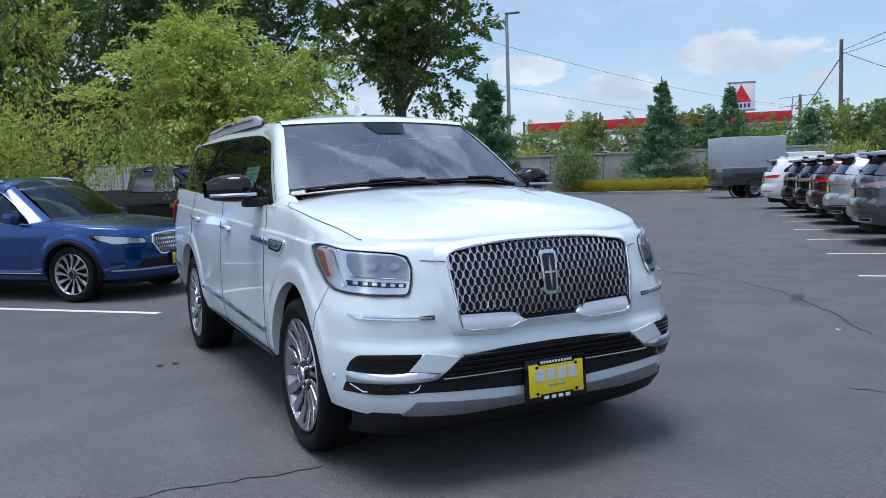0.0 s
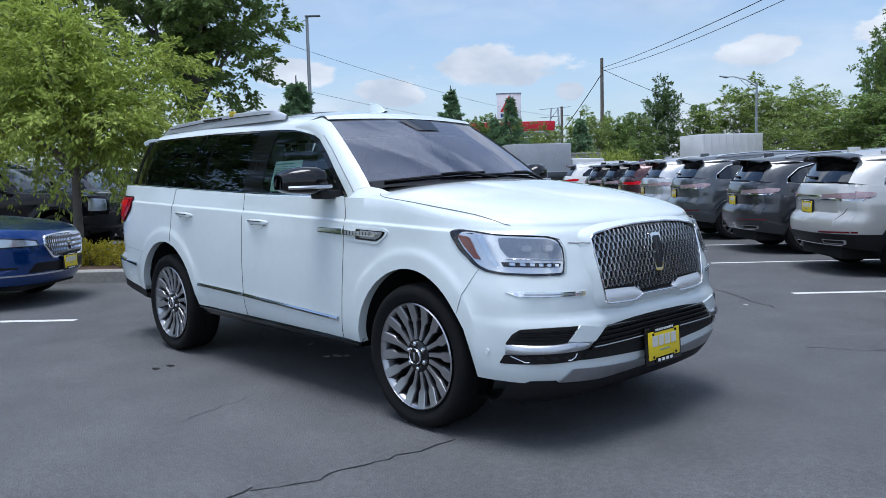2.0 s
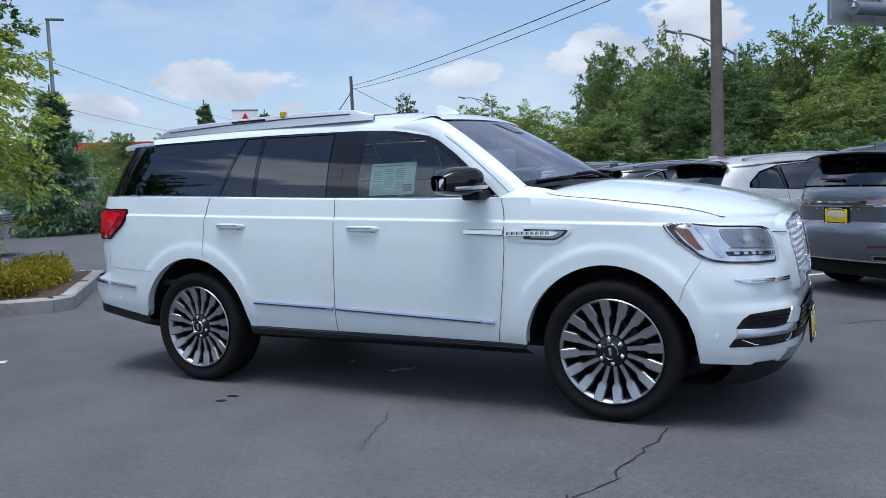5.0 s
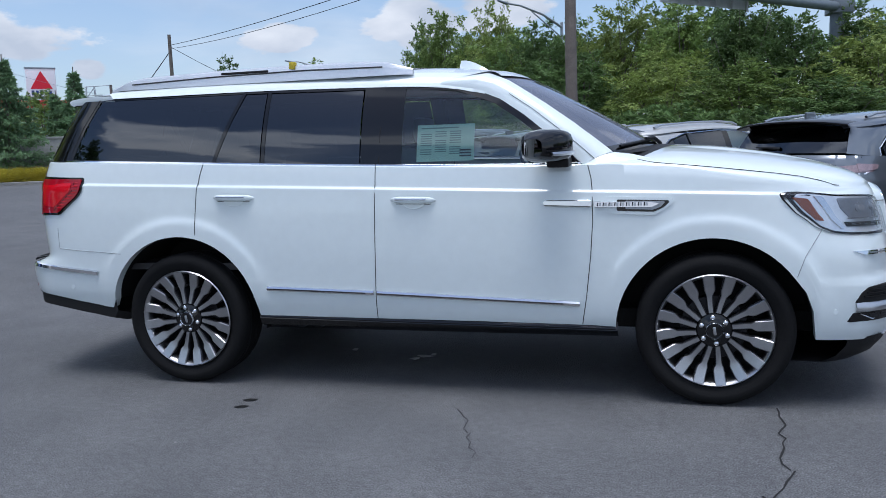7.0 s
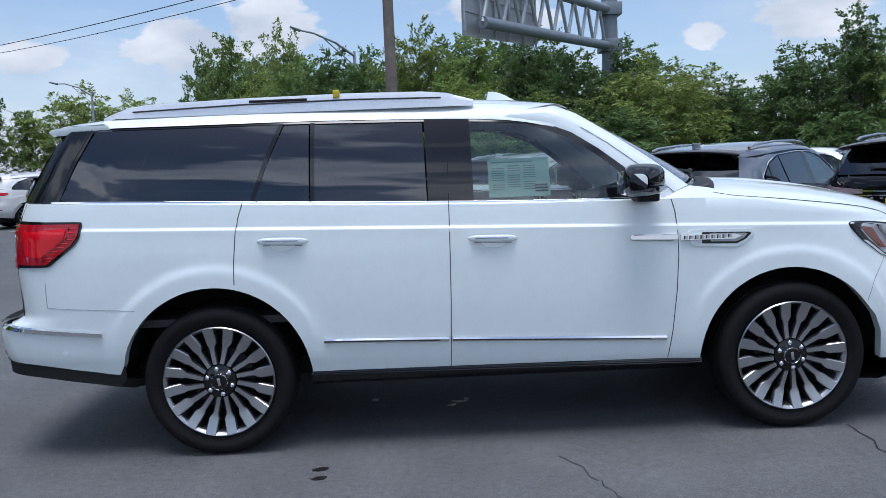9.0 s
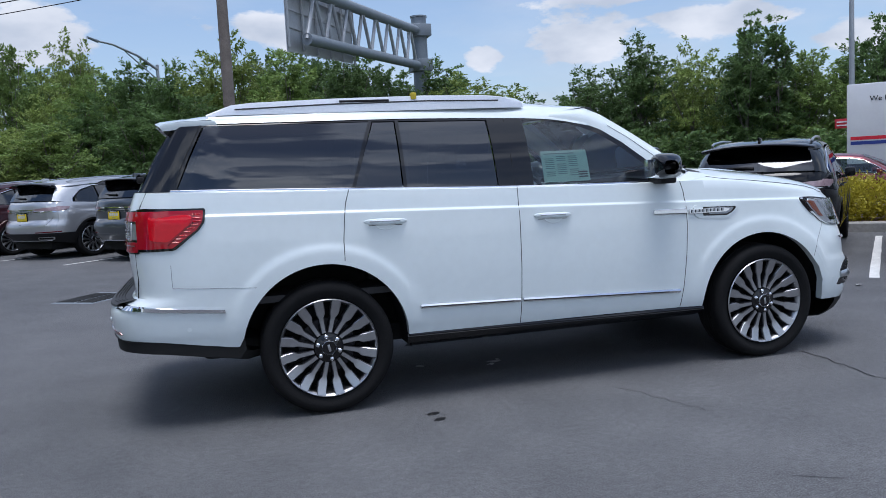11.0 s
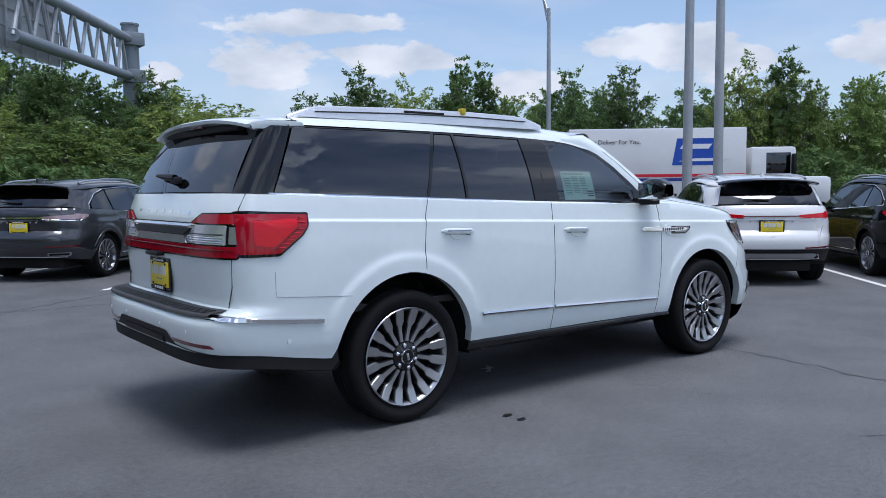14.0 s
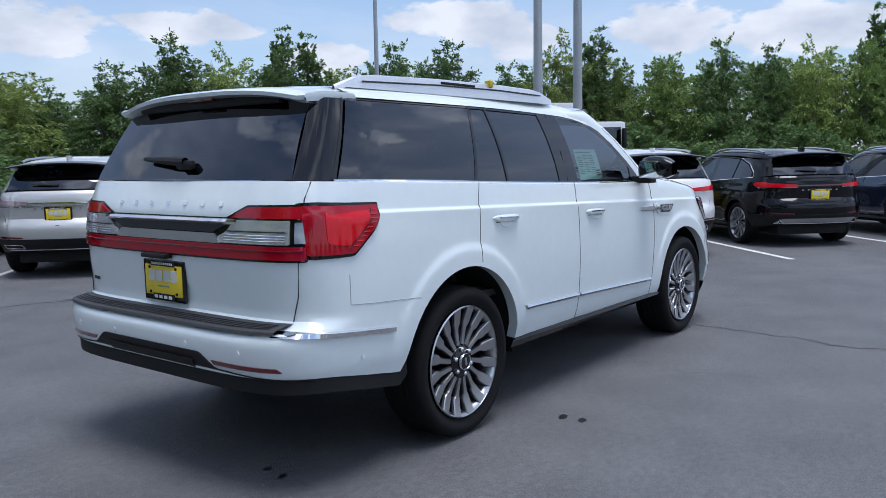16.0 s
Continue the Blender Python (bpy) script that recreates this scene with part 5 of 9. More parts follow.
    part("grille_shoulder", grid_bm([[rim_row(y, z, 0.001, 0.031), rim_row(y, z, 0.012, 0.030), rim_row(y, z, 0.026, 0.018), rim_row(y, z, 0.044, 0.004), rim_row(y, z, 0.052, -0.004)] for y, z in loop]), WHITE_PAINT, gr, "white painted surround")
    zig = bmesh.new()
    def inside(y, z):
        h = 0.507 - (1.09 - z) * 0.092
        lo = 0.800 if abs(y) > 0.22 else 0.760 if abs(y) < 0.155 else 0.760 + (abs(y) - 0.155) * 0.6
        return abs(y) < h - 0.004 and z < 1.122 - 0.13 * y * y and z > lo - 0.004
    PITCH, ZIG, dz = 0.0172, 0.0048, 0.036
    for k in range(-29, 30):
        yc = k * PITCH
        pts, run = [], []
        z = 0.755
        j = 0
        while z < 1.13:
            sg = 1 if (j // 2 + k) % 2 == 0 else -1
            y = yc + sg * ZIG
            run.append((y, z)) if inside(y, z) else None
            z += dz * (0.64 if j % 2 == 0 else 0.36)
            j += 1
        if len(run) > 1:
            rows = [[F(y - 0.0026, z, 0.006), F(y - 0.0018, z, 0.021), F(y + 0.0018, z, 0.021), F(y + 0.0026, z, 0.006)] for y, z in run]
            grid_bm(rows, zig)
            # ties to the next column
            for (y, z) in run:
                y1 = yc + PITCH - ZIG
                if k < 29 and y > yc and inside(y1, z):
                    grid_bm([[F(y, z - 0.0022, 0.006), F(y, z - 0.0018, 0.019), F(y, z + 0.0018, 0.019), F(y, z + 0.0022, 0.006)],
                             [F(y1, z - 0.0022, 0.006), F(y1, z - 0.0018, 0.019), F(y1, z + 0.0018, 0.019), F(y1, z + 0.0022, 0.006)]], zig)
    part("mesh", zig, GRILLE_CHROME, gr, "chrome honeycomb mesh")
    for s in (-1, 1):
        up, dn = [], []
        for q in lin(0.148, 0.470, 22):
            zt = ip([(0.148, 0.758), (0.167, 0.778), (0.206, 0.792), (0.47, 0.804)], q)
            zl = ip([(0.148, 0.754), (0.21, 0.731), (0.285, 0.729), (0.455, 0.736), (0.47, 0.744)], q)
            up.append(F(s * q, zt, 0.010))
            dn.append(F(s * q, zl, 0.032))
        bm = strip_bm(up, dn, Vector((0.004, 0, 0.003)), 5)
        bmesh.ops.recalc_face_normals(bm, faces=bm.faces)
        part("grille_foot", bm, RAIL, gr)
    # emblem
    em = part("emblem", patch_bm(rounded([(-0.038, 0.862), (-0.047, 1.068), (0.047, 1.068), (0.038, 0.862)], 0.022, 4), F, 0.042, 0.03, 0.05), CHROME, gr, "upright oblong chrome emblem")
    part("emblem_well", patch_bm(rounded([(-0.027, 0.878), (-0.034, 1.052), (0.034, 1.052), (0.027, 0.878)], 0.016, 4), F, 0.045, 0.004, 0.05), ALLOY_DARK, em)
    part("emblem_star", patch_bm([(-0.008, 0.965), (0, 1.044), (0.008, 0.965), (0, 0.886)], F, 0.050, 0.006, 0.3), CHROME, em)
    part("emblem_bar", patch_bm([(-0.030, 0.961), (-0.030, 0.969), (0.030, 0.969), (0.030, 0.961)], F, 0.049, 0.004, 0.3), CHROME, em)
    # head lamps, laid on the corner: outline in (distance round the corner) terms, by x on the side and y on the front
    for s in (-1, 1):
        head_lamp(car, s)
        # chrome dash under the lamp
        def SN(y, z, o, s=s):
            n = Vector((1, s * 1.1 * max(0.0, (y - 0.5) / 0.45) ** 3, 0)).normalized()
            return Vector((HB.front(s * y, z), s * y, z)) + n * o
        db = part("bumper_dash", patch_bm(rounded([(0.585, 0.790), (0.585, 0.811), (0.912, 0.822), (0.885, 0.801)], 0.004, 2), SN, 0.006, 0.008, 0.04), CHROME, car, "chrome bumper dash")
        part("dash_inlay", patch_bm([(0.600, 0.7955), (0.600, 0.8035), (0.865, 0.8125), (0.862, 0.8065)], SN, 0.0085, 0.003, 0.04), ALLOY, db)
        part("panel_gap", tube_bm([SN(y, z, o) for y, z, o in ((0.515, 1.046, 0.031), (0.530, 1.046, 0.026), (0.545, 1.047, 0.013), (0.56, 1.047, 0.003), (0.575, 1.048, 0.001), (0.612, 1.051, 0.001))], 0.0022, 5), GAP, car)
    # lower intake: one black band from fog lamp to fog lamp, open grille bars in the middle
    hi = [(0.0, 0.640), (0.25, 0.636), (0.43, 0.624), (0.482, 0.612), (0.592, 0.526), (0.655, 0.518), (0.668, 0.470), (0.4, 0.456), (0.2, 0.444)]
    li = part("lower_intake", patch_bm(rounded([(-y, z) for y, z in reversed(hi[1:])] + hi + [(0, 0.440)], 0.012, 3), F, 0.003, 0.02, 0.05), DARK, car, "black lower air intake")
    for k, z in enumerate((0.520, 0.545, 0.570, 0.595, 0.618)):
        w = 0.590 - (z - 0.522) * 1.20
        rows = [[F(y, z - 0.007, 0.003), F(y, z - 0.003, 0.017), F(y, z + 0.003, 0.017), F(y, z + 0.007, 0.003)] for y in lin(-w, w, 22)]
        part("intake_slat", grid_bm(rows), GLOSS_BLACK, li)
    part("intake_chrome", tube_bm([F(y, 0.529, 0.019) for y in lin(-0.575, 0.575, 22)], 0.0032, 6), SATIN, li)
    part("intake_panel", patch_bm([(-0.63, 0.474), (-0.61, 0.512), (0.61, 0.512), (0.63, 0.474), (0.2, 0.450), (-0.2, 0.450)], F, 0.010, 0.006, 0.06), TRIM, li)
    for s in (-1, 1):
        def SF(y, z, o, s=s):
            n = Vector((1, s * 0.9 * max(0.0, (y - 0.5) / 0.45) ** 3, 0)).normalized()
            return Vector((HB.front(s * y, z), s * y, z)) + n * o
        fi = part("fog_intake", patch_bm(rounded([(0.932, 0.560), (0.918, 0.612), (0.896, 0.640), (0.76, 0.647), (0.655, 0.644), (0.718, 0.572), (0.72, 0.550)], 0.010, 3), SF, 0.003, 0.02, 0.04), DARK, car, "black fog lamp recess")
        for z in (0.592, 0.610, 0.627):
            part("recess_slat", tube_bm([SF(a, z, 0.006) for a in lin(0.705 - (z - 0.59), 0.915 - (z - 0.59) * 0.4, 12)], 0.0035, 5), GLOSS_BLACK, fi)
        # diagonal body-coloured strut and the wing-shaped chrome below the recess
        part("bumper_strut", patch_bm(rounded([(0.718, 0.572), (0.650, 0.648), (0.485, 0.618), (0.560, 0.555)], 0.008, 2), SF, 0.010, 0.012, 0.03), WHITE_PAINT, car)
        rows = []
        for a in lin(0.585, 0.929, 26):
            zb_ = ip([(0.585, 0.534), (0.61, 0.524), (0.66, 0.519), (0.93, 0.513)], a)
            zt_ = ip([(0.585, 0.553), (0.62, 0.560), (0.69, 0.570), (0.72, 0.566), (0.80, 0.561), (0.93, 0.563)], a)
            o = ip([(0.585, 0.008), (0.66, 0.022), (0.90, 0.022), (0.929, 0.010)], a)
            rows.append([SF(a, zt_, 0.002), SF(a, zt_ - 0.006, o * 0.55), SF(a, zb_ + 0.020, o), SF(a, zb_ + 0.005, o), SF(a, zb_, 0.002)])
        bm = grid_bm(rows)
        bmesh.ops.recalc_face_normals(bm, faces=bm.faces)
        part("fog_chrome", bm, SATIN, fi, "satin chrome wing over the fog lamp")
        fl = part("fog_lens", patch_bm(rounded([(0.935, 0.463), (0.930, 0.511), (0.650, 0.519), (0.660, 0.470)], 0.006, 3), SF, 0.006, 0.010, 0.04), GLOSS_BLACK, fi)
        edge_ = [(0.918, 0.505), (0.880, 0.474), (0.70, 0.477), (0.680, 0.490), (0.672, 0.508)]
        part("fog_edge", tube_bm([SF(a, z, 0.008) for a, z in edge_], 0.0030, 6), CHROME, fl)
        for a in (0.715, 0.765, 0.815, 0.860):
            part("fog_led", patch_bm(rounded([(a, 0.486), (a + 0.006, 0.502), (a + 0.034, 0.502), (a + 0.028, 0.486)], 0.004, 2), SF, 0.009, 0.004, 0.1), ALLOY_DARK, fl)
    sk = [(0.0, 0.390), (0.3, 0.400), (0.685, 0.429), (0.742, 0.362), (0.4, 0.336)]
    part("skid_plate", patch_bm(rounded([(-y, z) for y, z in reversed(sk[1:])] + sk + [(0, 0.325)], 0.010, 3), F, 0.009, 0.014, 0.04), SKID, car, "brushed silver lower skid plate")
    rows = []
    for y in lin(-0.90, 0.90, 40):
        x = HB.front(y, 0.37)
        rows.append([Vector((x - 0.004, y, 0.372)), Vector((x - 0.012, y, 0.335)), Vector((x - 0.06, y * 0.99, 0.275)), Vector((x - 0.13, y * 0.97, 0.235)), Vector((x - 0.45, y * 0.9, 0.235))])
    part("air_dam", grid_bm(rows), TRIM, car, "black lower air dam")
    plate(car, Matrix.Translation(F(0.0, 0.462, 0.040)) @ pose(0, 0, 0, -3, 0, 90))
    # mirrors
    for s in (-1, 1):
        rows = []
        for q, (xx, zz, hx, hz) in zip(lin(0, 1, 7), [(0.715, 1.378, 0.05, 0.05), (0.712, 1.385, 0.100, 0.085), (0.704, 1.388, 0.112, 0.094), (0.690, 1.388, 0.108, 0.094), (0.672, 1.388, 0.100, 0.088), (0.655, 1.386, 0.084, 0.076), (0.645, 1.384, 0.050, 0.050)]):
            y = 0.945 + 0.285 * q
            rows.append([Vector((xx + hx * (1.25 if math.cos(a) > 0 else 0.75) * math.copysign(abs(math.cos(a)) ** 0.62, math.cos(a)), s * y, zz + hz * (0.82 if math.sin(a) < 0 else 1.0) * math.copysign(abs(math.sin(a)) ** 0.58, math.sin(a)))) for a in lin(0, 2 * math.pi, 25)[:-1]])
        bm = grid_bm(rows, close=True)
        bmesh.ops.recalc_face_normals(bm, faces=bm.faces)
        mr = part("door_mirror", bm, GLOSS_BLACK, car, "gloss black door mirror")
        part("mirror_signal", tube_bm([(0.838 - 0.085 * q ** 3, s * (0.965 + 0.250 * q), 1.358 - 0.004 * q) for q in lin(0, 1, 10)], 0.012, 6), SATIN, mr)
        part("mirror_foot", box_bm((0.70, min(s * 0.87, s * 1.03), 1.280), (0.82, max(s * 0.87, s * 1.03), 1.335), 0.015), TRIM, mr)
        part("mirror_glass", box_bm((0.603, min(s * 0.985, s * 1.165), 1.325), (0.612, max(s * 0.985, s * 1.165), 1.445), 0.003), CHROME, mr)
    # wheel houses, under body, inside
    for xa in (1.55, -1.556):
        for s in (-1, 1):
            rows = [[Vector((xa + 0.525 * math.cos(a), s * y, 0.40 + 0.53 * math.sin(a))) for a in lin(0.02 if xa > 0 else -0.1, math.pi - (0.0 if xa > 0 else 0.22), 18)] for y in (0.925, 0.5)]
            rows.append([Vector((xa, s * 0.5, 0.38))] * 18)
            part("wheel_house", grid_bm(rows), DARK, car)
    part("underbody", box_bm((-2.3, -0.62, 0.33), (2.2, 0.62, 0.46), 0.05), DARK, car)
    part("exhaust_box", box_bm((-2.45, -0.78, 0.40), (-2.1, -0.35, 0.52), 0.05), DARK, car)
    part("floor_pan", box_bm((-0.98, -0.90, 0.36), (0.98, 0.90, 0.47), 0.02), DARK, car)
    inside_of(car)
    # price sheet on the door glass
    ps = part("price_sheet", patch_bm([(-0.062, 1.328), (-0.062, 1.535), (0.272, 1.535), (0.272, 1.328)], HB.G(-1), -0.014, 0.002, 0.08), PAPER, car, "mint green price sheet behind the glass")
    bm = bmesh.new()
    for r in range(11):
        for c in range(3):
            if (r * 3 + c * 5) % 7:
                x = -0.04 + 0.085 * c
                z = 1.492 - 0.0125 * r
                patch_bm([(x, z), (x, z + 0.0055), (x + 0.066, z + 0.0055), (x + 0.066, z)], HB.G(-1), -0.0115, 0, 0.2, bm)
    patch_bm([(-0.04, 1.512), (-0.04, 1.519), (0.18, 1.519), (0.18, 1.512)], HB.G(-1), -0.0115, 0, 0.3, bm)
    part("print_lines", bm, GREYINK, ps)
    bm = bmesh.new()
    for k in range(3):
        z = 1.352 + 0.016 * k
        patch_bm([(0.19, z), (0.19, z + 0.009), (0.258, z + 0.009), (0.258, z)], HB.G(-1), -0.0115, 0, 0.3, bm)
    part("bar_code", bm, INK, ps)
    for xa in (1.556, -1.556):
        for s in (-1, 1):
            w = wheel(car, xa, s * (0.828 if xa > 0 else 0.844), s)
            w.matrix_basis = w.matrix_basis @ pose(0, 0, 0, 0, -8 if xa > 0 else -11, 0)
    part("roof_rail_mark", box_bm((-0.895, -0.70, 1.908), (-0.86, -0.655, 1.950), 0.006), PLEAF, car)
    return car


def head_lamp(car, s):
    """A lamp round the front corner: dark bowl, reflectors, amber corner and a clear lens."""
    def SF(a, z, o):
        w = ip(HB.W, z + 0.0323 * 2)
        q = (1 - min(a, 0.9999) ** 3.1) ** (1 / 3.1)
        y = s * w * (1 - q ** HB.p(z)) ** (1 / HB.p(z))
        n = Vector((1, s * 1.1 * a ** 4, 0)).normalized()
        return Vector((HB.front(y, z), y, z)) + n * o
    out = rounded([(0.608, 0.905), (0.616, 0.956), (0.631, 1.026), (0.660, 1.074), (0.715, 1.091), (0.889, 1.105), (0.962, 1.128), (0.974, 1.120), (0.972, 1.085), (0.962, 1.021), (0.936, 0.946), (0.909, 0.917), (0.859, 0.906), (0.76, 0.900), (0.625, 0.897)], 0.012, 3)
    inn = rounded([(0.620, 0.908), (0.626, 0.956), (0.640, 1.022), (0.667, 1.066), (0.718, 1.082), (0.889, 1.096), (0.957, 1.118), (0.964, 1.085), (0.953, 1.024), (0.928, 0.952), (0.903, 0.926), (0.857, 0.915), (0.76, 0.909)], 0.012, 3)
    h = part("head_lamp", patch_bm(out, SF, 0.005, 0.02, 0.03), GLOSS_BLACK, car, "wraparound head lamp with LED strip")
    part("bowl", patch_bm(inn, SF, 0.008, 0.004, 0.03), LAMPGREY, h)
    rf = part("reflector", patch_bm(rounded([(0.882, 1.086), (0.70, 1.074), (0.652, 1.042), (0.634, 0.976), (0.851, 0.986), (0.876, 1.032)], 0.012, 3), SF, 0.012, 0.006, 0.03), LAMPDARK, h)
    for a in (0.700, 0.790):
        pr = part("projector", patch_bm([(a + 0.030 * math.cos(q) + 0.004, 1.032 + 0.025 * math.sin(q)) for q in lin(0, 5.9, 16)], SF, 0.0155, 0.004, 0.05), LAMPDARK, h)
        part("projector_lens", patch_bm([(a + 0.019 * math.cos(q) + 0.004, 1.032 + 0.016 * math.sin(q)) for q in lin(0, 5.9, 14)], SF, 0.018, 0.003, 0.05), LENSGREY, pr)
    part("reflector_shelf", tube_bm([SF(a, 0.972 + 0.012 * (a - 0.63) / 0.22, 0.015) for a in lin(0.632, 0.86, 10)], 0.0035, 6), CHROME, rf)
    part("led_tray", patch_bm([(0.640, 0.936), (0.640, 0.955), (0.872, 0.967), (0.864, 0.944)], SF, 0.0125, 0.005, 0.04), GLOSS_BLACK, h)
    part("amber_corner", patch_bm(rounded([(0.965, 1.100), (0.945, 1.090), (0.932, 1.015), (0.921, 0.976), (0.936, 0.981), (0.954, 1.041)], 0.005, 3), SF, 0.012, 0.006, 0.03), AMBER, h, "amber corner marker")
    part("silver_fin", patch_bm(rounded([(0.935, 1.104), (0.918, 1.100), (0.896, 1.000), (0.872, 0.940), (0.884, 0.936), (0.908, 0.985)], 0.005, 3), SF, 0.014, 0.008, 0.03), CHROME, h)
    for k in range(6):
        a = 0.650 + 0.0355 * k
        z = 0.0022 * k
        part("led", patch_bm(rounded([(a, 0.9385 + z), (a + 0.003, 0.953 + z), (a + 0.022, 0.954 + z), (a + 0.019, 0.9395 + z)], 0.003, 2), SF, 0.016, 0.005, 0.1), CHROME, h)
    ln = part("lens", patch_bm(out, SF, 0.024, 0.018, 0.03), LENS, h, "clear lamp lens")
    ln.visible_shadow = False


def inside_of(car):
    """Seats, dash and steering wheel seen through the glass."""
    part("dashboard", sheet_bm(((0.62, -0.78, 1.20), (0.66, 0, 1.22), (0.62, 0.78, 1.20)), ((1.15, -0.80, 1.345), (1.32, 0, 1.36), (1.15, 0.80, 1.345)), (0, 0, 0.03), 12, 6), INTERIOR, car)
    part("dash_front", box_bm((0.60, -0.80, 0.75), (0.70, 0.80, 1.22), 0.03), INTERIOR, car)
    part("centre_screen", box_bm((0.55, -0.15, 1.12), (0.58, 0.15, 1.30), 0.01), GLOSS_BLACK, car)
    for y in (-0.40, 0.40):
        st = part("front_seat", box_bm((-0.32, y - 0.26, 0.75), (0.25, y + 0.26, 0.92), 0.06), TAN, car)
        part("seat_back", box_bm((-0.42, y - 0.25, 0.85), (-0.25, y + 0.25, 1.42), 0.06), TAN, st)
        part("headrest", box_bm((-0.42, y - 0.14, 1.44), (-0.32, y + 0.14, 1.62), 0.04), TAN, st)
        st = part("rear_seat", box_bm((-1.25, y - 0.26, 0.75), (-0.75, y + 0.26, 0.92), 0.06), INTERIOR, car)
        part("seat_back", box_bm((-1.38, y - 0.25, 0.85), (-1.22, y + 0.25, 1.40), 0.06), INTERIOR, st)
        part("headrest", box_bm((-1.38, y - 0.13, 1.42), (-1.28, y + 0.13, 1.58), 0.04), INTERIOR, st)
    c, ax = Vector((0.42, 0.40, 1.19)), Vector((1, 0, 0.45)).normalized()
    up = Vector((0, 0, 1)) - ax * ax.z
    up.normalize()
    sd = ax.cross(up)
    pts = [c + 0.185 * (math.cos(a) * up + math.sin(a) * sd) for a in lin(0, 2 * math.pi, 33)]
    sw = part("steering_wheel", tube_bm(pts, 0.016, 8), INTERIOR, car)
    part("wheel_boss", box_bm((0.40, 0.33, 1.14), (0.46, 0.47, 1.24), 0.02), INTERIOR, sw)
    part("headlining", box_bm((-2.2, -0.60, 1.785), (0.22, 0.60, 1.80), 0.004), TAN, car)
    part("mirror_inside", box_bm((0.50, -0.12, 1.70), (0.53, 0.12, 1.77), 0.01), GLOSS_BLACK, car)
    part("cabin_floor", box_bm((-2.4, -0.88, 0.70), (1.1, 0.88, 0.74), 0.0), INTERIOR, car)
    part("parcel_wall", box_bm((-2.42, -0.76, 0.74), (-2.38, 0.76, 1.36), 0.0), INTERIOR, car)


LAMPGREY = plain("lamp_bowl_grey", (0.80, 0.82, 0.85), 0.14, 0.65, 1.0, var=0.10, scale=8)
LAMPDARK = plain("lamp_shadow_grey", (0.30, 0.32, 0.36), 0.12, 0.55, 1.0, var=0.12, scale=8)
LENSGREY = plain("clear_grey_lens", (0.42, 0.44, 0.47), 0.12, 0.6, 1.0, var=0.15, scale=25)
PLEAF = plain("dry_leaf", (0.55, 0.42, 0.03), 0.7, var=0.2)
hero()


# ---- the car park: axes u along the rows, v across the aisle, both at 45 degrees to the white SUV ----
def uv(u, v, z=0.0):
    return Vector(((v - u) / math.sqrt(2), (u + v) / math.sqrt(2), z))


def at_uv(u, v, turn=0.0, z=0.0):
    """Pose with local x along v (nose towards +v), turned by so many degrees."""
    p = uv(u, v, z)
    return pose(p.x, p.y, p.z, 0, 0, 45 + turn)


CB = dict(
    XN=[(0.2, 2.18), (0.33, 2.30), (0.5, 2.35), (0.7, 2.345), (0.82, 2.32), (0.90, 2.26), (0.95, 2.20)],
    XT=[(0.28, -2.16), (0.42, -2.28), (0.52, -2.35), (0.66, -2.36), (0.74, -2.33), (0.79, -2.27), (1.0, -2.275), (1.1, -2.25), (1.2, -2.19)],
    W=[(0.25, 0.87), (0.4, 0.925), (0.6, 0.955), (0.8, 0.962), (0.93, 0.955), (0.96, 0.942), (1.05, 0.925), (1.2, 0.885)],
    belt=[(-2.3, 1.165), (-1.6, 1.125), (-0.5, 1.06), (0.78, 1.0), (1.2, 0.985), (1.7, 0.945), (2.1, 0.905), (2.3, 0.885)],
    hood=[(0.6, 1.115), (1.0, 1.095), (1.5, 1.05), (1.9, 0.995), (2.1, 0.955), (2.2, 0.92), (2.28, 0.888)],
    low=[(-2.4, 0.40), (-1.9, 0.34), (0.0, 0.29), (1.9, 0.28), (2.4, 0.27)],
    arches=[(1.42, 0.36, 0.405), (-1.37, 0.36, 0.405)], xf=1.2, xr=-1.45, cowl=0.78, pf=2.7, pr=3.0, flare=0.012, tumble=0.36, tail=0.17)


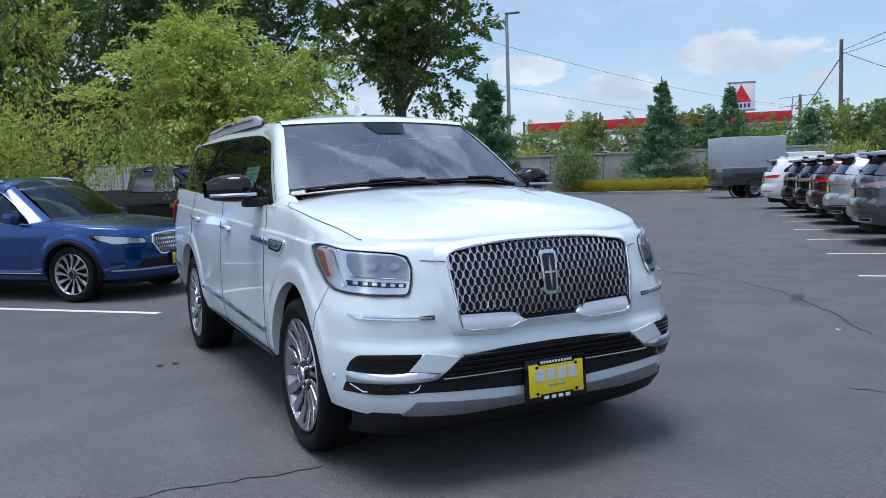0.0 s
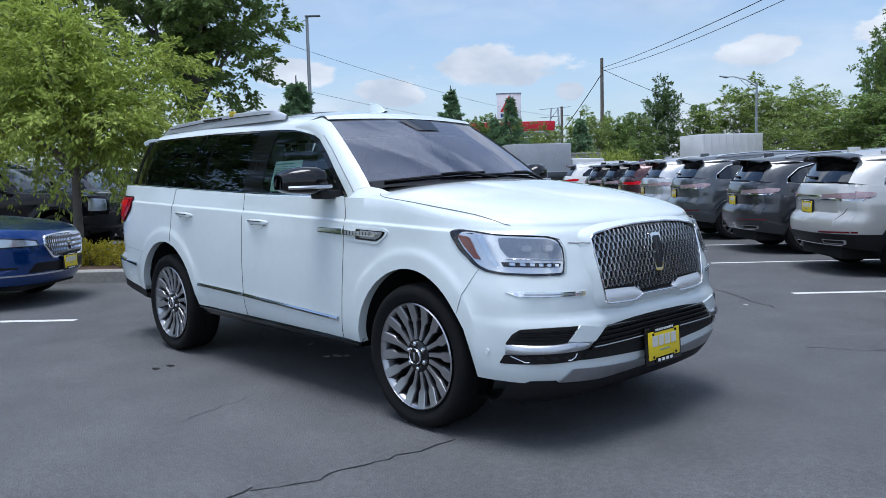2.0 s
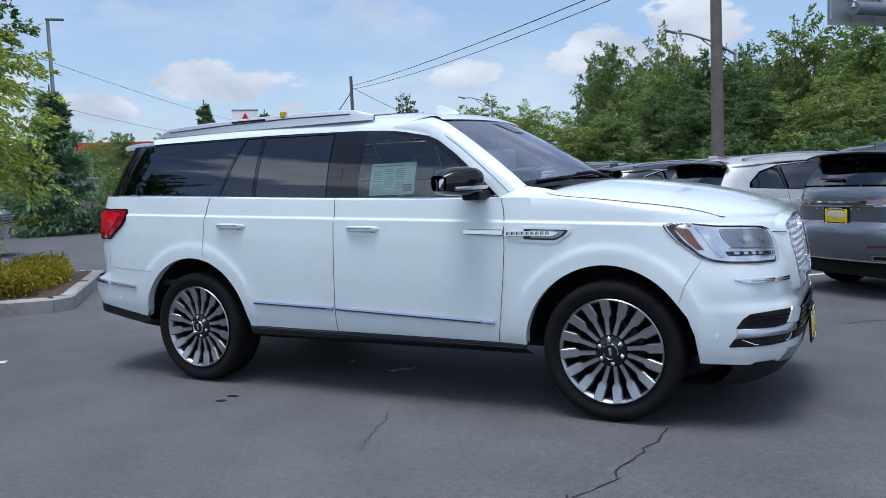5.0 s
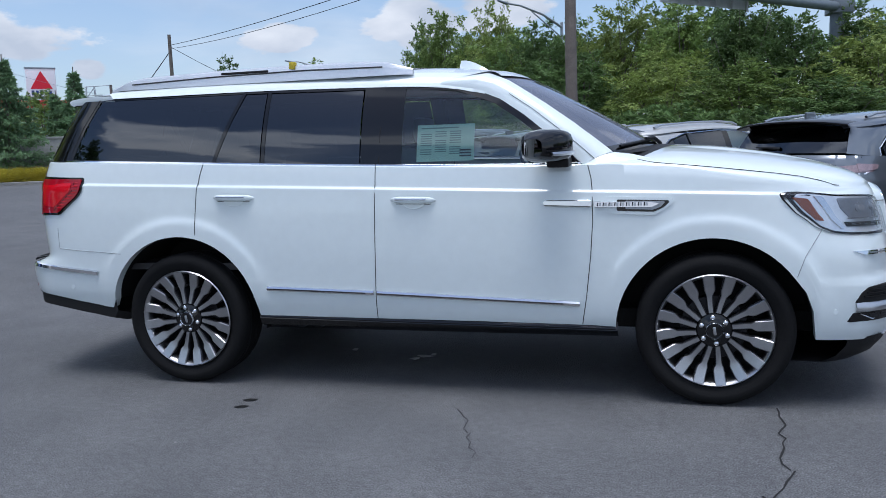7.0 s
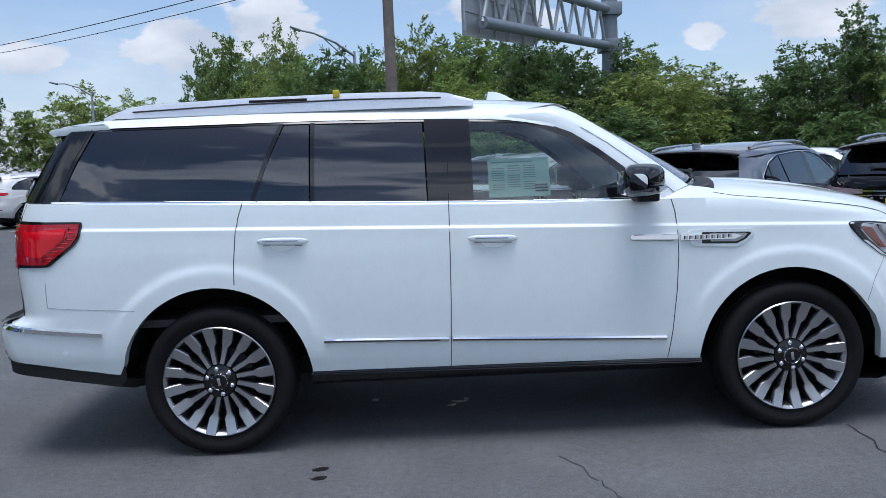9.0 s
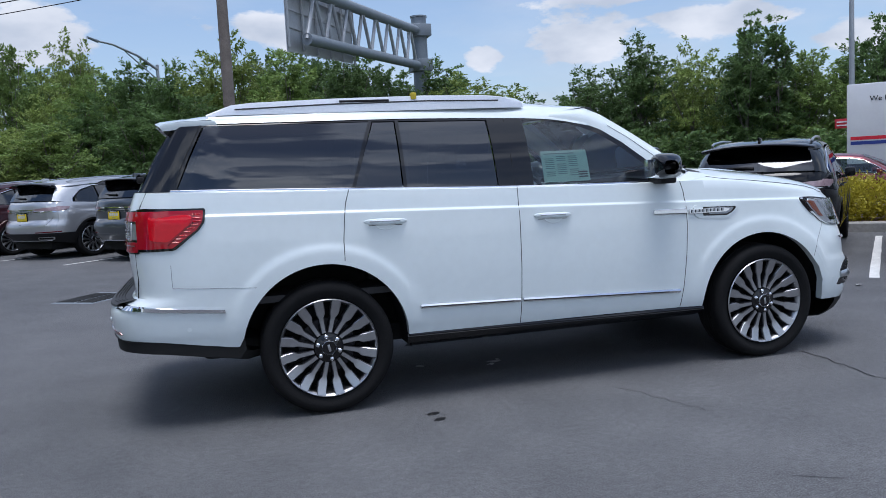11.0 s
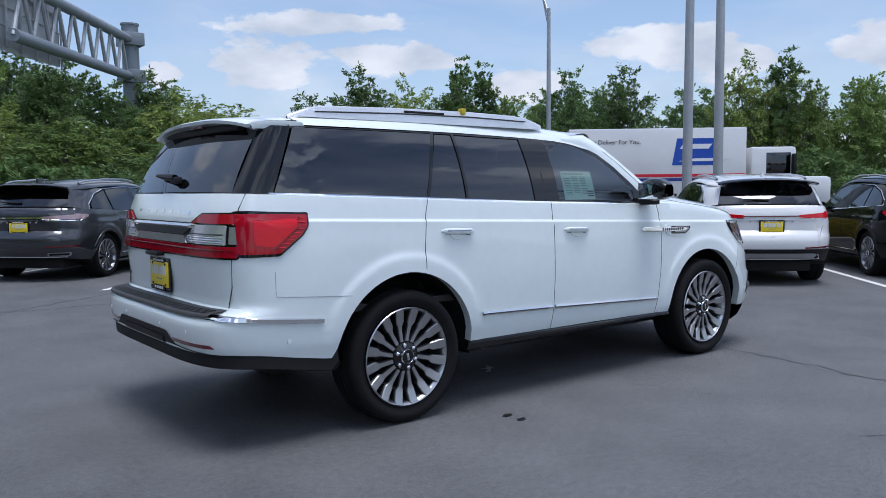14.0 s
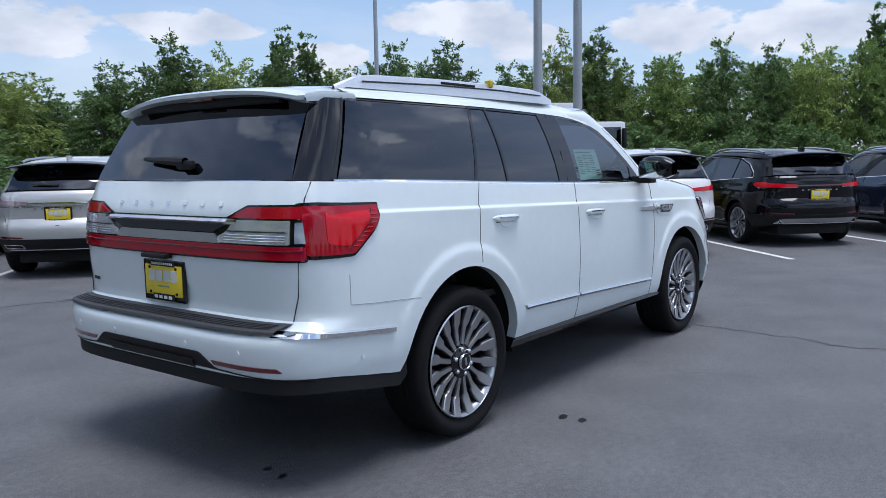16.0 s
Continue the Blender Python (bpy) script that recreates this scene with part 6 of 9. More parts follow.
def crossover(colour, label, lower=TRIM, wheel_kind="silver", nsp=10, m=None, scale=(1, 1, 1), group="cars parked in a row", rails=SATIN, lit_bar=True, name="parked_suv"):
    """A parked crossover, nose along local +x."""
    car = thing(name, label, "car", group, m)
    car.scale = scale
    B = Body(**CB)
    part("body", B.shell(16, 0.6), colour, car)
    edge = [(-1.98, 1.43), (-1.5, 1.47), (-0.9, 1.505), (-0.4, 1.515), (0.0, 1.495), (0.26, 1.43)]
    mid = [(-1.98, 1.545), (-1.5, 1.60), (-0.9, 1.635), (-0.4, 1.64), (0.0, 1.62), (0.26, 1.575)]
    part("roof", roof_bm(B, lin(-1.98, 0.26, 16), edge, mid), colour, car)
    dlo = [(-1.72, 1.14), (-1.70, 1.22), (-1.52, 1.37), (-1.2, 1.455), (-0.5, 1.49), (0.0, 1.475), (0.24, 1.415), (0.50, 1.26), (0.74, 1.07), (0.80, 1.01)]
    for s in (-1, 1):
        g = B.G(s)
        a = [g(x, z, 0.004) for x, z in [(0.10, 1.468), (0.25, 1.415), (0.51, 1.262), (0.75, 1.072), (0.81, 1.01)]]
        b = [(0.22, s * 0.60, 1.545), (0.32, s * 0.61, 1.485), (0.60, s * 0.66, 1.30), (0.88, s * 0.70, 1.11), (0.98, s * 0.72, 1.045)]
        part("a_pillar", strip_bm(a, b, Vector((0.01, s * 0.015, 0.01)), 4), colour, car)
        part("cowl_corner", strip_bm([a[-1], (0.95, s * (B.side(0.95, 1.0) - 0.02), 1.0)], [b[-1], (1.08, s * 0.74, 1.03)], None, 2), colour, car)
        # quarter panel up to the roof
        a = [g(x, z, 0.003) for x, z in [(-1.72, 1.13), (-1.70, 1.23), (-1.53, 1.375), (-1.2, 1.462)]]
        b = [(-2.085, s * 0.705, 1.172), (-2.02, s * 0.675, 1.28), (-1.945, s * 0.64, 1.40), (-1.89, s * 0.62, 1.47)]
        part("quarter_panel", strip_bm(a, b, Vector((-0.02, s * 0.03, 0.0)), 5), colour, car)
        for nm, poly, mt in (("rear_quarter_glass", [(-1.66, B.top(-1.66) + 0.02), (-1.66, 1.22), (-1.50, 1.35), (-1.17, 1.435), (-1.12, 1.1)], PRIVACY),
                             ("rear_door_glass", [(-1.08, 1.1), (-1.13, 1.44), (-0.5, 1.472), (-0.36, 1.47), (-0.33, 1.065)], PRIVACY),
                             ("front_door_glass", [(-0.27, 1.06), (-0.29, 1.468), (0.0, 1.455), (0.22, 1.395), (0.48, 1.24), (0.70, 1.065), (0.74, 1.02)], CLEAR)):
            part(nm, patch_bm(poly, g, 0.004, 0.008, 0.3), mt, car)
        part("b_pillar", patch_bm([(-0.36, 1.06), (-0.38, 1.475), (-0.27, 1.472), (-0.24, 1.055)], g, 0.006, 0.008, 0.3), GLOSS_BLACK, car)
        ring = [(x, z) for x, z in dlo] + [(x, B.top(x) + 0.006) for x in (0.3, -0.5, -1.2, -1.72)]
        part("glass_trim", tube_bm([g(x, z, 0.006) for x, z in ring + ring[:1]], 0.009, 5), CHROME, car)
        for x, top in ((-0.32, 1.05), (0.80, 0.99), (-1.14, 1.09)):
            z0 = 0.33 if x > -1 else 0.78
            part("panel_gap", tube_bm([B.S(s)(x + 0.03 * math.sin(3 * q), z0 + (top - z0) * q, 0.0005) for q in lin(0, 1, 6)], 0.003, 4), GAP, car)
        for x in (-1.0, -0.18):
            part("door_handle", tube_bm([B.S(s)(x + d, 0.945, o) for d, o in ((0, 0.0), (0.03, 0.028), (0.16, 0.028), (0.19, 0.0))], 0.011, 6), colour, car)
        part("sill", strip_bm([B.S(s)(x, 0.36, 0.004) for x in lin(-0.93, 0.98, 8)], [B.S(s)(x, 0.29, -0.01) for x in lin(-0.93, 0.98, 8)], None, 2), lower, car)
        part("sill_chrome", tube_bm([B.S(s)(x, 0.372, 0.005) for x in lin(-0.9, 0.95, 8)], 0.007, 5), CHROME, car)
        for xa, za, r in B.arches:
            rows = [[B.S(s)(xa + rr * math.cos(t), za + rr * math.sin(t), o) for rr, o in ((r - 0.003, 0.006), (r + 0.035, 0.008), (r + 0.04, 0.0))] for t in lin(-0.1, math.pi + 0.1, 18)]
            part("arch_trim", grid_bm(rows), lower, car)
            rows = [[Vector((xa + r * math.cos(t), s * y, za + r * math.sin(t))) for t in lin(-0.2, math.pi + 0.2, 14)] for y in (0.91, 0.55)]
            part("wheel_house", grid_bm(rows), DARK, car)
            wheel(car, xa, s * 0.815, s, 0.362, 0.265, 0.24, wheel_kind, nsp)
        if rails:
            part("roof_rail", tube_bm([(-1.66, s * 0.635, 1.548), (-1.5, s * 0.635, 1.585), (-0.9, s * 0.63, 1.622), (-0.3, s * 0.625, 1.625), (0.0, s * 0.62, 1.602), (0.10, s * 0.62, 1.565)], 0.017, 6), rails, car)
        mr = part("door_mirror", box_bm((0.52, min(s * 0.93, s * 1.08), 1.02), (0.66, max(s * 0.93, s * 1.08), 1.16), 0.035), colour, car)
        part("mirror_foot", box_bm((0.57, min(s * 0.86, s * 0.96), 1.01), (0.63, max(s * 0.86, s * 0.96), 1.05), 0.01), TRIM, mr)
        # tail lamp
        t = part("tail_light", patch_bm(rounded([(s * 0.38, 0.985), (s * 0.38, 1.025), (s * 0.885, 1.06), (s * 0.885, 0.975)], 0.01, 2), B.R, 0.012, 0.014, 0.06), RED_LENS if lit_bar else TAIL_GREY, car, "slim tail lamp")
        part("lamp_wrap", patch_bm(rounded([(-1.83, 1.05), (-1.86, 1.005), (-2.04, 0.985), (-2.04, 1.07)], 0.01, 2), B.S(s), 0.010, 0.012, 0.06), RED_LENS if lit_bar else TAIL_GREY, t)
        part("lamp_edge", tube_bm([B.R(s * y, z, 0.013) for y, z in ((0.38, 0.980), (0.6, 0.974), (0.87, 0.970))], 0.005, 5), CHROME, t)
        part("bumper_reflector", patch_bm([(s * 0.45, 0.545), (s * 0.45, 0.565), (s * 0.86, 0.575), (s * 0.86, 0.55)], B.R, 0.008, 0.01, 0.1), DARK_RED, car)
        if lit_bar:
            ex = part("exhaust_tip", lathe_bm([(0.034, 0.02), (0.036, 0.0), (0.044, 0.0), (0.046, 0.012), (0.046, 0.07)], 20, "x", (B.rear(0.62, 0.43) - 0.03, s * 0.62, 0.43)), CHROME, car)
            part("exhaust_bore", cyl_bm((B.rear(0.62, 0.43) - 0.012, s * 0.62, 0.43), (B.rear(0.62, 0.43) + 0.03, s * 0.62, 0.43), 0.036, n=16), DARK, ex)
        else:
            ex = part("exhaust_tip", patch_bm(rounded([(s * 0.44, 0.405), (s * 0.47, 0.462), (s * 0.77, 0.462), (s * 0.74, 0.405)], 0.015, 3), B.R, 0.016, 0.01, 0.06), SATIN, car)
            part("exhaust_bore", patch_bm(rounded([(s * 0.462, 0.415), (s * 0.485, 0.450), (s * 0.745, 0.450), (s * 0.725, 0.415)], 0.012, 3), B.R, 0.019, 0.006, 0.06), DARK, ex)
        # head lamp
        h = part("head_lamp", patch_bm(rounded([(s * 0.49, 0.725), (s * 0.51, 0.80), (s * 0.912, 0.865), (s * 0.905, 0.79), (s * 0.82, 0.725)], 0.012, 2), B.F, 0.004, 0.014, 0.05), GLOSS_BLACK, car, "slim clear head lamp")
        part("lamp_bowl", patch_bm(rounded([(s * 0.515, 0.738), (s * 0.53, 0.788), (s * 0.895, 0.850), (s * 0.885, 0.80), (s * 0.81, 0.738)], 0.010, 2), B.F, 0.009, 0.006, 0.05), LAMPGREY, h)
        part("lens", patch_bm(rounded([(s * 0.50, 0.735), (s * 0.52, 0.79), (s * 0.905, 0.855), (s * 0.90, 0.80), (s * 0.82, 0.735)], 0.012, 2), B.F, 0.014, 0.01, 0.05), LENS, h)
        part("fog_recess", patch_bm(rounded([(s * 0.70, 0.47), (s * 0.72, 0.50), (s * 0.87, 0.51), (s * 0.86, 0.475)], 0.010, 2), B.F, 0.003, 0.008, 0.06), TRIM, car)
    part("windscreen", sheet_bm(((0.97, -0.70, 1.05), (1.15, 0, 1.085), (0.97, 0.70, 1.05)), ((0.22, -0.60, 1.545), (0.30, 0, 1.58), (0.22, 0.60, 1.545)), (0.025, 0, 0.025), 10, 6), SCREEN2, car)
    part("cowl", sheet_bm(((1.08, -0.72, 1.035), (1.26, 0, 1.075), (1.08, 0.72, 1.035)), ((0.95, -0.70, 1.05), (1.13, 0, 1.09), (0.95, 0.70, 1.05)), (0, 0, -0.005), 8, 2), TRIM, car)
    part("dashboard", box_bm((0.45, -0.68, 0.80), (0.95, 0.68, 1.03), 0.04), INTERIOR, car)
    for y in (-0.35, 0.35):
        for x in (-0.35, -1.15):
            part("seat", box_bm((x - 0.12, y - 0.23, 0.55), (x + 0.02, y + 0.23, 1.32), 0.05), INTERIOR, car)
    part("cabin_floor", box_bm((-2.0, -0.75, 0.50), (0.9, 0.75, 0.56)), DARK, car)
    part("load_cover", box_bm((-2.1, -0.7, 1.08), (-1.3, 0.7, 1.10)), DARK, car)
    part("rear_glass", sheet_bm(((-2.075, -0.70, 1.178), (-2.19, 0, 1.185), (-2.075, 0.70, 1.178)), ((-1.88, -0.62, 1.475), (-1.93, 0, 1.50), (-1.88, 0.62, 1.475)), (-0.015, 0, 0), 10, 6), PRIVACY, car)
    rows = []
    for y in lin(-0.70, 0.70, 13):
        q = abs(y / 0.70)
        zc = 1.552 - 0.055 * q ** 2.5
        xt = -2.17 + 0.10 * q ** 3
        rows.append([Vector((-1.90, y, zc + 0.004)), Vector((xt + 0.03, y, zc - 0.012)), Vector((xt, y, zc - 0.024)), Vector((xt + 0.01, y, zc - 0.04)), Vector((-1.92, y, zc - 0.055))])
    bm = grid_bm(rows)
    bmesh.ops.recalc_face_normals(bm, faces=bm.faces)
    sp = part("spoiler", bm, GLOSS_BLACK, car)
    part("rear_wiper", tube_bm([(-2.165, 0.02, 1.235), (-2.165, 0.16, 1.245), (-2.145, 0.36, 1.252)], [0.02, 0.015, 0.008], 6), TRIM, car)
    R, F = B.R, B.F
    part("tail_strip", patch_bm(rounded([(-0.40, 0.998), (-0.40, 1.016), (0.40, 1.016), (0.40, 0.998)], 0.004, 2), R, 0.012, 0.012, 0.1), DARK_RED if lit_bar else CHROME, car)
    part("chrome_strip", patch_bm([(-0.86, 0.955), (-0.86, 0.968), (0.86, 0.968), (0.86, 0.955)], R, 0.010, 0.012, 0.1), CHROME if not lit_bar else colour, car)
    xa, za, ra = B.arches[1]
    band, cols = [], [c for c in B.columns(0.6) if c[0] in "Rr" or (c[0] == "S" and c[1] < xa - ra)]
    for s, run in ((1, cols), (-1, cols[-2::-1])):
        for c in run:
            z0 = B.lowz(c) - 0.012
            ps = [B.at(c, z) for z in lin(z0, max(0.535, z0 + 0.02), 6)]
            outs = [Vector((p.x - 0.007 * min(1.0, max(0.0, -(p.x + 1.9) * 4)), s * (p.y * 1.004 + 0.005 * (p.y > 0.5)), p.z)) for p in ps]
            band.append([outs[0] + Vector((0.08, -s * 0.03, -0.01))] + outs + [outs[-1] + Vector((0.012, -s * 0.012, 0.004))])
    bm = grid_bm(band)
    bmesh.ops.recalc_face_normals(bm, faces=bm.faces)
    part("rear_lower", bm, lower, car, "lower bumper band")
    if lit_bar and lower is TRIM:
        part("rear_skid", patch_bm(rounded([(-0.70, 0.40), (-0.60, 0.475), (0.60, 0.475), (0.70, 0.40)], 0.02, 3), R, 0.016, 0.014, 0.06), SATIN, car, "silver rear skid plate")
    part("rear_skid_line", tube_bm([R(y, 0.39, 0.012) for y in lin(-0.70, 0.70, 14)], 0.008, 5), CHROME, car)
    bm = bmesh.new()
    for k in range(7):
        y = -0.30 + 0.096 * k
        patch_bm([(y, 0.925), (y, 0.942), (y + 0.03, 0.942), (y + 0.03, 0.925)], R, 0.004, 0.004, 0.1, bm)
    part("lettering", bm, CHROME, car)
    for s in (-1, 1):
        part("panel_gap", tube_bm([R(s * y, z, 0.001) for y, z in ((0.80, 1.15), (0.80, 0.97), (0.72, 0.80), (0.68, 0.72))] + [R(0, 0.715, 0.001)], 0.003, 4), GAP, car)
    plate(car, Matrix.Translation(R(0.0, 0.855, 0.016)) @ pose(0, 0, 0, 0, 0, -90))
    plate(car, Matrix.Translation(F(0.0, 0.50, 0.03)) @ pose(0, 0, 0, 0, 0, 90))
    # grille
    gp = rounded([(-0.40, 0.838), (-0.44, 0.74), (-0.33, 0.575), (0.33, 0.575), (0.44, 0.74), (0.40, 0.838), (0, 0.858)], 0.03, 3)
    gr = part("grille", patch_bm(gp, F, 0.006, 0.014, 0.06), DARK, car)
    part("grille_frame", tube_bm([F(y, z, 0.012) for y, z in gp + gp[:2]], 0.014, 6), CHROME, gr)
    bm = bmesh.new()
    for k in range(-12, 13):
        y0 = k * 0.034
        pts = [(y0 + (0.009 if j % 2 else -0.009), 0.592 + 0.0275 * j) for j in range(10)]
        pts = [(y, z) for y, z in pts if abs(y) < min(0.32 + (z - 0.575) * 0.66, 0.425) and z < 0.845]
        if len(pts) > 1:
            tube_bm([F(y, z, 0.016) for y, z in pts], 0.0065, 4, bm)
    part("mesh", bm, CHROME, gr)
    part("emblem", patch_bm(rounded([(-0.028, 0.63), (-0.032, 0.76), (0.032, 0.76), (0.028, 0.63)], 0.012, 2), F, 0.03, 0.02, 0.1), CHROME, gr)
    part("lower_intake", patch_bm(rounded([(-0.62, 0.415), (-0.55, 0.53), (0.55, 0.53), (0.62, 0.415)], 0.02, 2), F, 0.005, 0.014, 0.08), TRIM, car)
    part("front_chrome", patch_bm([(-0.86, 0.385), (-0.85, 0.404), (0.85, 0.404), (0.86, 0.385)], F, 0.014, 0.012, 0.08), CHROME, car)
    part("underbody", box_bm((-2.1, -0.6, 0.2), (2.1, 0.6, 0.36), 0.04), DARK, car)
    part("antenna_fin", box_bm((-1.78, -0.018, 1.55), (-1.62, 0.018, 1.63), 0.012), colour, car)
    return car


SCREEN2 = pane("clear_windscreen", (0.35, 0.40, 0.40), (0.9, 0.95, 1.0), 1.6)
GLASS.append(SCREEN2)
BLUE = paint("metallic_blue_paint", (0.003, 0.045, 0.205), 0.6, 0.22)
SILVERP = paint("silver_paint", (0.50, 0.51, 0.53), 0.7, 0.3)
GREYP = paint("graphite_paint", (0.085, 0.095, 0.105), 0.6, 0.28)
DARKGREY = paint("dark_grey_paint", (0.045, 0.048, 0.055), 0.6, 0.28)
BLACKP = plain("black_paint", (0.004, 0.004, 0.005), 0.06, 0, 0.0, var=0.05, spec=0.35)
BLUEGREY = paint("blue_grey_paint", (0.16, 0.18, 0.205), 0.6, 0.3)
CREAM = paint("pale_ivory_paint", (0.52, 0.52, 0.50), 0.4, 0.3)
MAROON = paint("maroon_paint", (0.05, 0.012, 0.016), 0.5, 0.28)
NAVY = paint("navy_paint", (0.012, 0.022, 0.06), 0.5, 0.26)
REDP = paint("red_paint", (0.16, 0.012, 0.018), 0.4, 0.28)
WHITEP = paint("plain_white_paint", (0.70, 0.70, 0.70), 0.0, 0.3)

ROW = [  # place along the row, paint, label, length scale, height scale, rear across the aisle, lower trim, red tail lamps, dark wheels
    (-9.45, NAVY, "dark navy crossover parked tail out in its bay", 0.975, 0.975, 5.8, TRIM, True, False),
    (-6.45, BLACKP, "black crossover parked tail out with chrome window trim", 0.975, 0.975, 5.8, TRIM, True, False),
    (-3.65, WHITEP, "white crossover with red tail lamps parked tail out", 0.985, 0.985, 5.15, TRIM, True, False),
    (-1.00, BLACKP, "black crossover with a dark rear window and silver roof rails", 1.02, 1.03, 5.5, TRIM, False, True),
    (1.27, BLUEGREY, "blue-grey metallic crossover parked tail out", 1.03, 1.01, 4.8, BLUEGREY, False, False),
    (4.80, CREAM, "pale ivory crossover with dark lower bumper", 1.03, 1.01, 5.2, TRIM, False, True),
    (7.75, DARKGREY, "dark grey crossover with a slim tail lamp bar", 1.03, 1.01, 5.15, DARKGREY, False, False),
    (10.75, GREYP, "graphite three-row SUV parked tail out", 1.075, 1.06, 4.9, GREYP, False, False),
    (13.60, SILVERP, "silver three-row SUV parked tail out", 1.075, 1.06, 4.85, TRIM, False, False),
    (16.40, MAROON, "dark maroon SUV parked tail out", 1.075, 1.06, 4.8, MAROON, True, False),
    (19.20, BLACKP, "black SUV parked tail out in the row", 1.075, 1.06, 4.75, TRIM, False, False),
    (22.00, BLACKP, "black SUV with a chrome tail strip", 1.075, 1.06, 4.65, TRIM, False, False),
    (24.90, WHITEP, "white SUV with red tail lamps at the end of the row", 1.09, 1.10, 4.2, WHITEP, True, False),
]
BAYS = [-10.5, -7.9, -5.22, -2.4, 0.12, 2.79, 5.85, 8.73, 11.5, 14.2, 17.0, 19.9, 22.8, 25.9]


def parked_row():
    for u, mt, lab, sl, sh, vr, low, lit, dark in ROW:
        L = 4.71 * sl
        crossover(mt, lab, low, "black" if dark else "silver", 12, at_uv(u, vr + L / 2), (sl, 1.0 + 0.5 * (sl - 1), sh), lit_bar=lit)


parked_row()
crossover(BLUE, "metallic blue crossover parked nose out", TRIM, "silver", 12, at_uv(3.42, -4.2 - 2.31), (0.985, 1, 0.985), group="cars parked nose out")


# ---- pick-up trucks ----
PB = dict(
    XN=[(0.35, 2.72), (0.5, 2.86), (0.62, 2.92), (0.8, 2.93), (1.1, 2.90), (1.22, 2.84)],
    XT=[(0.4, -2.90), (0.7, -2.93), (1.3, -2.92)],
    W=[(0.4, 0.93), (0.6, 0.985), (0.8, 1.0), (1.0, 1.0), (1.15, 0.99), (1.2, 0.975), (1.35, 0.96)],
    belt=[(-2.9, 1.36), (-0.75, 1.36), (-0.7, 1.30), (0.9, 1.275), (1.2, 1.26), (2.0, 1.225), (2.9, 1.17)],
    hood=[(0.8, 1.36), (1.2, 1.345), (2.0, 1.31), (2.6, 1.25), (2.8, 1.20), (2.9, 1.17)],
    low=[(-2.9, 0.55), (0, 0.42), (2.9, 0.45)],
    arches=[(1.95, 0.42, 0.50), (-1.75, 0.42, 0.50)], xf=2.1, xr=-2.5, cowl=0.95, pf=4.0, pr=9.0, flare=0.02, tumble=0.26)


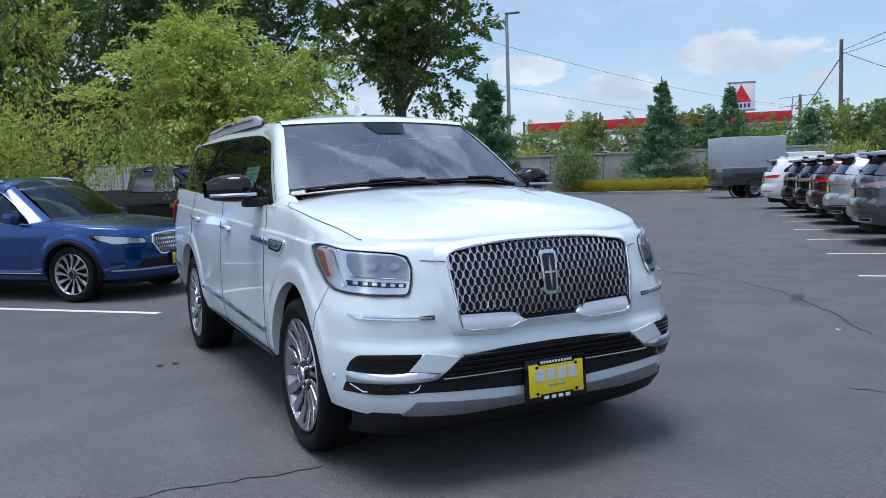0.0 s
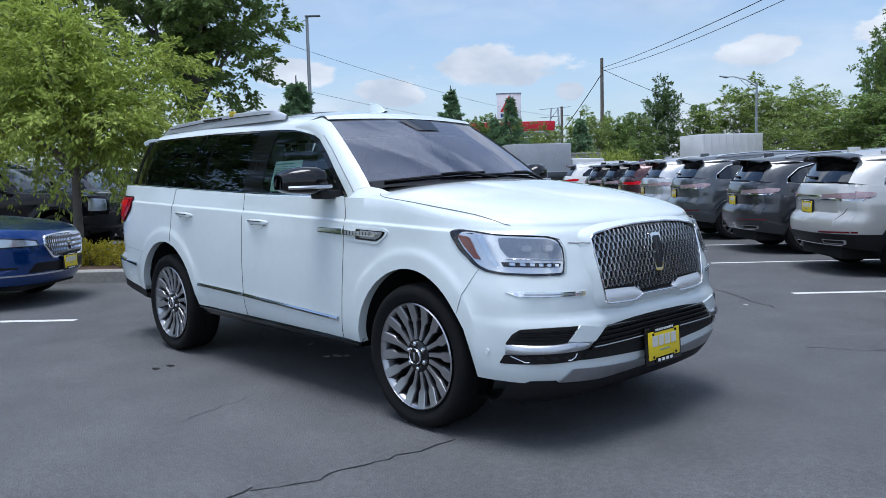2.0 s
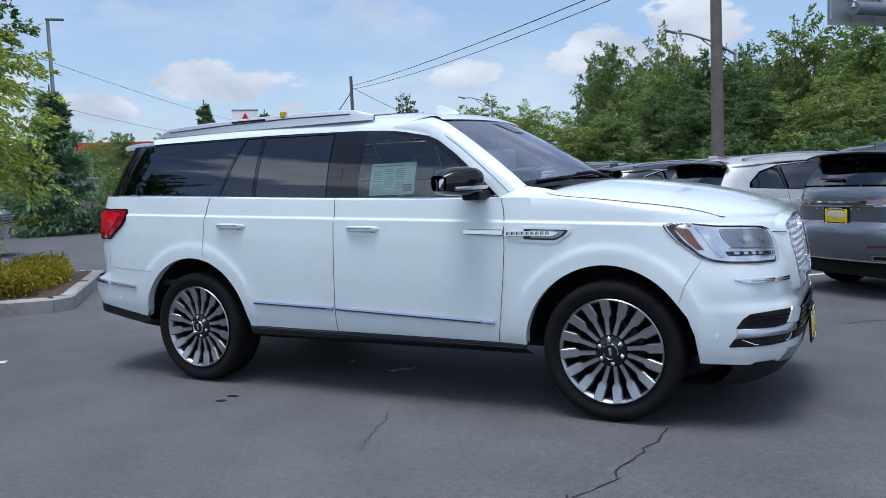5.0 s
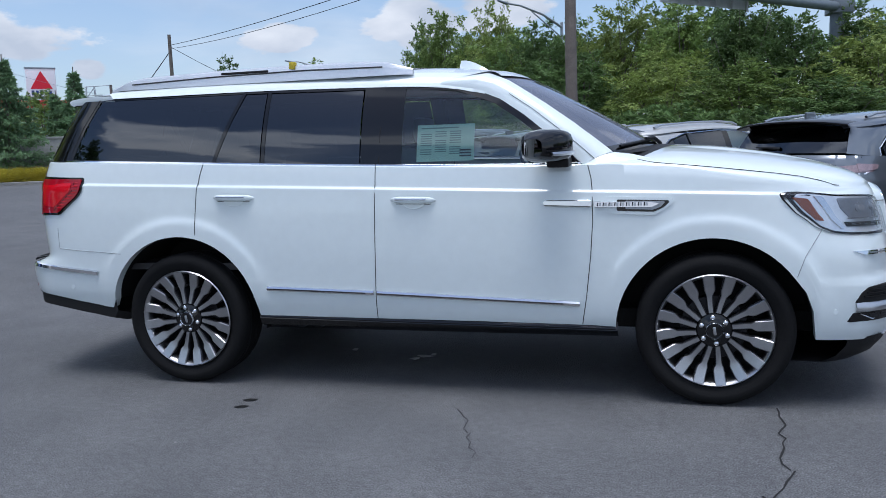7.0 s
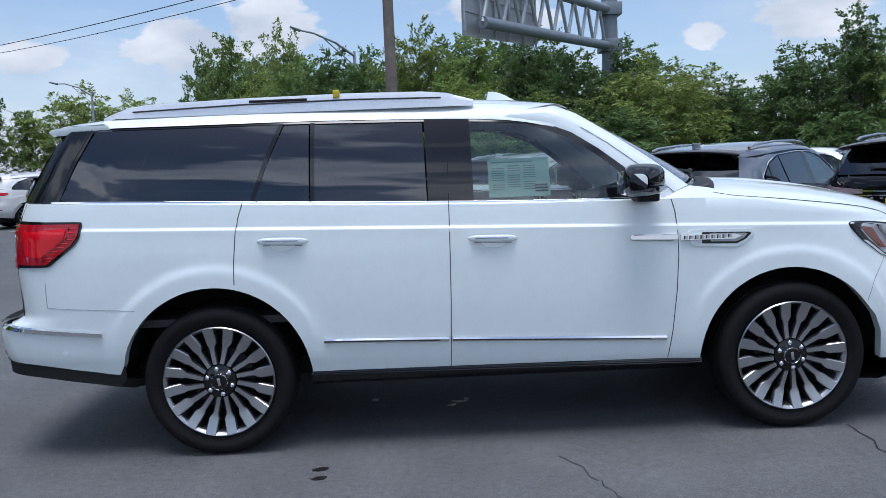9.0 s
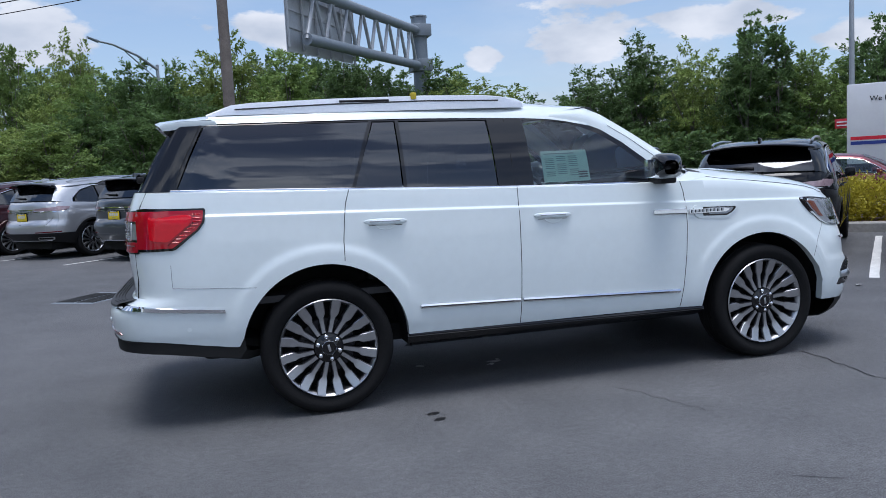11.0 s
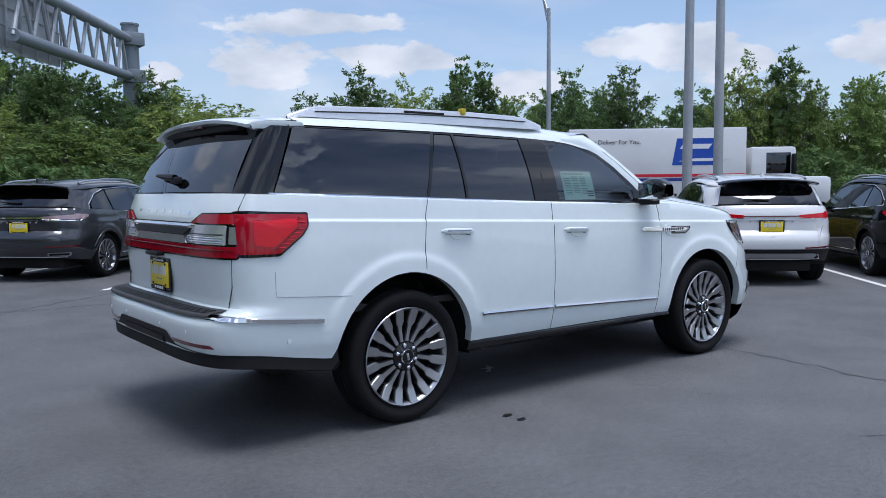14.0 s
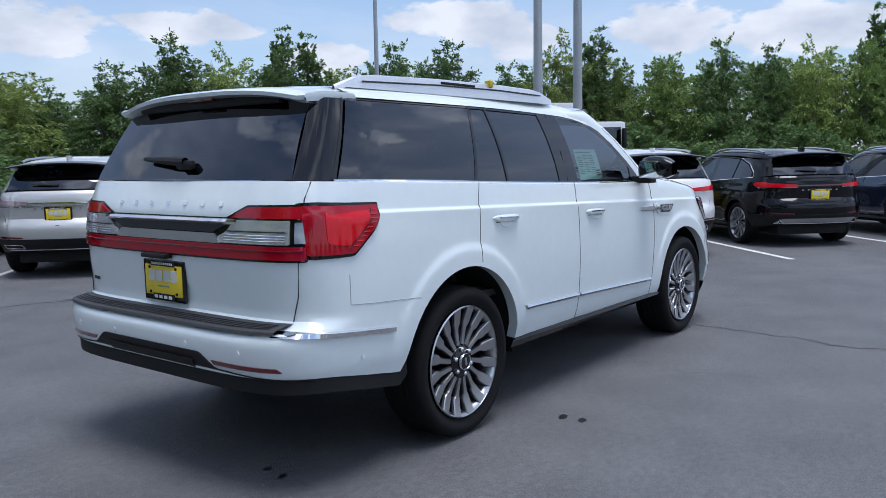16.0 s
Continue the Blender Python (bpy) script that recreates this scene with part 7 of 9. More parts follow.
def pickup(colour, label, m, grille=GLOSS_BLACK):
    t = thing("pickup_truck", label, "truck", "pick-up trucks", m)
    B = Body(**PB)
    part("body", B.shell(14, 0.55), colour, t)
    part("bed_floor", box_bm((-2.85, -0.9, 0.85), (-0.75, 0.9, 0.9)), TRIM, t)
    part("bed_front", box_bm((-0.85, -0.93, 0.85), (-0.72, 0.93, 1.36)), colour, t)
    edge = [(-0.72, 1.80), (-0.2, 1.83), (0.3, 1.81), (0.45, 1.76)]
    mid = [(-0.72, 1.90), (-0.2, 1.94), (0.3, 1.93), (0.45, 1.89)]
    part("roof", roof_bm(B, lin(-0.78, 0.45, 10), edge, mid), colour, t)
    part("rear_window", sheet_bm(((-0.80, -0.85, 1.36), (-0.82, 0, 1.36), (-0.80, 0.85, 1.36)), ((-0.78, -0.72, 1.82), (-0.8, 0, 1.88), (-0.78, 0.72, 1.82)), (0, 0, 0), 6, 3), PRIVACY, t)
    part("windscreen", sheet_bm(((1.12, -0.80, 1.30), (1.28, 0, 1.345), (1.12, 0.80, 1.30)), ((0.42, -0.68, 1.83), (0.50, 0, 1.89), (0.42, 0.68, 1.83)), (0.03, 0, 0.03), 10, 5), SCREEN2, t)
    part("dashboard", box_bm((0.6, -0.75, 1.0), (1.1, 0.75, 1.27), 0.03), INTERIOR, t)
    for s in (-1, 1):
        g = B.G(s)
        a = [g(x, z, 0.004) for x, z in [(0.36, 1.79), (0.55, 1.70), (0.80, 1.46), (0.96, 1.285)]]
        b = [(0.42, s * 0.69, 1.85), (0.62, s * 0.71, 1.69), (0.92, s * 0.76, 1.47), (1.14, s * 0.80, 1.30)]
        part("a_pillar", strip_bm(a, b, None, 3), colour, t)
        part("cab_corner", strip_bm([g(-0.80, 1.34, 0.002), g(-0.76, 1.81, 0.002)], [g(-0.55, 1.33, 0.003), g(-0.53, 1.815, 0.003)], None, 2), colour, t)
        part("rear_door_glass", patch_bm([(-0.62, 1.32), (-0.58, 1.77), (-0.02, 1.80), (0.0, 1.305)], g, 0.005, 0.01, 0.3), PRIVACY, t)
        part("front_door_glass", patch_bm([(0.06, 1.30), (0.05, 1.80), (0.35, 1.77), (0.53, 1.67), (0.78, 1.44), (0.90, 1.30)], g, 0.005, 0.01, 0.3), CLEAR, t)
        part("b_pillar", patch_bm([(-0.02, 1.30), (-0.03, 1.81), (0.06, 1.81), (0.07, 1.30)], g, 0.007, 0.01, 0.3), GLOSS_BLACK, t)
        part("door_mirror", box_bm((0.78, min(s * 1.02, s * 1.25), 1.28), (0.92, max(s * 1.02, s * 1.25), 1.52), 0.04), GLOSS_BLACK, t)
        for x in (0.0, 1.0, -0.72):
            part("panel_gap", tube_bm([B.S(s)(x, z, 0.001) for z in lin(0.46, 1.29, 6)], 0.004, 4), GAP, t)
        h = part("head_lamp", patch_bm(rounded([(s * 0.62, 0.86), (s * 0.60, 1.10), (s * 0.93, 1.13), (s * 0.95, 0.86)], 0.03, 2), B.F, 0.01, 0.02, 0.06), SATIN, t)
        part("lens", patch_bm(rounded([(s * 0.64, 0.88), (s * 0.62, 1.08), (s * 0.91, 1.11), (s * 0.93, 0.88)], 0.03, 2), B.F, 0.018, 0.008, 0.06), LENS, h)
        part("running_board", box_bm((-1.2, min(s * 0.9, s * 1.06), 0.38), (1.4, max(s * 0.9, s * 1.06), 0.43), 0.02), TRIM, t)
        for xa, za, r in B.arches:
            rows = [[Vector((xa + r * math.cos(q), s * y, za + r * math.sin(q))) for q in lin(-0.2, math.pi + 0.2, 14)] for y in (0.95, 0.55)]
            part("wheel_house", grid_bm(rows), DARK, t)
            wheel(t, xa, s * 0.87, s, 0.405, 0.27, 0.275, "black", 12)
    F = B.F
    gr = part("grille", patch_bm(rounded([(-0.58, 0.80), (-0.60, 1.12), (0.60, 1.12), (0.58, 0.80)], 0.04, 3), F, 0.012, 0.02, 0.08), grille, t, "black bar grille")
    for k in range(4):
        z = 0.86 + 0.07 * k
        part("grille_bar", tube_bm([F(y, z, 0.02) for y in lin(-0.55, 0.55, 8)], 0.014, 6), TRIM, gr)
    part("emblem", patch_bm(rounded([(-0.11, 0.945), (-0.08, 1.0), (0.08, 1.0), (0.11, 0.945), (0.08, 0.89), (-0.08, 0.89)], 0.04, 3), F, 0.04, 0.01, 0.1), SATIN, gr)
    part("front_bumper", patch_bm(rounded([(-0.97, 0.52), (-0.98, 0.76), (0.98, 0.76), (0.97, 0.52)], 0.03, 3), F, 0.05, 0.06, 0.08), TRIM if grille is GLOSS_BLACK else colour, t)
    plate(t, Matrix.Translation(F(0, 0.63, 0.075)) @ pose(0, 0, 0, 0, 0, 90))
    part("underbody", box_bm((-2.7, -0.6, 0.35), (2.5, 0.6, 0.55), 0.04), DARK, t)
    return t


pickup(BLACKP, "black crew-cab pick-up truck parked nose out", at_uv(11.3, -7.0 - 2.95))
pickup(DARKGREY, "dark grey pick-up truck with chrome grille bars", at_uv(14.4, -6.8 - 2.95), SATIN)
pickup(SILVERP, "light silver pick-up truck parked beyond the others", at_uv(17.6, -6.4 - 2.95), SATIN)


# ---- ground, bays, kerbs ----
def ground():
    bm = bmesh.new()
    n = 60
    rows = []
    for i in lin(-1, 1, n):
        rows.append([Vector((1500 * i * abs(i) ** 1.6, 1500 * j * abs(j) ** 1.6, 0)) for j in lin(-1, 1, n)])
    return tagged(obj("ground", grid_bm(rows), ASPHALT, False), "dark grey worn asphalt of a car park", "ground", "", "structure")


GROUND = ground()


def flat_strip(name, pts, w, mat, z, label, cat, kind="structure", jag=0.0):
    """A thin painted or worn strip along a line of points."""
    rows = []
    pts = [Vector(p) for p in pts]
    rnd = random.Random(len(pts) * 7 + int(w * 1000))
    for i, p in enumerate(pts):
        d = (pts[min(i + 1, len(pts) - 1)] - pts[max(i - 1, 0)]).normalized()
        a = Vector((-d.y, d.x, 0)) * w * 0.5
        j1, j2 = 1 + jag * rnd.uniform(-1, 1), 1 + jag * rnd.uniform(-1, 1)
        rows.append([p + a * j1 + Vector((0, 0, z)), p - a * j2 + Vector((0, 0, z))])
    return tagged(obj(name, grid_bm(rows), mat, False), label, cat, "", kind)


for u in BAYS:
    v0 = 4.3 if u > 2 else 4.55
    flat_strip("bay_line", [uv(u, v0 + (9.6 - v0) * q) for q in lin(0, 1, 14)], 0.105, LINE, 0.004, "worn white bay line painted on asphalt", "road marking", jag=0.09)
for k in range(5):
    u = 1.95 - 2.73 * k
    flat_strip("bay_line", [uv(u, -3.4 - 5.4 * q) for q in lin(0, 1, 14)], 0.11, LINE, 0.004, "worn white bay line painted on asphalt", "road marking", jag=0.09)

CRACK = plain("crack_shadow", (0.012, 0.012, 0.013), 0.95, var=0.3)
SEAM = plain("tar_seam", (0.02, 0.02, 0.022), 0.6, var=0.3)
STAIN = plain("oil_stain", (0.012, 0.012, 0.013), 0.4, var=0.4, scale=30)
PATCHM = plain("old_patch", (0.046, 0.047, 0.05), 0.8, var=0.25, scale=3, bump=0.4, bscale=120)


def crack(a, b, n=26, wob=0.07, w=0.014, seed=1):
    rnd = random.Random(seed)
    a, b = Vector(a), Vector(b)
    d = (b - a)
    s = Vector((-d.y, d.x, 0)).normalized()
    o = 0.0
    pts = []
    for i in range(n):
        o = o * 0.75 + rnd.uniform(-wob, wob)
        pts.append(a + d * i / (n - 1) + s * o)
    flat_strip("pavement_crack", pts, w, CRACK, 0.003, "thin jagged crack in the asphalt", "crack", jag=0.6)


def crack_line(pts, w, seed, wob=0.025):
    for i, (a, b) in enumerate(zip(pts, pts[1:])):
        n = max(4, int((Vector(b) - Vector(a)).length / 0.05))
        crack((*a, 0), (*b, 0), n, wob, w, seed + i)


crack_line([(1.88, -0.95), (1.86, -1.39), (1.82, -1.77), (1.65, -2.05), (1.69, -2.25), (1.79, -2.46), (1.70, -2.95)], 0.008, 3)
crack_line([(0.24, -1.21), (0.35, -1.56), (0.46, -1.86)], 0.004, 14)
crack_line([(0.21, -2.84), (0.39, -2.98)], 0.004, 20)
crack_line([(-3.4, 5.72), (-2.7, 5.70), (-1.55, 5.68), (-0.43, 5.20), (0.80, 4.40), (1.34, 4.05)], 0.012, 24, 0.03)
crack_line([tuple(uv(6.0, 1.9)[:2]), tuple(uv(5.6, 3.5)[:2]), tuple(uv(5.4, 4.4)[:2])], 0.012, 34, 0.03)
crack_line([(2.3, 2.4), (3.1, 2.9), (4.0, 3.1)], 0.008, 44)


def blot(name, c, rx, ry, mat, z, label, cat, seed=0, turn=0.0):
    rnd = random.Random(seed)
    n = 22
    bm = bmesh.new()
    k = [1 + rnd.uniform(-0.25, 0.25) for _ in range(n)]
    vs = []
    for i in range(n):
        a = 2 * math.pi * i / n
        r = (k[i] + k[i - 1] + k[(i + 1) % n]) / 3
        x, y = rx * r * math.cos(a), ry * r * math.sin(a)
        vs.append(bm.verts.new((c[0] + x * math.cos(turn) - y * math.sin(turn), c[1] + x * math.sin(turn) + y * math.cos(turn), z)))
    bm.faces.new(vs)
    return tagged(obj(name, bm, mat, False), label, cat, "", "structure")


for i, (x, y, rx, ry) in enumerate([(-1.0, -1.245, 0.04, 0.022), (-0.99, -1.365, 0.04, 0.022), (-2.50, -0.46, 0.03, 0.018), (-2.52, -0.59, 0.03, 0.018)]):
    blot("oil_spot", (x, y), rx, ry, STAIN, 0.0035, "small black oil spot on the asphalt", "stain", i, 0.3)
blot("worn_patch", uv(3.9, 3.4)[:2], 0.32, 0.07, PATCHM, 0.003, "crumbled dark pavement patch", "stain", 8, 2.2)


def drain():
    d = thing("storm_drain", "rusty iron storm drain grate set in the asphalt", "drain", m=at_uv(6.65, 1.32, 12))
    part("grate_frame", box_bm((-0.45, -0.32, -0.02), (0.45, 0.32, 0.006), 0.006), GALV_DARK, d)
    o = None
    for i in range(9):
        for j in range(2):
            b = box_bm((-0.38 + 0.085 * i, -0.30 + 0.32 * j, 0.006), (-0.33 + 0.085 * i, -0.02 + 0.32 * j, 0.0135))
            part("slot", b, DARK, d, smooth=False)


drain()


def kerb_island(outline, name, label, h=0.18, w=0.16, bed=MULCH):
    """A planted bed inside a concrete kerb built of lengths with joints."""
    isl = thing(name, label, "kerb")
    isl["kind"] = "structure"
    k = len(outline)
    cx = sum((Vector(p) for p in outline), Vector()) / k
    for i in range(k):
        a, b = Vector(outline[i]), Vector(outline[(i + 1) % k])
        d = (b - a)
        n = max(1, round(d.length / 3.0))
        inn = Vector((-d.y, d.x, 0)).normalized()
        if (cx - a).dot(inn) < 0:
            inn = -inn
        for j in range(n):
            p, q = a + d * (j / n), a + d * ((j + 1) / n)
            e = d.normalized() * 0.006
            p, q = p + e, q - e
            rows = [[s, s + Vector((0, 0, h - 0.025)), s + inn * 0.025 + Vector((0, 0, h)), s + inn * w + Vector((0, 0, h)), s + inn * w + Vector((0, 0, 0))] for s in (p, q)]
            bm = grid_bm(rows)
            bm.verts.ensure_lookup_table()
            bm.faces.new(bm.verts[0:5]); bm.faces.new(bm.verts[5:10])
            bmesh.ops.recalc_face_normals(bm, faces=bm.faces)
            part("kerb_stone", bm, CONCRETE, isl, smooth=False)
    bm = bmesh.new()
    bm.faces.new([bm.verts.new(Vector(p) * 0.985 + cx * 0.015 + Vector((0, 0, h - 0.03))) for p in outline])
    bmesh.ops.triangulate(bm, faces=bm.faces)
    bmesh.ops.subdivide_edges(bm, edges=bm.edges, cuts=5, use_grid_fill=True)
    for v in bm.verts:
        v.co.z += 0.06 * noise.noise(v.co * 1.3)
    part("planting_bed", bm, bed, isl, "dark brown mulch bed")
    return isl


kerb_island([uv(5.07, -3.5), uv(5.3, -3.3), uv(8.9, -3.3), uv(9.1, -3.5), uv(9.1, -9.2), uv(5.07, -9.2)], "kerb_island", "concrete-kerbed planting island with dark mulch")
kerb_island([uv(-30, 10.3), uv(28, 10.3), uv(28, 12.6), uv(-30, 12.6)], "kerb_strip", "long concrete kerb with a planted strip")
kerb_island([uv(46.0, 2.6), uv(49.2, -6.3), uv(51, -14), uv(66, -14), uv(66, 2.6)], "kerb_bank", "concrete kerb before a planted bank")
kerb_island([uv(14, 23.5), uv(70, 23.5), uv(70, 60), uv(-50, 60), uv(-50, 36.8), uv(14, 36.8)], "grass_bank", "kerbed green bank under the roadside trees", bed=plain("rough_grass", (0.06, 0.09, 0.025), 0.9, var=0.5, scale=3, bump=0.8, bscale=20))


# ---- plants ----
def leaves_mesh(pos, dirs, L, W, rng, droop=0.3, spread=0.9):
    """Flat two-triangle leaves at pos, roughly along dirs; returns a mesh."""
    n = len(pos)
    d = dirs + rng.normal(0, spread, (n, 3))
    d[:, 2] -= droop
    d /= np.linalg.norm(d, axis=1, keepdims=True) + 1e-9
    r = rng.normal(0, 1, (n, 3))
    r[:, 2] += 1.1
    s = np.cross(d, r)
    s /= np.linalg.norm(s, axis=1, keepdims=True) + 1e-9
    k = rng.uniform(0.65, 1.3, (n, 1))
    a, b = pos, pos + d * L * k
    m = pos + d * L * k * 0.45
    up = np.cross(s, d) * W * 0.25
    v = np.stack([a, m + s * W * k * 0.5 + up, b, m - s * W * k * 0.5 + up], 1).reshape(-1, 3)
    f = np.arange(n * 4).reshape(-1, 4)
    me = bpy.data.meshes.new("leaves")
    me.from_pydata(v.tolist(), [], f.tolist())
    return me


def lobed_points(lobes, n, rng, hollow=0.55):
    w = np.array([l[3] * l[4] * l[5] for l in lobes]) ** 0.7
    idx = rng.choice(len(lobes), n, p=w / w.sum())
    L = np.array(lobes)[idx]
    q = rng.normal(0, 1, (n, 3))
    q /= np.linalg.norm(q, axis=1, keepdims=True)
    r = hollow + (1 - hollow) * rng.uniform(0, 1, (n, 1)) ** 0.6
    r *= 1 + 0.18 * rng.normal(0, 1, (n, 1))
    return L[:, :3] + q * r * L[:, 3:6], q


def make_tree(name, label, h, rad, base, mat, seed, sprays, per, leaf, trunk_r, lobes_n=9, sparse=0.55, droop=0.35, group="", tuft=0.45, flat=0.6):
    rng = np.random.default_rng(seed)
    t = thing(name, label, "tree", group)
    lobes = []
    for i in range(lobes_n):
        a = 2.4 * i + rng.uniform(-0.4, 0.4)
        f = (i + 0.5) / lobes_n
        z = base + (h - base) * (0.18 + 0.66 * f)
        rr = rad * (0.72 * math.sin(math.pi * (0.22 + 0.70 * f)) ** 0.8) * rng.uniform(0.6, 1.05)
        s = rad * rng.uniform(0.36, 0.58) * (1.1 - 0.35 * f)
        lobes.append((rr * math.cos(a), rr * math.sin(a), z, s, s, s * rng.uniform(0.62, 0.95)))
    lobes.append((0, 0, base + (h - base) * 0.5, rad * 0.5, rad * 0.5, (h - base) * 0.36))
    lobes.append((rng.uniform(-0.1, 0.1) * rad, rng.uniform(-0.1, 0.1) * rad, h - rad * 0.3, rad * 0.34, rad * 0.34, rad * 0.34))
    # clumps on the lobes, each a flattened tuft of leaves
    p, q = lobed_points(lobes, sprays, rng, sparse)
    keep = p[:, 2] > base * 0.9
    p, q = p[keep], q[keep]
    n = len(p)
    # each clump is an arching spray: leaves on both sides of a twig that reaches out and bows down
    size = tuft * 2.3 * rng.uniform(0.6, 1.35, (n, 1, 1))
    d = q * 0.9 + rng.normal(0, 0.35, (n, 3)) + np.array([0, 0, 0.22])
    d /= np.linalg.norm(d, axis=1, keepdims=True)
    lat = np.cross(d, np.array([0, 0, 1.0])) + rng.normal(0, 0.12, (n, 3))
    lat /= np.linalg.norm(lat, axis=1, keepdims=True) + 1e-9
    tt = rng.uniform(0, 1, (n, per, 1))
    sd = rng.uniform(-1, 1, (n, per, 1))
    wide = 0.42 * (1.05 - tt) ** 0.7
    pos = p[:, None, :] + d[:, None, :] * (tt - 0.35) * size + lat[:, None, :] * sd * wide * size
    pos += rng.normal(0, 0.10 * flat, (n, per, 3)) * size
    pos[:, :, 2] -= (droop * 0.75 * tt[:, :, 0] ** 2 + 0.25 * sd[:, :, 0] ** 2 * wide[:, :, 0]) * size[:, :, 0]
    dirs = d[:, None, :] * (0.5 + 0.6 * tt) + lat[:, None, :] * np.sign(sd) * 0.8
    me = leaves_mesh(pos.reshape(-1, 3), dirs.reshape(-1, 3), leaf[0], leaf[1], rng, droop, 0.4)
    me.materials.append(mat)
    cr = new("crown", me)
    cr.parent = t
    # trunk and limbs
    bm = bmesh.new()
    lean = Vector((rng.uniform(-0.2, 0.2), rng.uniform(-0.2, 0.2), 0))
    pts = [lean * (z / h) ** 2 * 2 + Vector((0, 0, z)) for z in lin(-0.1, h * 0.8, 9)]
    tube_bm(pts, [trunk_r * 1.35] + [trunk_r * (1 - 0.1 * k) for k in range(8)], 10, bm)
    part("trunk", bm, BARK, t)
    for l in lobes[:-1]:
        z0 = base * 0.75 + (l[2] - base) * 0.45
        a = Vector((0, 0, max(0.3, z0))) + lean * (z0 / h) ** 2 * 2
        b = Vector(l[:3])
        mid = a.lerp(b, 0.5) + Vector((0, 0, -0.06 * h * 0.3))
        part("limb", tube_bm([a, a.lerp(mid, 0.6), mid, b, b + (b - mid) * 0.5], [trunk_r * 0.5, trunk_r * 0.4, trunk_r * 0.3, trunk_r * 0.16, trunk_r * 0.05], 6), BARK, t)
    return t


def make_conifer(name, label, h, rad, seed, n=9000, mat=None, leaf=(0.30, 0.10)):
    rng = np.random.default_rng(seed)
    t = thing(name, label, "tree", "spruces")
    whorls = int(h * 3.2)
    P, D = [], []
    bm = bmesh.new()
    tube_bm([(0, 0, z) for z in lin(0, h, 8)], [0.11 * h / 6 * (1 - 0.12 * k) + 0.01 for k in range(8)], 8, bm)
    for i in range(whorls):
        f = i / whorls
        z = 0.25 + (h - 0.5) * f
        R = rad * (1 - f) * rng.uniform(0.8, 1.12) + 0.08
        for k in range(7):
            a = rng.uniform(0, 2 * math.pi)
            d = np.array([math.cos(a), math.sin(a), 0.0])
            Rk = R * rng.uniform(0.7, 1.1)
            m = max(6, int(n / whorls / 7))
            s = rng.uniform(0.03, 1, (m, 1)) ** 0.6
            pos = d * Rk * s + np.array([0, 0, z]) + np.array([0, 0, -0.28]) * Rk * s + np.array([0, 0, 0.22]) * Rk * s ** 3
            sd = np.array([-d[1], d[0], 0])
            pos = pos + sd * rng.normal(0, 0.26, (m, 1)) * Rk * (1.15 - s) + rng.normal(0, 0.03, (m, 3))
            P.append(pos)
            D.append(np.repeat(d[None] * 0.8 + np.array([[0, 0, -0.15]]), m, 0))
            tube_bm([(0, 0, z), tuple(d * Rk * 0.5 + np.array([0, 0, z - 0.1 * Rk])), tuple(d * Rk * 0.9 + np.array([0, 0, z - 0.1 * Rk]))], [0.015, 0.01, 0.004], 4, bm)
    me = leaves_mesh(np.concatenate(P), np.concatenate(D), leaf[0], leaf[1], rng, 0.1, 0.7)
    me.materials.append(mat or LEAF_SPRUCE)
    cr = new("crown", me)
    cr.parent = t
    part("trunk", bm, BARK, t)
    return t


def put(proto, x, y, s, turn, sz=None, z=0.0, label=""):
    o = copy_thing(proto, pose(x, y, z, 0, 0, turn))
    o.scale = (s, s, sz or s)
    if label:
        tagged(o, label)
    return o


# the young tree on the island
tree = make_tree("young_tree", "light green broadleaf tree growing from the mulch island", 4.5, 2.25, 1.5, LEAF_LIGHT, 11, 560, 64, (0.105, 0.042), 0.085, 13, 0.22, 0.6, tuft=0.33, flat=0.30)
tree.matrix_basis = at_uv(7.3, -6.0, 20, 0.12)

PROTO = [make_tree("roadside_tree", "dense mid-green roadside tree", 9.0, 3.6, 1.2, LEAF_MID, 21, 230, 58, (0.25, 0.115), 0.16, 12, 0.45, 0.4, "roadside trees", 0.48),
         make_tree("roadside_tree", "dense dark green roadside tree", 9.5, 3.2, 1.0, LEAF_DARK, 22, 215, 56, (0.26, 0.12), 0.16, 11, 0.45, 0.4, "roadside trees", 0.46),
         make_tree("roadside_tree", "loose yellow-green roadside tree", 8.5, 3.9, 1.4, LEAF_ROAD, 23, 200, 60, (0.26, 0.105), 0.15, 13, 0.4, 0.5, "roadside trees", 0.52, 0.4),
         make_tree("roadside_tree", "tall narrow dark green roadside tree", 11.0, 1.5, 1.0, LEAF_DARK, 24, 110, 60, (0.26, 0.13), 0.14, 12, 0.5, 0.2, "roadside trees", 0.33)]
GARDEN = [make_tree("garden_tree", "tall dark green tree behind the fence", 9.5, 3.2, 1.0, LEAF_DARK, 26, 420, 80, (0.165, 0.085), 0.16, 12, 0.4, 0.35, "garden trees", 0.40),
          make_tree("garden_tree", "loose yellow-green tree with open branches", 8.5, 3.9, 1.8, LEAF_LIGHT, 27, 250, 80, (0.15, 0.065), 0.17, 13, 0.5, 0.4, "garden trees", 0.46, 0.25)]
BUSH = make_tree("roadside_bush", "bushy green undergrowth below the trees", 3.4, 2.6, 0.1, LEAF_DARK, 25, 90, 44, (0.30, 0.15), 0.06, 9, 0.4, 0.3, "undergrowth", 0.42)


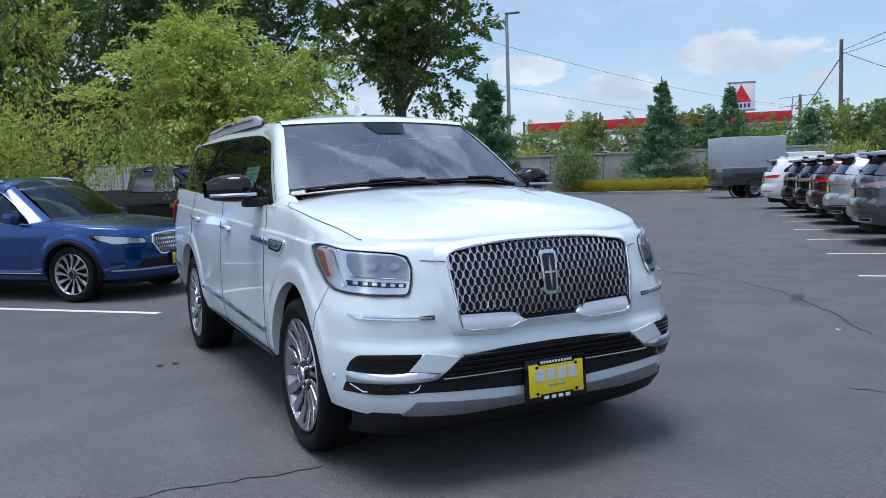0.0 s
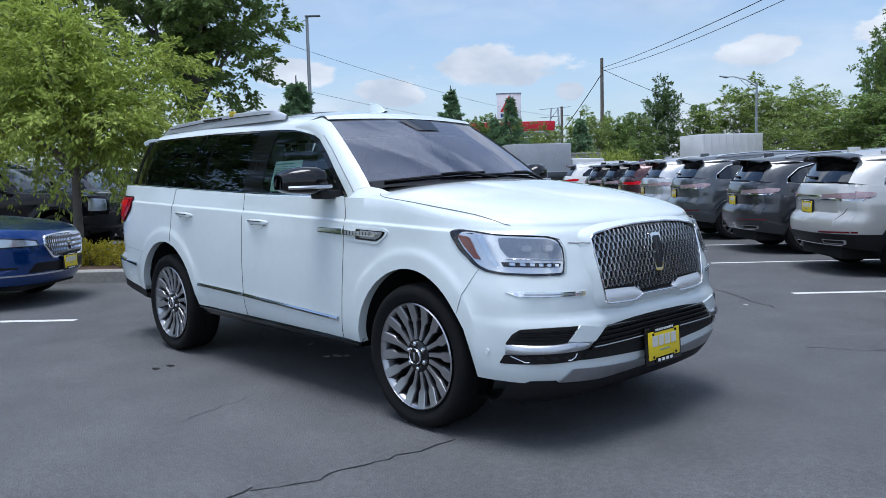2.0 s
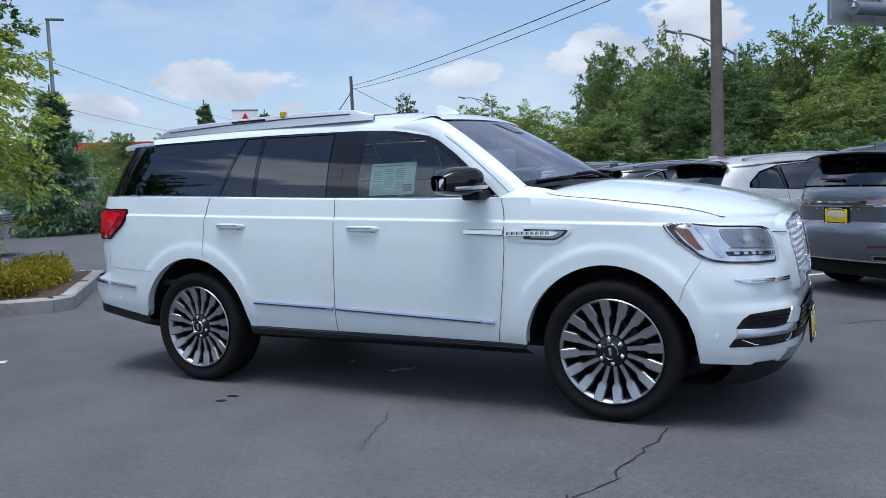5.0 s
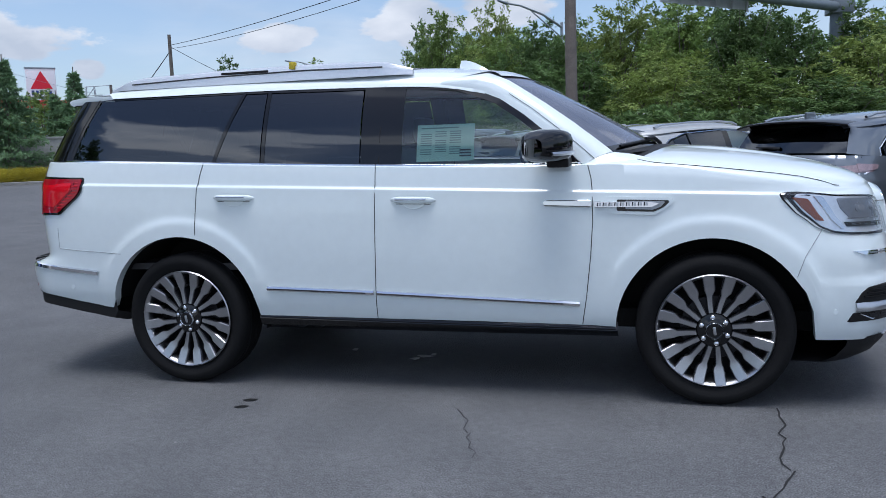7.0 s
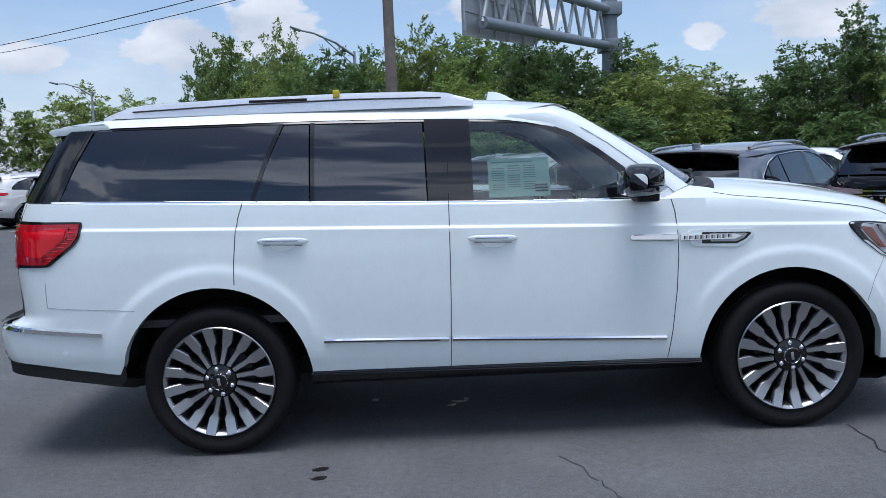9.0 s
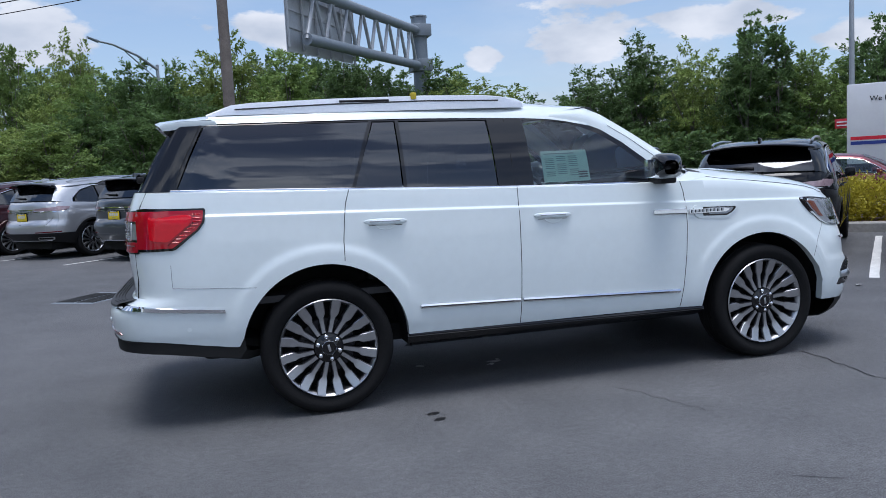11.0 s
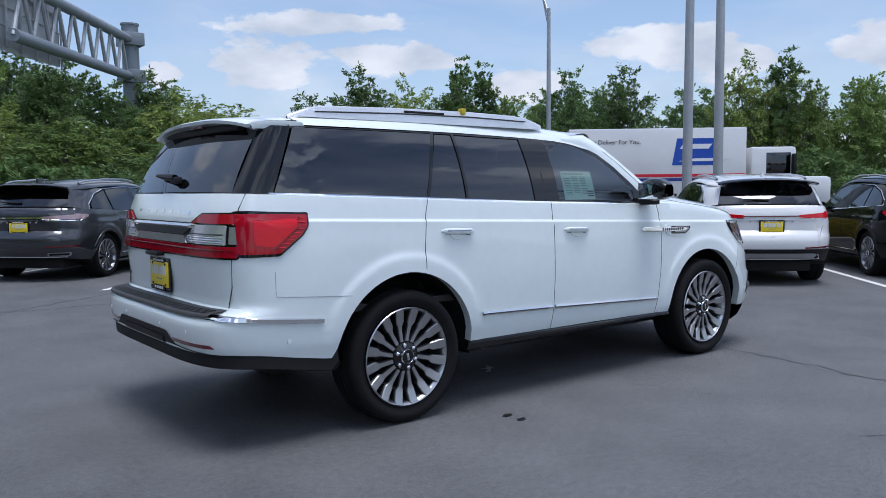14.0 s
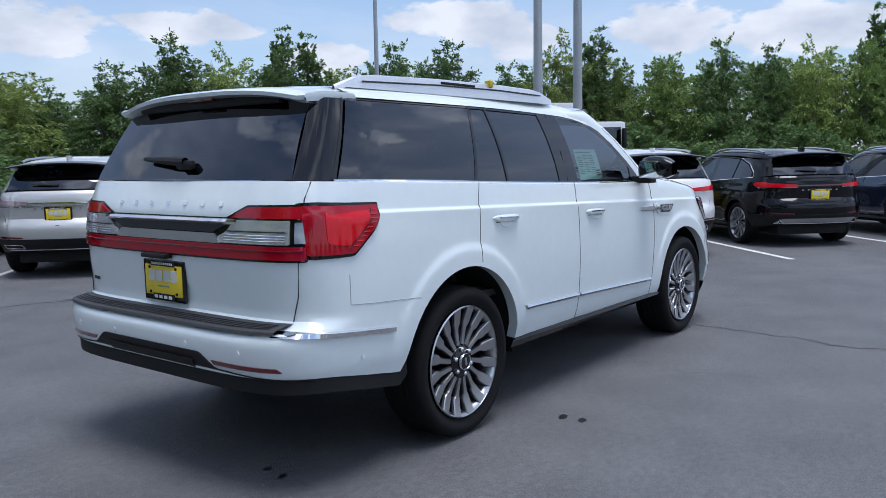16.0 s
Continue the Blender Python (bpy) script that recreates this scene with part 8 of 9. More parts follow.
# height of the canopy along the far side of the road and along the nearer bank
FAR_TOPS = [(-36, 10.5), (-31, 9.0), (-29, 8.6), (-25.8, 9.1), (-19.8, 8.4), (-16.5, 8.0), (-13.5, 9.3), (-10.3, 7.4), (-7, 8.6), (-2, 9.1), (1.2, 7.4), (3.5, 8.6), (7.3, 8.0), (11.7, 9.6), (14.2, 7.8), (17, 6.4), (20, 6.6), (25, 7.0)]
BANK_TOPS = [(17, 5.8), (19, 6.4), (22.7, 7.6), (30, 9.6), (41, 10.6), (49, 9.8), (54, 10.6), (57.5, 12.8), (60, 11.6), (68, 14.0)]


def tree_line():
    rnd = random.Random(5)
    first = [True] * 7
    def place(i, x, y, s, sz):
        p = (PROTO + [BUSH] + GARDEN)[i]
        if first[i]:
            p.matrix_basis = pose(x, y, 0, 0, 0, rnd.uniform(0, 360))
            p.scale = (s, s, sz)
            first[i] = False
        else:
            put(p, x, y, s, rnd.uniform(0, 360), sz)
    def canopy(u):
        return ip(FAR_TOPS if u < 25 else BANK_TOPS, u)
    # the far side of the road: a line of single trees, a thicker one behind it
    u = -46.0
    while u < 26:
        i = rnd.choice((0, 1, 2, 1))
        p = uv(u + rnd.uniform(-0.4, 0.4), 43 + rnd.uniform(-1.0, 1.0))
        w = rnd.uniform(0.62, 0.85)
        place(i, p.x, p.y, w, canopy(u) * rnd.uniform(0.94, 1.02) / (9.0, 9.5, 8.5)[i])
        p = uv(u + 1.6, 48 + rnd.uniform(-1.0, 1.0))
        i = rnd.choice((0, 1, 1))
        place(i, p.x, p.y, 0.9, (canopy(u) - 0.9) * rnd.uniform(0.9, 1.04) / (9.0, 9.5)[i])
        u += rnd.uniform(2.9, 3.7)
    for u, v, top in ((4.5, 43.4, 9.9), (2.7, 41.5, 9.1), (23.8, 44.0, 9.0), (-14.4, 42.0, 9.6), (-33.8, 43.0, 11.3)):
        p = uv(u, v)
        place(3, p.x, p.y, 0.85, top / 11.0)
    # the nearer bank past the timber pole
    for v, k, du in ((29.0, 0.68, 5.2), (34.5, 1.0, 4.4), (40.0, 1.07, 4.8)):
        u = 17.0 if v < 30 else 18.5
        while u < 1.75 * v - 2.5:
            i = rnd.choice((0, 1, 1, 2))
            p = uv(u + rnd.uniform(-0.8, 0.8), v + rnd.uniform(-0.9, 0.9))
            place(i, p.x, p.y, rnd.uniform(0.8, 1.05), ip(BANK_TOPS, u) * k * rnd.uniform(0.92, 1.05) / (9.0, 9.5, 8.5)[i])
            u += du * rnd.uniform(0.85, 1.15)
    for j in range(24):
        u = -40 + 3.6 * j
        p = uv(u, (38.2 if u < 12 else 25.0) + rnd.uniform(-0.8, 0.8))
        s = rnd.uniform(0.75, 1.1)
        place(4, p.x, p.y, s, s * rnd.uniform(0.7, 1.0))
    # taller trees far beyond the end of the row
    for x, y, i, s, z in ((-24.5, 85, 1, 0.9, 1.65), (-19.5, 86, 1, 1.25, 1.45), (-14, 86, 0, 1.3, 1.6), (-42.4, 72.5, 1, 0.85, 1.22), (-34.5, 77, 2, 1.45, 1.22), (-30.0, 79, 2, 1.3, 1.15), (-40, 76, 0, 1.1, 0.95),
                          (-13.2, 42.6, 2, 0.95, 0.60), (-10.6, 42.0, 0, 0.85, 0.58), (-47, 70, 0, 0.7, 0.62), (-60, 92, 3, 1.0, 0.9), (-70, 84, 0, 0.9, 0.75), (-78, 76, 1, 0.8, 0.7)):
        place(i, x, y, s, z)
    for k in range(12):
        p = uv(64 + 5 * (k % 3), -16 + 3.0 * k)
        place(rnd.choice((0, 2, 0)), p.x, p.y, rnd.uniform(0.65, 0.85), rnd.uniform(0.70, 0.86))
    # behind the parked trucks and blue car
    for x, y, i, s, z in ((-43, -8, 5, 2.0, 1.3), (-31, -5.5, 6, 1.5, 1.35), (-28, -11, 5, 1.5, 1.5), (-37, 3.5, 5, 1.5, 1.0), (-45, 9, 5, 1.9, 1.15), (-22, -16, 5, 1.2, 1.2), (-44, -1.5, 6, 1.9, 1.35), (-31, -8.5, 4, 1.5, 1.1), (-33, 2.5, 4, 1.3, 1.0)):
        place(i, x, y, s, s * z)
    # closing the side behind the camera
    for k in range(14):
        a = radians(198 + 10.4 * k)
        r = 105 + rnd.uniform(-6, 10)
        place(4, r * math.cos(a), r * math.sin(a), rnd.uniform(2.0, 3.0), rnd.uniform(1.2, 1.8))


tree_line()
big = make_tree("tall_oak", "very tall dark green tree behind the car park", 21.0, 6.2, 5.2, LEAF_MID, 31, 640, 64, (0.32, 0.17), 0.42, 16, 0.45, 0.3, tuft=0.62)
big.matrix_basis = pose(-39.5, 17.8, 0)

for i, (u, v, h, r) in enumerate(((54.1, -0.7, 8.1, 3.5), (30.3, -7.1, 6.1, 2.9), (60.0, 4.0, 8.0, 2.6), (58.5, 9.5, 6.0, 2.5), (61.0, 2.8, 6.4, 2.7))):
    c = make_conifer("spruce", "dark blue-green spruce tree", h, r, 50 + i, 13000 if i < 2 else 6000)
    c.matrix_basis = at_uv(u, v)


def shrub(u, v, s, mat, seed, name, label, h=0.6, n=1100, leaf=(0.055, 0.03)):
    rng = np.random.default_rng(seed)
    lobes = [(rng.uniform(-0.5, 0.5) * s, rng.uniform(-0.5, 0.5) * s, h * 0.45, 0.4 * s, 0.4 * s, h * 0.5) for _ in range(5)]
    p, q = lobed_points(lobes, n, rng, 0.5)
    p[:, 2] = np.maximum(p[:, 2], 0.02)
    me = leaves_mesh(p, q, leaf[0] * s ** 0.5, leaf[1] * s ** 0.5, rng, -0.3)
    me.materials.append(mat)
    e = thing(name, label, "shrub", "low shrubs", at_uv(u, v, seed * 40, 0.12))
    cr = new("foliage", me)
    cr.parent = e
    bm = bmesh.new()
    for k in range(5):
        a = 1.25 * k
        tube_bm([(0, 0, -0.05), (0.12 * s * math.cos(a), 0.12 * s * math.sin(a), h * 0.3), (0.3 * s * math.cos(a), 0.3 * s * math.sin(a), h * 0.7)], [0.012, 0.009, 0.005], 5, bm)
    part("stems", bm, BARK, e)
    return e


for i, (u, v, s) in enumerate(((5.9, -4.3, 0.55), (6.6, -4.1, 0.6), (7.4, -4.0, 0.62), (8.2, -4.2, 0.58), (8.5, -5.0, 0.5), (6.1, -5.2, 0.45))):
    shrub(u, v, s, LEAF_GOLD, 70 + i, "golden_shrub", "low golden-yellow shrub in the mulch", 0.42, 2400, (0.075, 0.04))
# gold edging hedge before the bank, and shrubs in the long strip
h0 = shrub(0, 0, 1.0, LEAF_GOLD, 90, "golden_hedge", "clipped golden-yellow hedge along the kerb", 0.85, 2600, (0.08, 0.05))
h0.matrix_basis = at_uv(46.9, 2.0, 0, 0.12)
for k in range(1, 13):
    q = k / 12
    o = copy_thing(h0, at_uv(46.9 + 3.0 * q, 2.0 - 8.3 * q, 37 * k, 0.12))
for k in range(12):
    o = copy_thing(h0, at_uv(-7.0 + 1.0 * k, 11.3, 53 * k, 0.12))
for i, (u, v, s, h, mt) in enumerate(((51.0, -6.0, 2.4, 3.2, LEAF_MID), (57, -8.5, 2.8, 3.6, LEAF_MID), (52.5, 3.6, 2.8, 2.5, LEAF_MID), (58.5, -12.5, 3.4, 3.6, LEAF_LIGHT), (57, 6.5, 3.2, 3.2, LEAF_LIGHT), (53, 11, 3.2, 2.8, LEAF_LIGHT),
                                      (31, -12.5, 3.0, 3.6, LEAF_LIGHT), (24, -13.5, 3.0, 3.0, LEAF_MID), (20.5, -17, 3.2, 4.0, LEAF_LIGHT), (34, -10, 2.6, 2.6, LEAF_LIGHT), (14.4, -18.6, 3.4, 4.3, LEAF_LIGHT))):
    shrub(u, v, s, mt, 110 + i, "large_shrub", "large rounded green shrub on the bank", h, 9000 if u < 20 else 3500, (0.075, 0.04) if u < 20 else (0.14, 0.07))
# ---- posts, lamps, signs and wires ----
def lamp_post(u, v, h, r, label, arm=None, head=0.6, mat=GALV, lean=(0, 0)):
    p = thing("street_lamp", label, "lamp", m=at_uv(u, v))
    top = Vector((lean[0], lean[1], h))
    part("post", cyl_bm((0, 0, 0), top, r, r * 0.62, 14), mat, p)
    part("base", cyl_bm((0, 0, 0), (0, 0, 0.35), r * 2.0, r * 1.7, 14), CONCRETE, p)
    if arm is not None:
        a = Vector(arm)
        pts = [top - Vector((0, 0, 0.35)), top + a * 0.35 + Vector((0, 0, 0.1)), top + a * 0.75 + Vector((0, 0, 0.18)), top + a]
        part("arm", tube_bm(pts, [r * 0.6, r * 0.5, r * 0.42, r * 0.36], 8), mat, p)
        part("brace", tube_bm([top - Vector((0, 0, 1.1)), top + a * 0.55 + Vector((0, 0, 0.05))], r * 0.25, 6), mat, p)
        d = a.normalized()
        hd = cyl_bm(top + a - d * 0.1, top + a + d * head, 0.11, 0.07, 10)
    else:
        hd = box_bm((top.x - 0.1, top.y - 0.15, h - 0.02), (top.x + head, top.y + 0.15, h + 0.06), 0.03)
    part("lamp_head", hd, GALV_DARK, p)
    return p


lamp_post(-4.44, 16.1, 13.5, 0.14, "tall grey steel light post, slightly leaning", lean=(0.25, -0.1))
lamp_post(-4.44, 12.3, 12.5, 0.115, "tall pale steel light post")
LC = lamp_post(-1.0, 37.4, 11.0, 0.15, "slim grey lamp post with a small red sign", arm=(0.9, 0.5, 0.8), head=0.5)
rs = part("red_sign", box_bm((-0.2, 0.12, 2.55), (-0.16, 0.72, 3.0), 0.01), plain("red_sign_face", (0.45, 0.02, 0.03), 0.5), LC, "small red sign with pale bars")
for z in (2.66, 2.82):
    part("sign_bar", box_bm((-0.212, 0.2, z), (-0.2, 0.64, z + 0.06)), WHITEP, rs)
lamp_post(38.9, -8.2, 10.4, 0.13, "tall slim grey lamp post with a flat head", head=0.75)
lamp_post(43.7, 36.0, 10.2, 0.17, "roadside lamp with a long curved arm", arm=(-5.6, -0.8, 0.95), head=0.8)
lamp_post(72.0, 28.0, 9.5, 0.15, "distant roadside lamp with a long arm", arm=(-2.2, 2.2, 0.8), head=0.7)


def utility_pole(u, v, h, r, label, mat=POLEWOOD):
    p = thing("utility_pole", label, "pole", m=at_uv(u, v))
    part("shaft", cyl_bm((0, 0, 0), (0, 0, h), r, r * 0.72, 16), mat, p)
    return p


utility_pole(16.8, 14.75, 10.6, 0.215, "weathered brown timber utility pole")
P2 = utility_pole(69.0, 12.9, 11.8, 0.2, "grey timber utility pole with wires")
utility_pole(112.0, 14.0, 11.0, 0.25, "distant timber utility pole")
utility_pole(78.0, -16.0, 7.0, 0.16, "distant short timber pole")
for a, b, sag, r in ((uv(69, 12.9, 10.9), uv(16.8, 14.75, 8.7), 0.35, 0.022), (uv(69, 12.9, 10.6), uv(16.8, 14.75, 8.35), 0.5, 0.018), (uv(69, 12.9, 10.8), uv(140, 60, 10.0), 2.0, 0.025),
                     (uv(69, 12.9, 10.4), uv(88, 7.6, 2.0), 0.5, 0.04), (uv(69, 12.9, 7.0), uv(120, 20, 9.0), 1.0, 0.04), (uv(30.0, -18, 11.6), uv(112, 14, 9.5), 1.2, 0.016), (uv(30.0, -18, 8.6), uv(112, 14, 7.5), 1.2, 0.014)):
    pts = [a.lerp(b, t) - Vector((0, 0, sag * 4 * t * (1 - t))) for t in lin(0, 1, 14)]
    tagged(obj("overhead_wire", tube_bm(pts, r, 5), GALV_DARK if r < 0.017 else DARK), "black overhead wire strung between poles", "wire")


def gantry():
    g = thing("sign_gantry", "grey steel motorway sign gantry seen from behind", "gantry", m=pose(11.3, 45.2, 0, 0, 0, 0))
    part("column", cyl_bm((0, 0, 0), (0, 0, 11.4), 0.52, 0.48, 20), GALV_DARK, g)
    part("cap", cyl_bm((0, 0, 11.4), (0, 0, 11.5), 0.54, 0.54, 20), GALV_DARK, g)
    d = Vector((-0.542, -0.84, 0)).normalized()
    n = Vector((-d.y, d.x, 0))
    SPAN, DIP = 16.4, -0.6
    def along(q, z):
        return d * q + Vector((0, 0, z + DIP * q / SPAN))
    lo, hi = 8.35, 10.55
    for z in (lo, hi):
        part("chord", cyl_bm(along(-0.5, z), along(SPAN, z), 0.27, n=14), GALV_DARK, g)
        part("collar", box_bm((-0.66, -0.66, z - 0.38), (0.66, 0.66, z + 0.38), 0.05), GALV_DARK, g)
    for k in range(8):
        a = 0.8 + 1.95 * k
        part("web", cyl_bm(along(a, lo), along(a + 0.97, hi), 0.1, n=8), GALV, g)
        part("web", cyl_bm(along(a + 0.97, hi), along(a + 1.95, lo), 0.1, n=8), GALV, g)
    # sign panel on the far side with its stiffeners
    o = n * 0.75 if n.y > 0 else -n * 0.75
    a, b = d * 9.4 + o, d * 16.9 + o
    bm = grid_bm([[a + Vector((0, 0, 7.5)), b + Vector((0, 0, 7.2))], [a + Vector((0, 0, 11.0)), b + Vector((0, 0, 10.7))]])
    r = bmesh.ops.extrude_face_region(bm, geom=bm.faces[:])
    bmesh.ops.translate(bm, verts=[v for v in r["geom"] if isinstance(v, bmesh.types.BMVert)], vec=o.normalized() * 0.05)
    bmesh.ops.recalc_face_normals(bm, faces=bm.faces)
    sp = part("sign_panel", bm, plain("bare_aluminium_panel", (0.42, 0.44, 0.46), 0.5, 0.5, var=0.15, scale=1.5), g, "bare back of a road sign", smooth=False)
    for k in range(6):
        p = a.lerp(b, k / 5) - o * 0.12
        part("stiffener", cyl_bm(p + Vector((0, 0, 7.4)), p + Vector((0, 0, 10.8)), 0.06, n=6), GALV, sp)
    for z in (8.3, 9.1, 9.9):
        part("rib", cyl_bm(a - o * 0.06 + Vector((0, 0, z)), b - o * 0.06 + Vector((0, 0, z)), 0.035, n=6), GALV, sp)


gantry()
SIGNRED = plain("sign_red", (0.62, 0.01, 0.03), 0.45, var=0.05)
SIGNWHITE = plain("sign_white", (0.8, 0.8, 0.82), 0.5, var=0.05)
SIGNBLUE = plain("sign_blue", (0.02, 0.04, 0.22), 0.5, var=0.05)


def fuel_station():
    s = thing("fuel_sign", "tall white fuel station sign with a red triangle", "sign", m=at_uv(140, 7.65, -90))
    part("sign_board", box_bm((0, -2.15, 11.2), (0.5, 2.15, 15.8), 0.08), SIGNWHITE, s)
    for z in (11.2, 15.8):
        part("frame_rail", box_bm((-0.04, -2.25, z - 0.12), (0.55, 2.25, z + 0.12)), GALV_DARK, s)
    bm = bmesh.new()
    fs = [bm.verts.new((x, y, z)) for x in (0.50, 0.56) for y, z in ((-1.6, 12.55), (1.6, 12.55), (0, 15.4))]
    bm.faces.new(fs[:3]); bm.faces.new(fs[3:])
    for i in range(3):
        j = (i + 1) % 3
        bm.faces.new((fs[i], fs[j], fs[j + 3], fs[i + 3]))
    bmesh.ops.recalc_face_normals(bm, faces=bm.faces)
    part("red_triangle", bm, SIGNRED, s, smooth=False)
    for k in range(5):
        part("letter_bar", box_bm((0.5, -1.5 + 0.62 * k, 11.6), (0.55, -1.1 + 0.62 * k, 12.3), 0.02), SIGNBLUE, s)
    part("sign_post", cyl_bm((0.25, 0, 0), (0.25, 0, 11.2), 0.25, n=12), GALV, s)
    c = thing("station_canopy", "red-edged fuel station canopy behind trees", "canopy", m=at_uv(118, -4.0, -90))
    part("canopy_deck", box_bm((-8, -19, 7.6), (6, 17, 9.0), 0.05), SIGNRED, c)
    part("canopy_soffit", box_bm((-7.9, -18.9, 7.4), (5.9, 16.9, 7.6)), SIGNWHITE, c)
    for y in (-12, 0, 12):
        part("canopy_column", box_bm((-1.2, y - 0.3, 0), (-0.6, y + 0.3, 7.4), 0.03), SIGNWHITE, c)
    b = thing("station_building", "pale flat-roofed station building", "building", m=at_uv(130, -6.0, -90))
    part("wall", box_bm((-4, -14, 0), (4, 14, 4.0)), SIGNWHITE, b)


fuel_station()


def pylon():
    p = thing("power_pylon", "distant steel lattice power pylon", "pylon", m=at_uv(190, 21))
    for s in (-1, 1):
        for t in (-1, 1):
            part("leg", cyl_bm((s * 2.0, t * 2.0, 0), (s * 0.8, t * 0.8, 17), 0.09, n=5), GALV, p)
    for k in range(7):
        z0, z1 = 2.4 * k, 2.4 * (k + 1)
        w0, w1 = 2.0 - 1.2 * z0 / 17, 2.0 - 1.2 * z1 / 17
        for s in (-1, 1):
            part("brace", cyl_bm((s * w0, -w0, z0), (s * w1, w1, z1), 0.05, n=5), GALV, p)
            part("brace", cyl_bm((-w0, s * w0, z0), (w1, s * w1, z1), 0.05, n=5), GALV, p)
    for z in (13, 15, 17):
        part("cross_arm", cyl_bm((-3.4, 3.4, z), (3.4, -3.4, z), 0.08, n=5), GALV, p)


pylon()
# ---- walls, fence, far buildings ----
RETWALL = plain("retaining_concrete", (0.34, 0.335, 0.32), 0.9, var=0.2, scale=0.8, bump=0.4, bscale=20)
w = thing("retaining_wall", "pale grey concrete retaining wall behind shrubs", "wall", m=at_uv(55.5, -3.0, 0))
w["kind"] = "structure"
for k in range(9):
    part("wall_panel", box_bm((-22 + 4.0 * k + 0.012, -0.2, 0), (-18 + 4.0 * k - 0.012, 0.2, 2.75), 0.02), RETWALL, w)
    part("coping", box_bm((-22 + 4.0 * k, -0.26, 2.75), (-18 + 4.0 * k, 0.26, 2.9), 0.02), RETWALL, w)


def chain_fence():
    f = thing("privacy_fence", "chain-link fence with pale slats", "fence", m=pose(-26.5, -5.0, 0, 0, 0, 68))
    SL = plain("fence_slat", (0.80, 0.81, 0.80), 0.6, var=0.2, scale=4)
    o = None
    for k in range(70):
        x = 4.7 + 0.105 * k
        if o is None:
            o = part("slat", box_bm((-0.045, -0.006, 0.08), (0.045, 0.006, 2.15)), SL, f, smooth=False)
            o.matrix_basis = pose(x, 0, 0)
        else:
            share("slat", o, f, pose(x, 0, 0))
    for k in range(7):
        part("fence_post", cyl_bm((4.65 + 1.24 * k, -0.05, 0), (4.65 + 1.24 * k, -0.05, 2.3), 0.035, n=8), GALV, f)
    for z in (0.1, 2.2):
        part("rail", cyl_bm((4.65, -0.04, z), (12.1, -0.04, z), 0.022, n=6), GALV, f)
    bm = bmesh.new()
    for k in range(-20, 91):
        for s in (-1, 1):
            x0 = 4.7 + 0.105 * k
            if not (4.6 < x0 < 12.1 and 4.6 < x0 + s * 2.1 < 12.1):
                continue
            tube_bm([(x0, 0.02 * s - 0.03, 0.1), (x0 + s * 2.1, 0.02 * s - 0.03, 2.2)], 0.005, 3, bm)
    part("wire_mesh", bm, GALV, f)


chain_fence()
BRICK = plain("far_red_brick", (0.30, 0.13, 0.10), 0.9, var=0.2, scale=3, bump=0.3, bscale=15)
b = thing("brick_house", "reddish brick house seen through trees", "house", m=pose(-54, -2.5, 0, 0, 0, 12))
wl = part("wall", box_bm((-5, -9, 0), (5, 9, 7.2)), BRICK, b, smooth=False)
for y in (-6, -2, 2, 6):
    for z in (1.2, 4.4):
        wn = part("window", box_bm((4.96, y - 0.6, z), (5.06, y + 0.6, z + 1.5), 0.02), WHITEP, b)
        part("pane", box_bm((5.05, y - 0.5, z + 0.1), (5.075, y + 0.5, z + 1.4)), PRIVACY, wn)
part("roof", box_bm((-5.4, -9.4, 7.2), (5.4, 9.4, 7.6), 0.05), DARKGREY, b)
tb = thing("white_trailer", "white ribbed trailer parked beyond the row", "trailer", m=at_uv(40.9, 15.5, 15))
part("trailer_box", box_bm((-2.3, -1.25, 1.1), (1.5, 1.25, 3.35), 0.05), WHITEP, tb)
for k in range(9):
    part("wall_rib", box_bm((-2.2 + 0.45 * k, -1.275, 1.15), (-2.16 + 0.45 * k, -1.25, 3.3)), WHITEP, tb)
part("trailer_bed", box_bm((-2.3, -1.2, 0.9), (1.5, 1.2, 1.1)), TRIM, tb)
for x in (-1.7, 0.9):
    for s in (-1, 1):
        wheel(tb, x, s * 1.0, s, 0.48, 0.28, 0.28, "black", 12)


def service_truck():
    t = thing("service_truck", "grey box service truck parked at the row's end", "truck", m=at_uv(36.6, 2.75, 18))
    GB = plain("grey_box_panel", (0.42, 0.44, 0.47), 0.5, var=0.1, scale=1)
    part("upper_box", box_bm((0.0, -1.05, 1.45), (3.1, 1.05, 2.95), 0.04), GB, t)
    part("lower_box", box_bm((0.02, -1.1, 0.62), (3.1, 1.1, 1.45), 0.03), DARKGREY, t)
    part("box_trim", box_bm((-0.01, -1.08, 1.43), (3.12, 1.08, 1.48), 0.01), SATIN, t)
    part("cab", box_bm((3.2, -0.98, 0.6), (5.1, 0.98, 2.15), 0.15), WHITEP, t)
    part("cab_nose", box_bm((5.0, -0.95, 0.6), (6.1, 0.95, 1.35), 0.12), WHITEP, t)
    part("rear_bumper", box_bm((-0.25, -1.0, 0.5), (0.05, 1.0, 0.62), 0.02), TRIM, t)
    for y in (-1.105, 1.105):
        for x in (0.5, 2.6):
            part("latch", cyl_bm((x, y - 0.01, 1.1), (x, y + 0.01, 1.1), 0.05, n=12), CHROME, t)
    for x in (1.6, 5.0):
        for s in (-1, 1):
            wheel(t, x, s * 0.92, s, 0.42, 0.25, 0.28, "silver", 12)
            part("arch", lathe_bm([(0.46, -0.04), (0.52, -0.045), (0.53, 0.0)], 24, "y", (x, s * 1.1, 0.42)), TRIM, t)


service_truck()


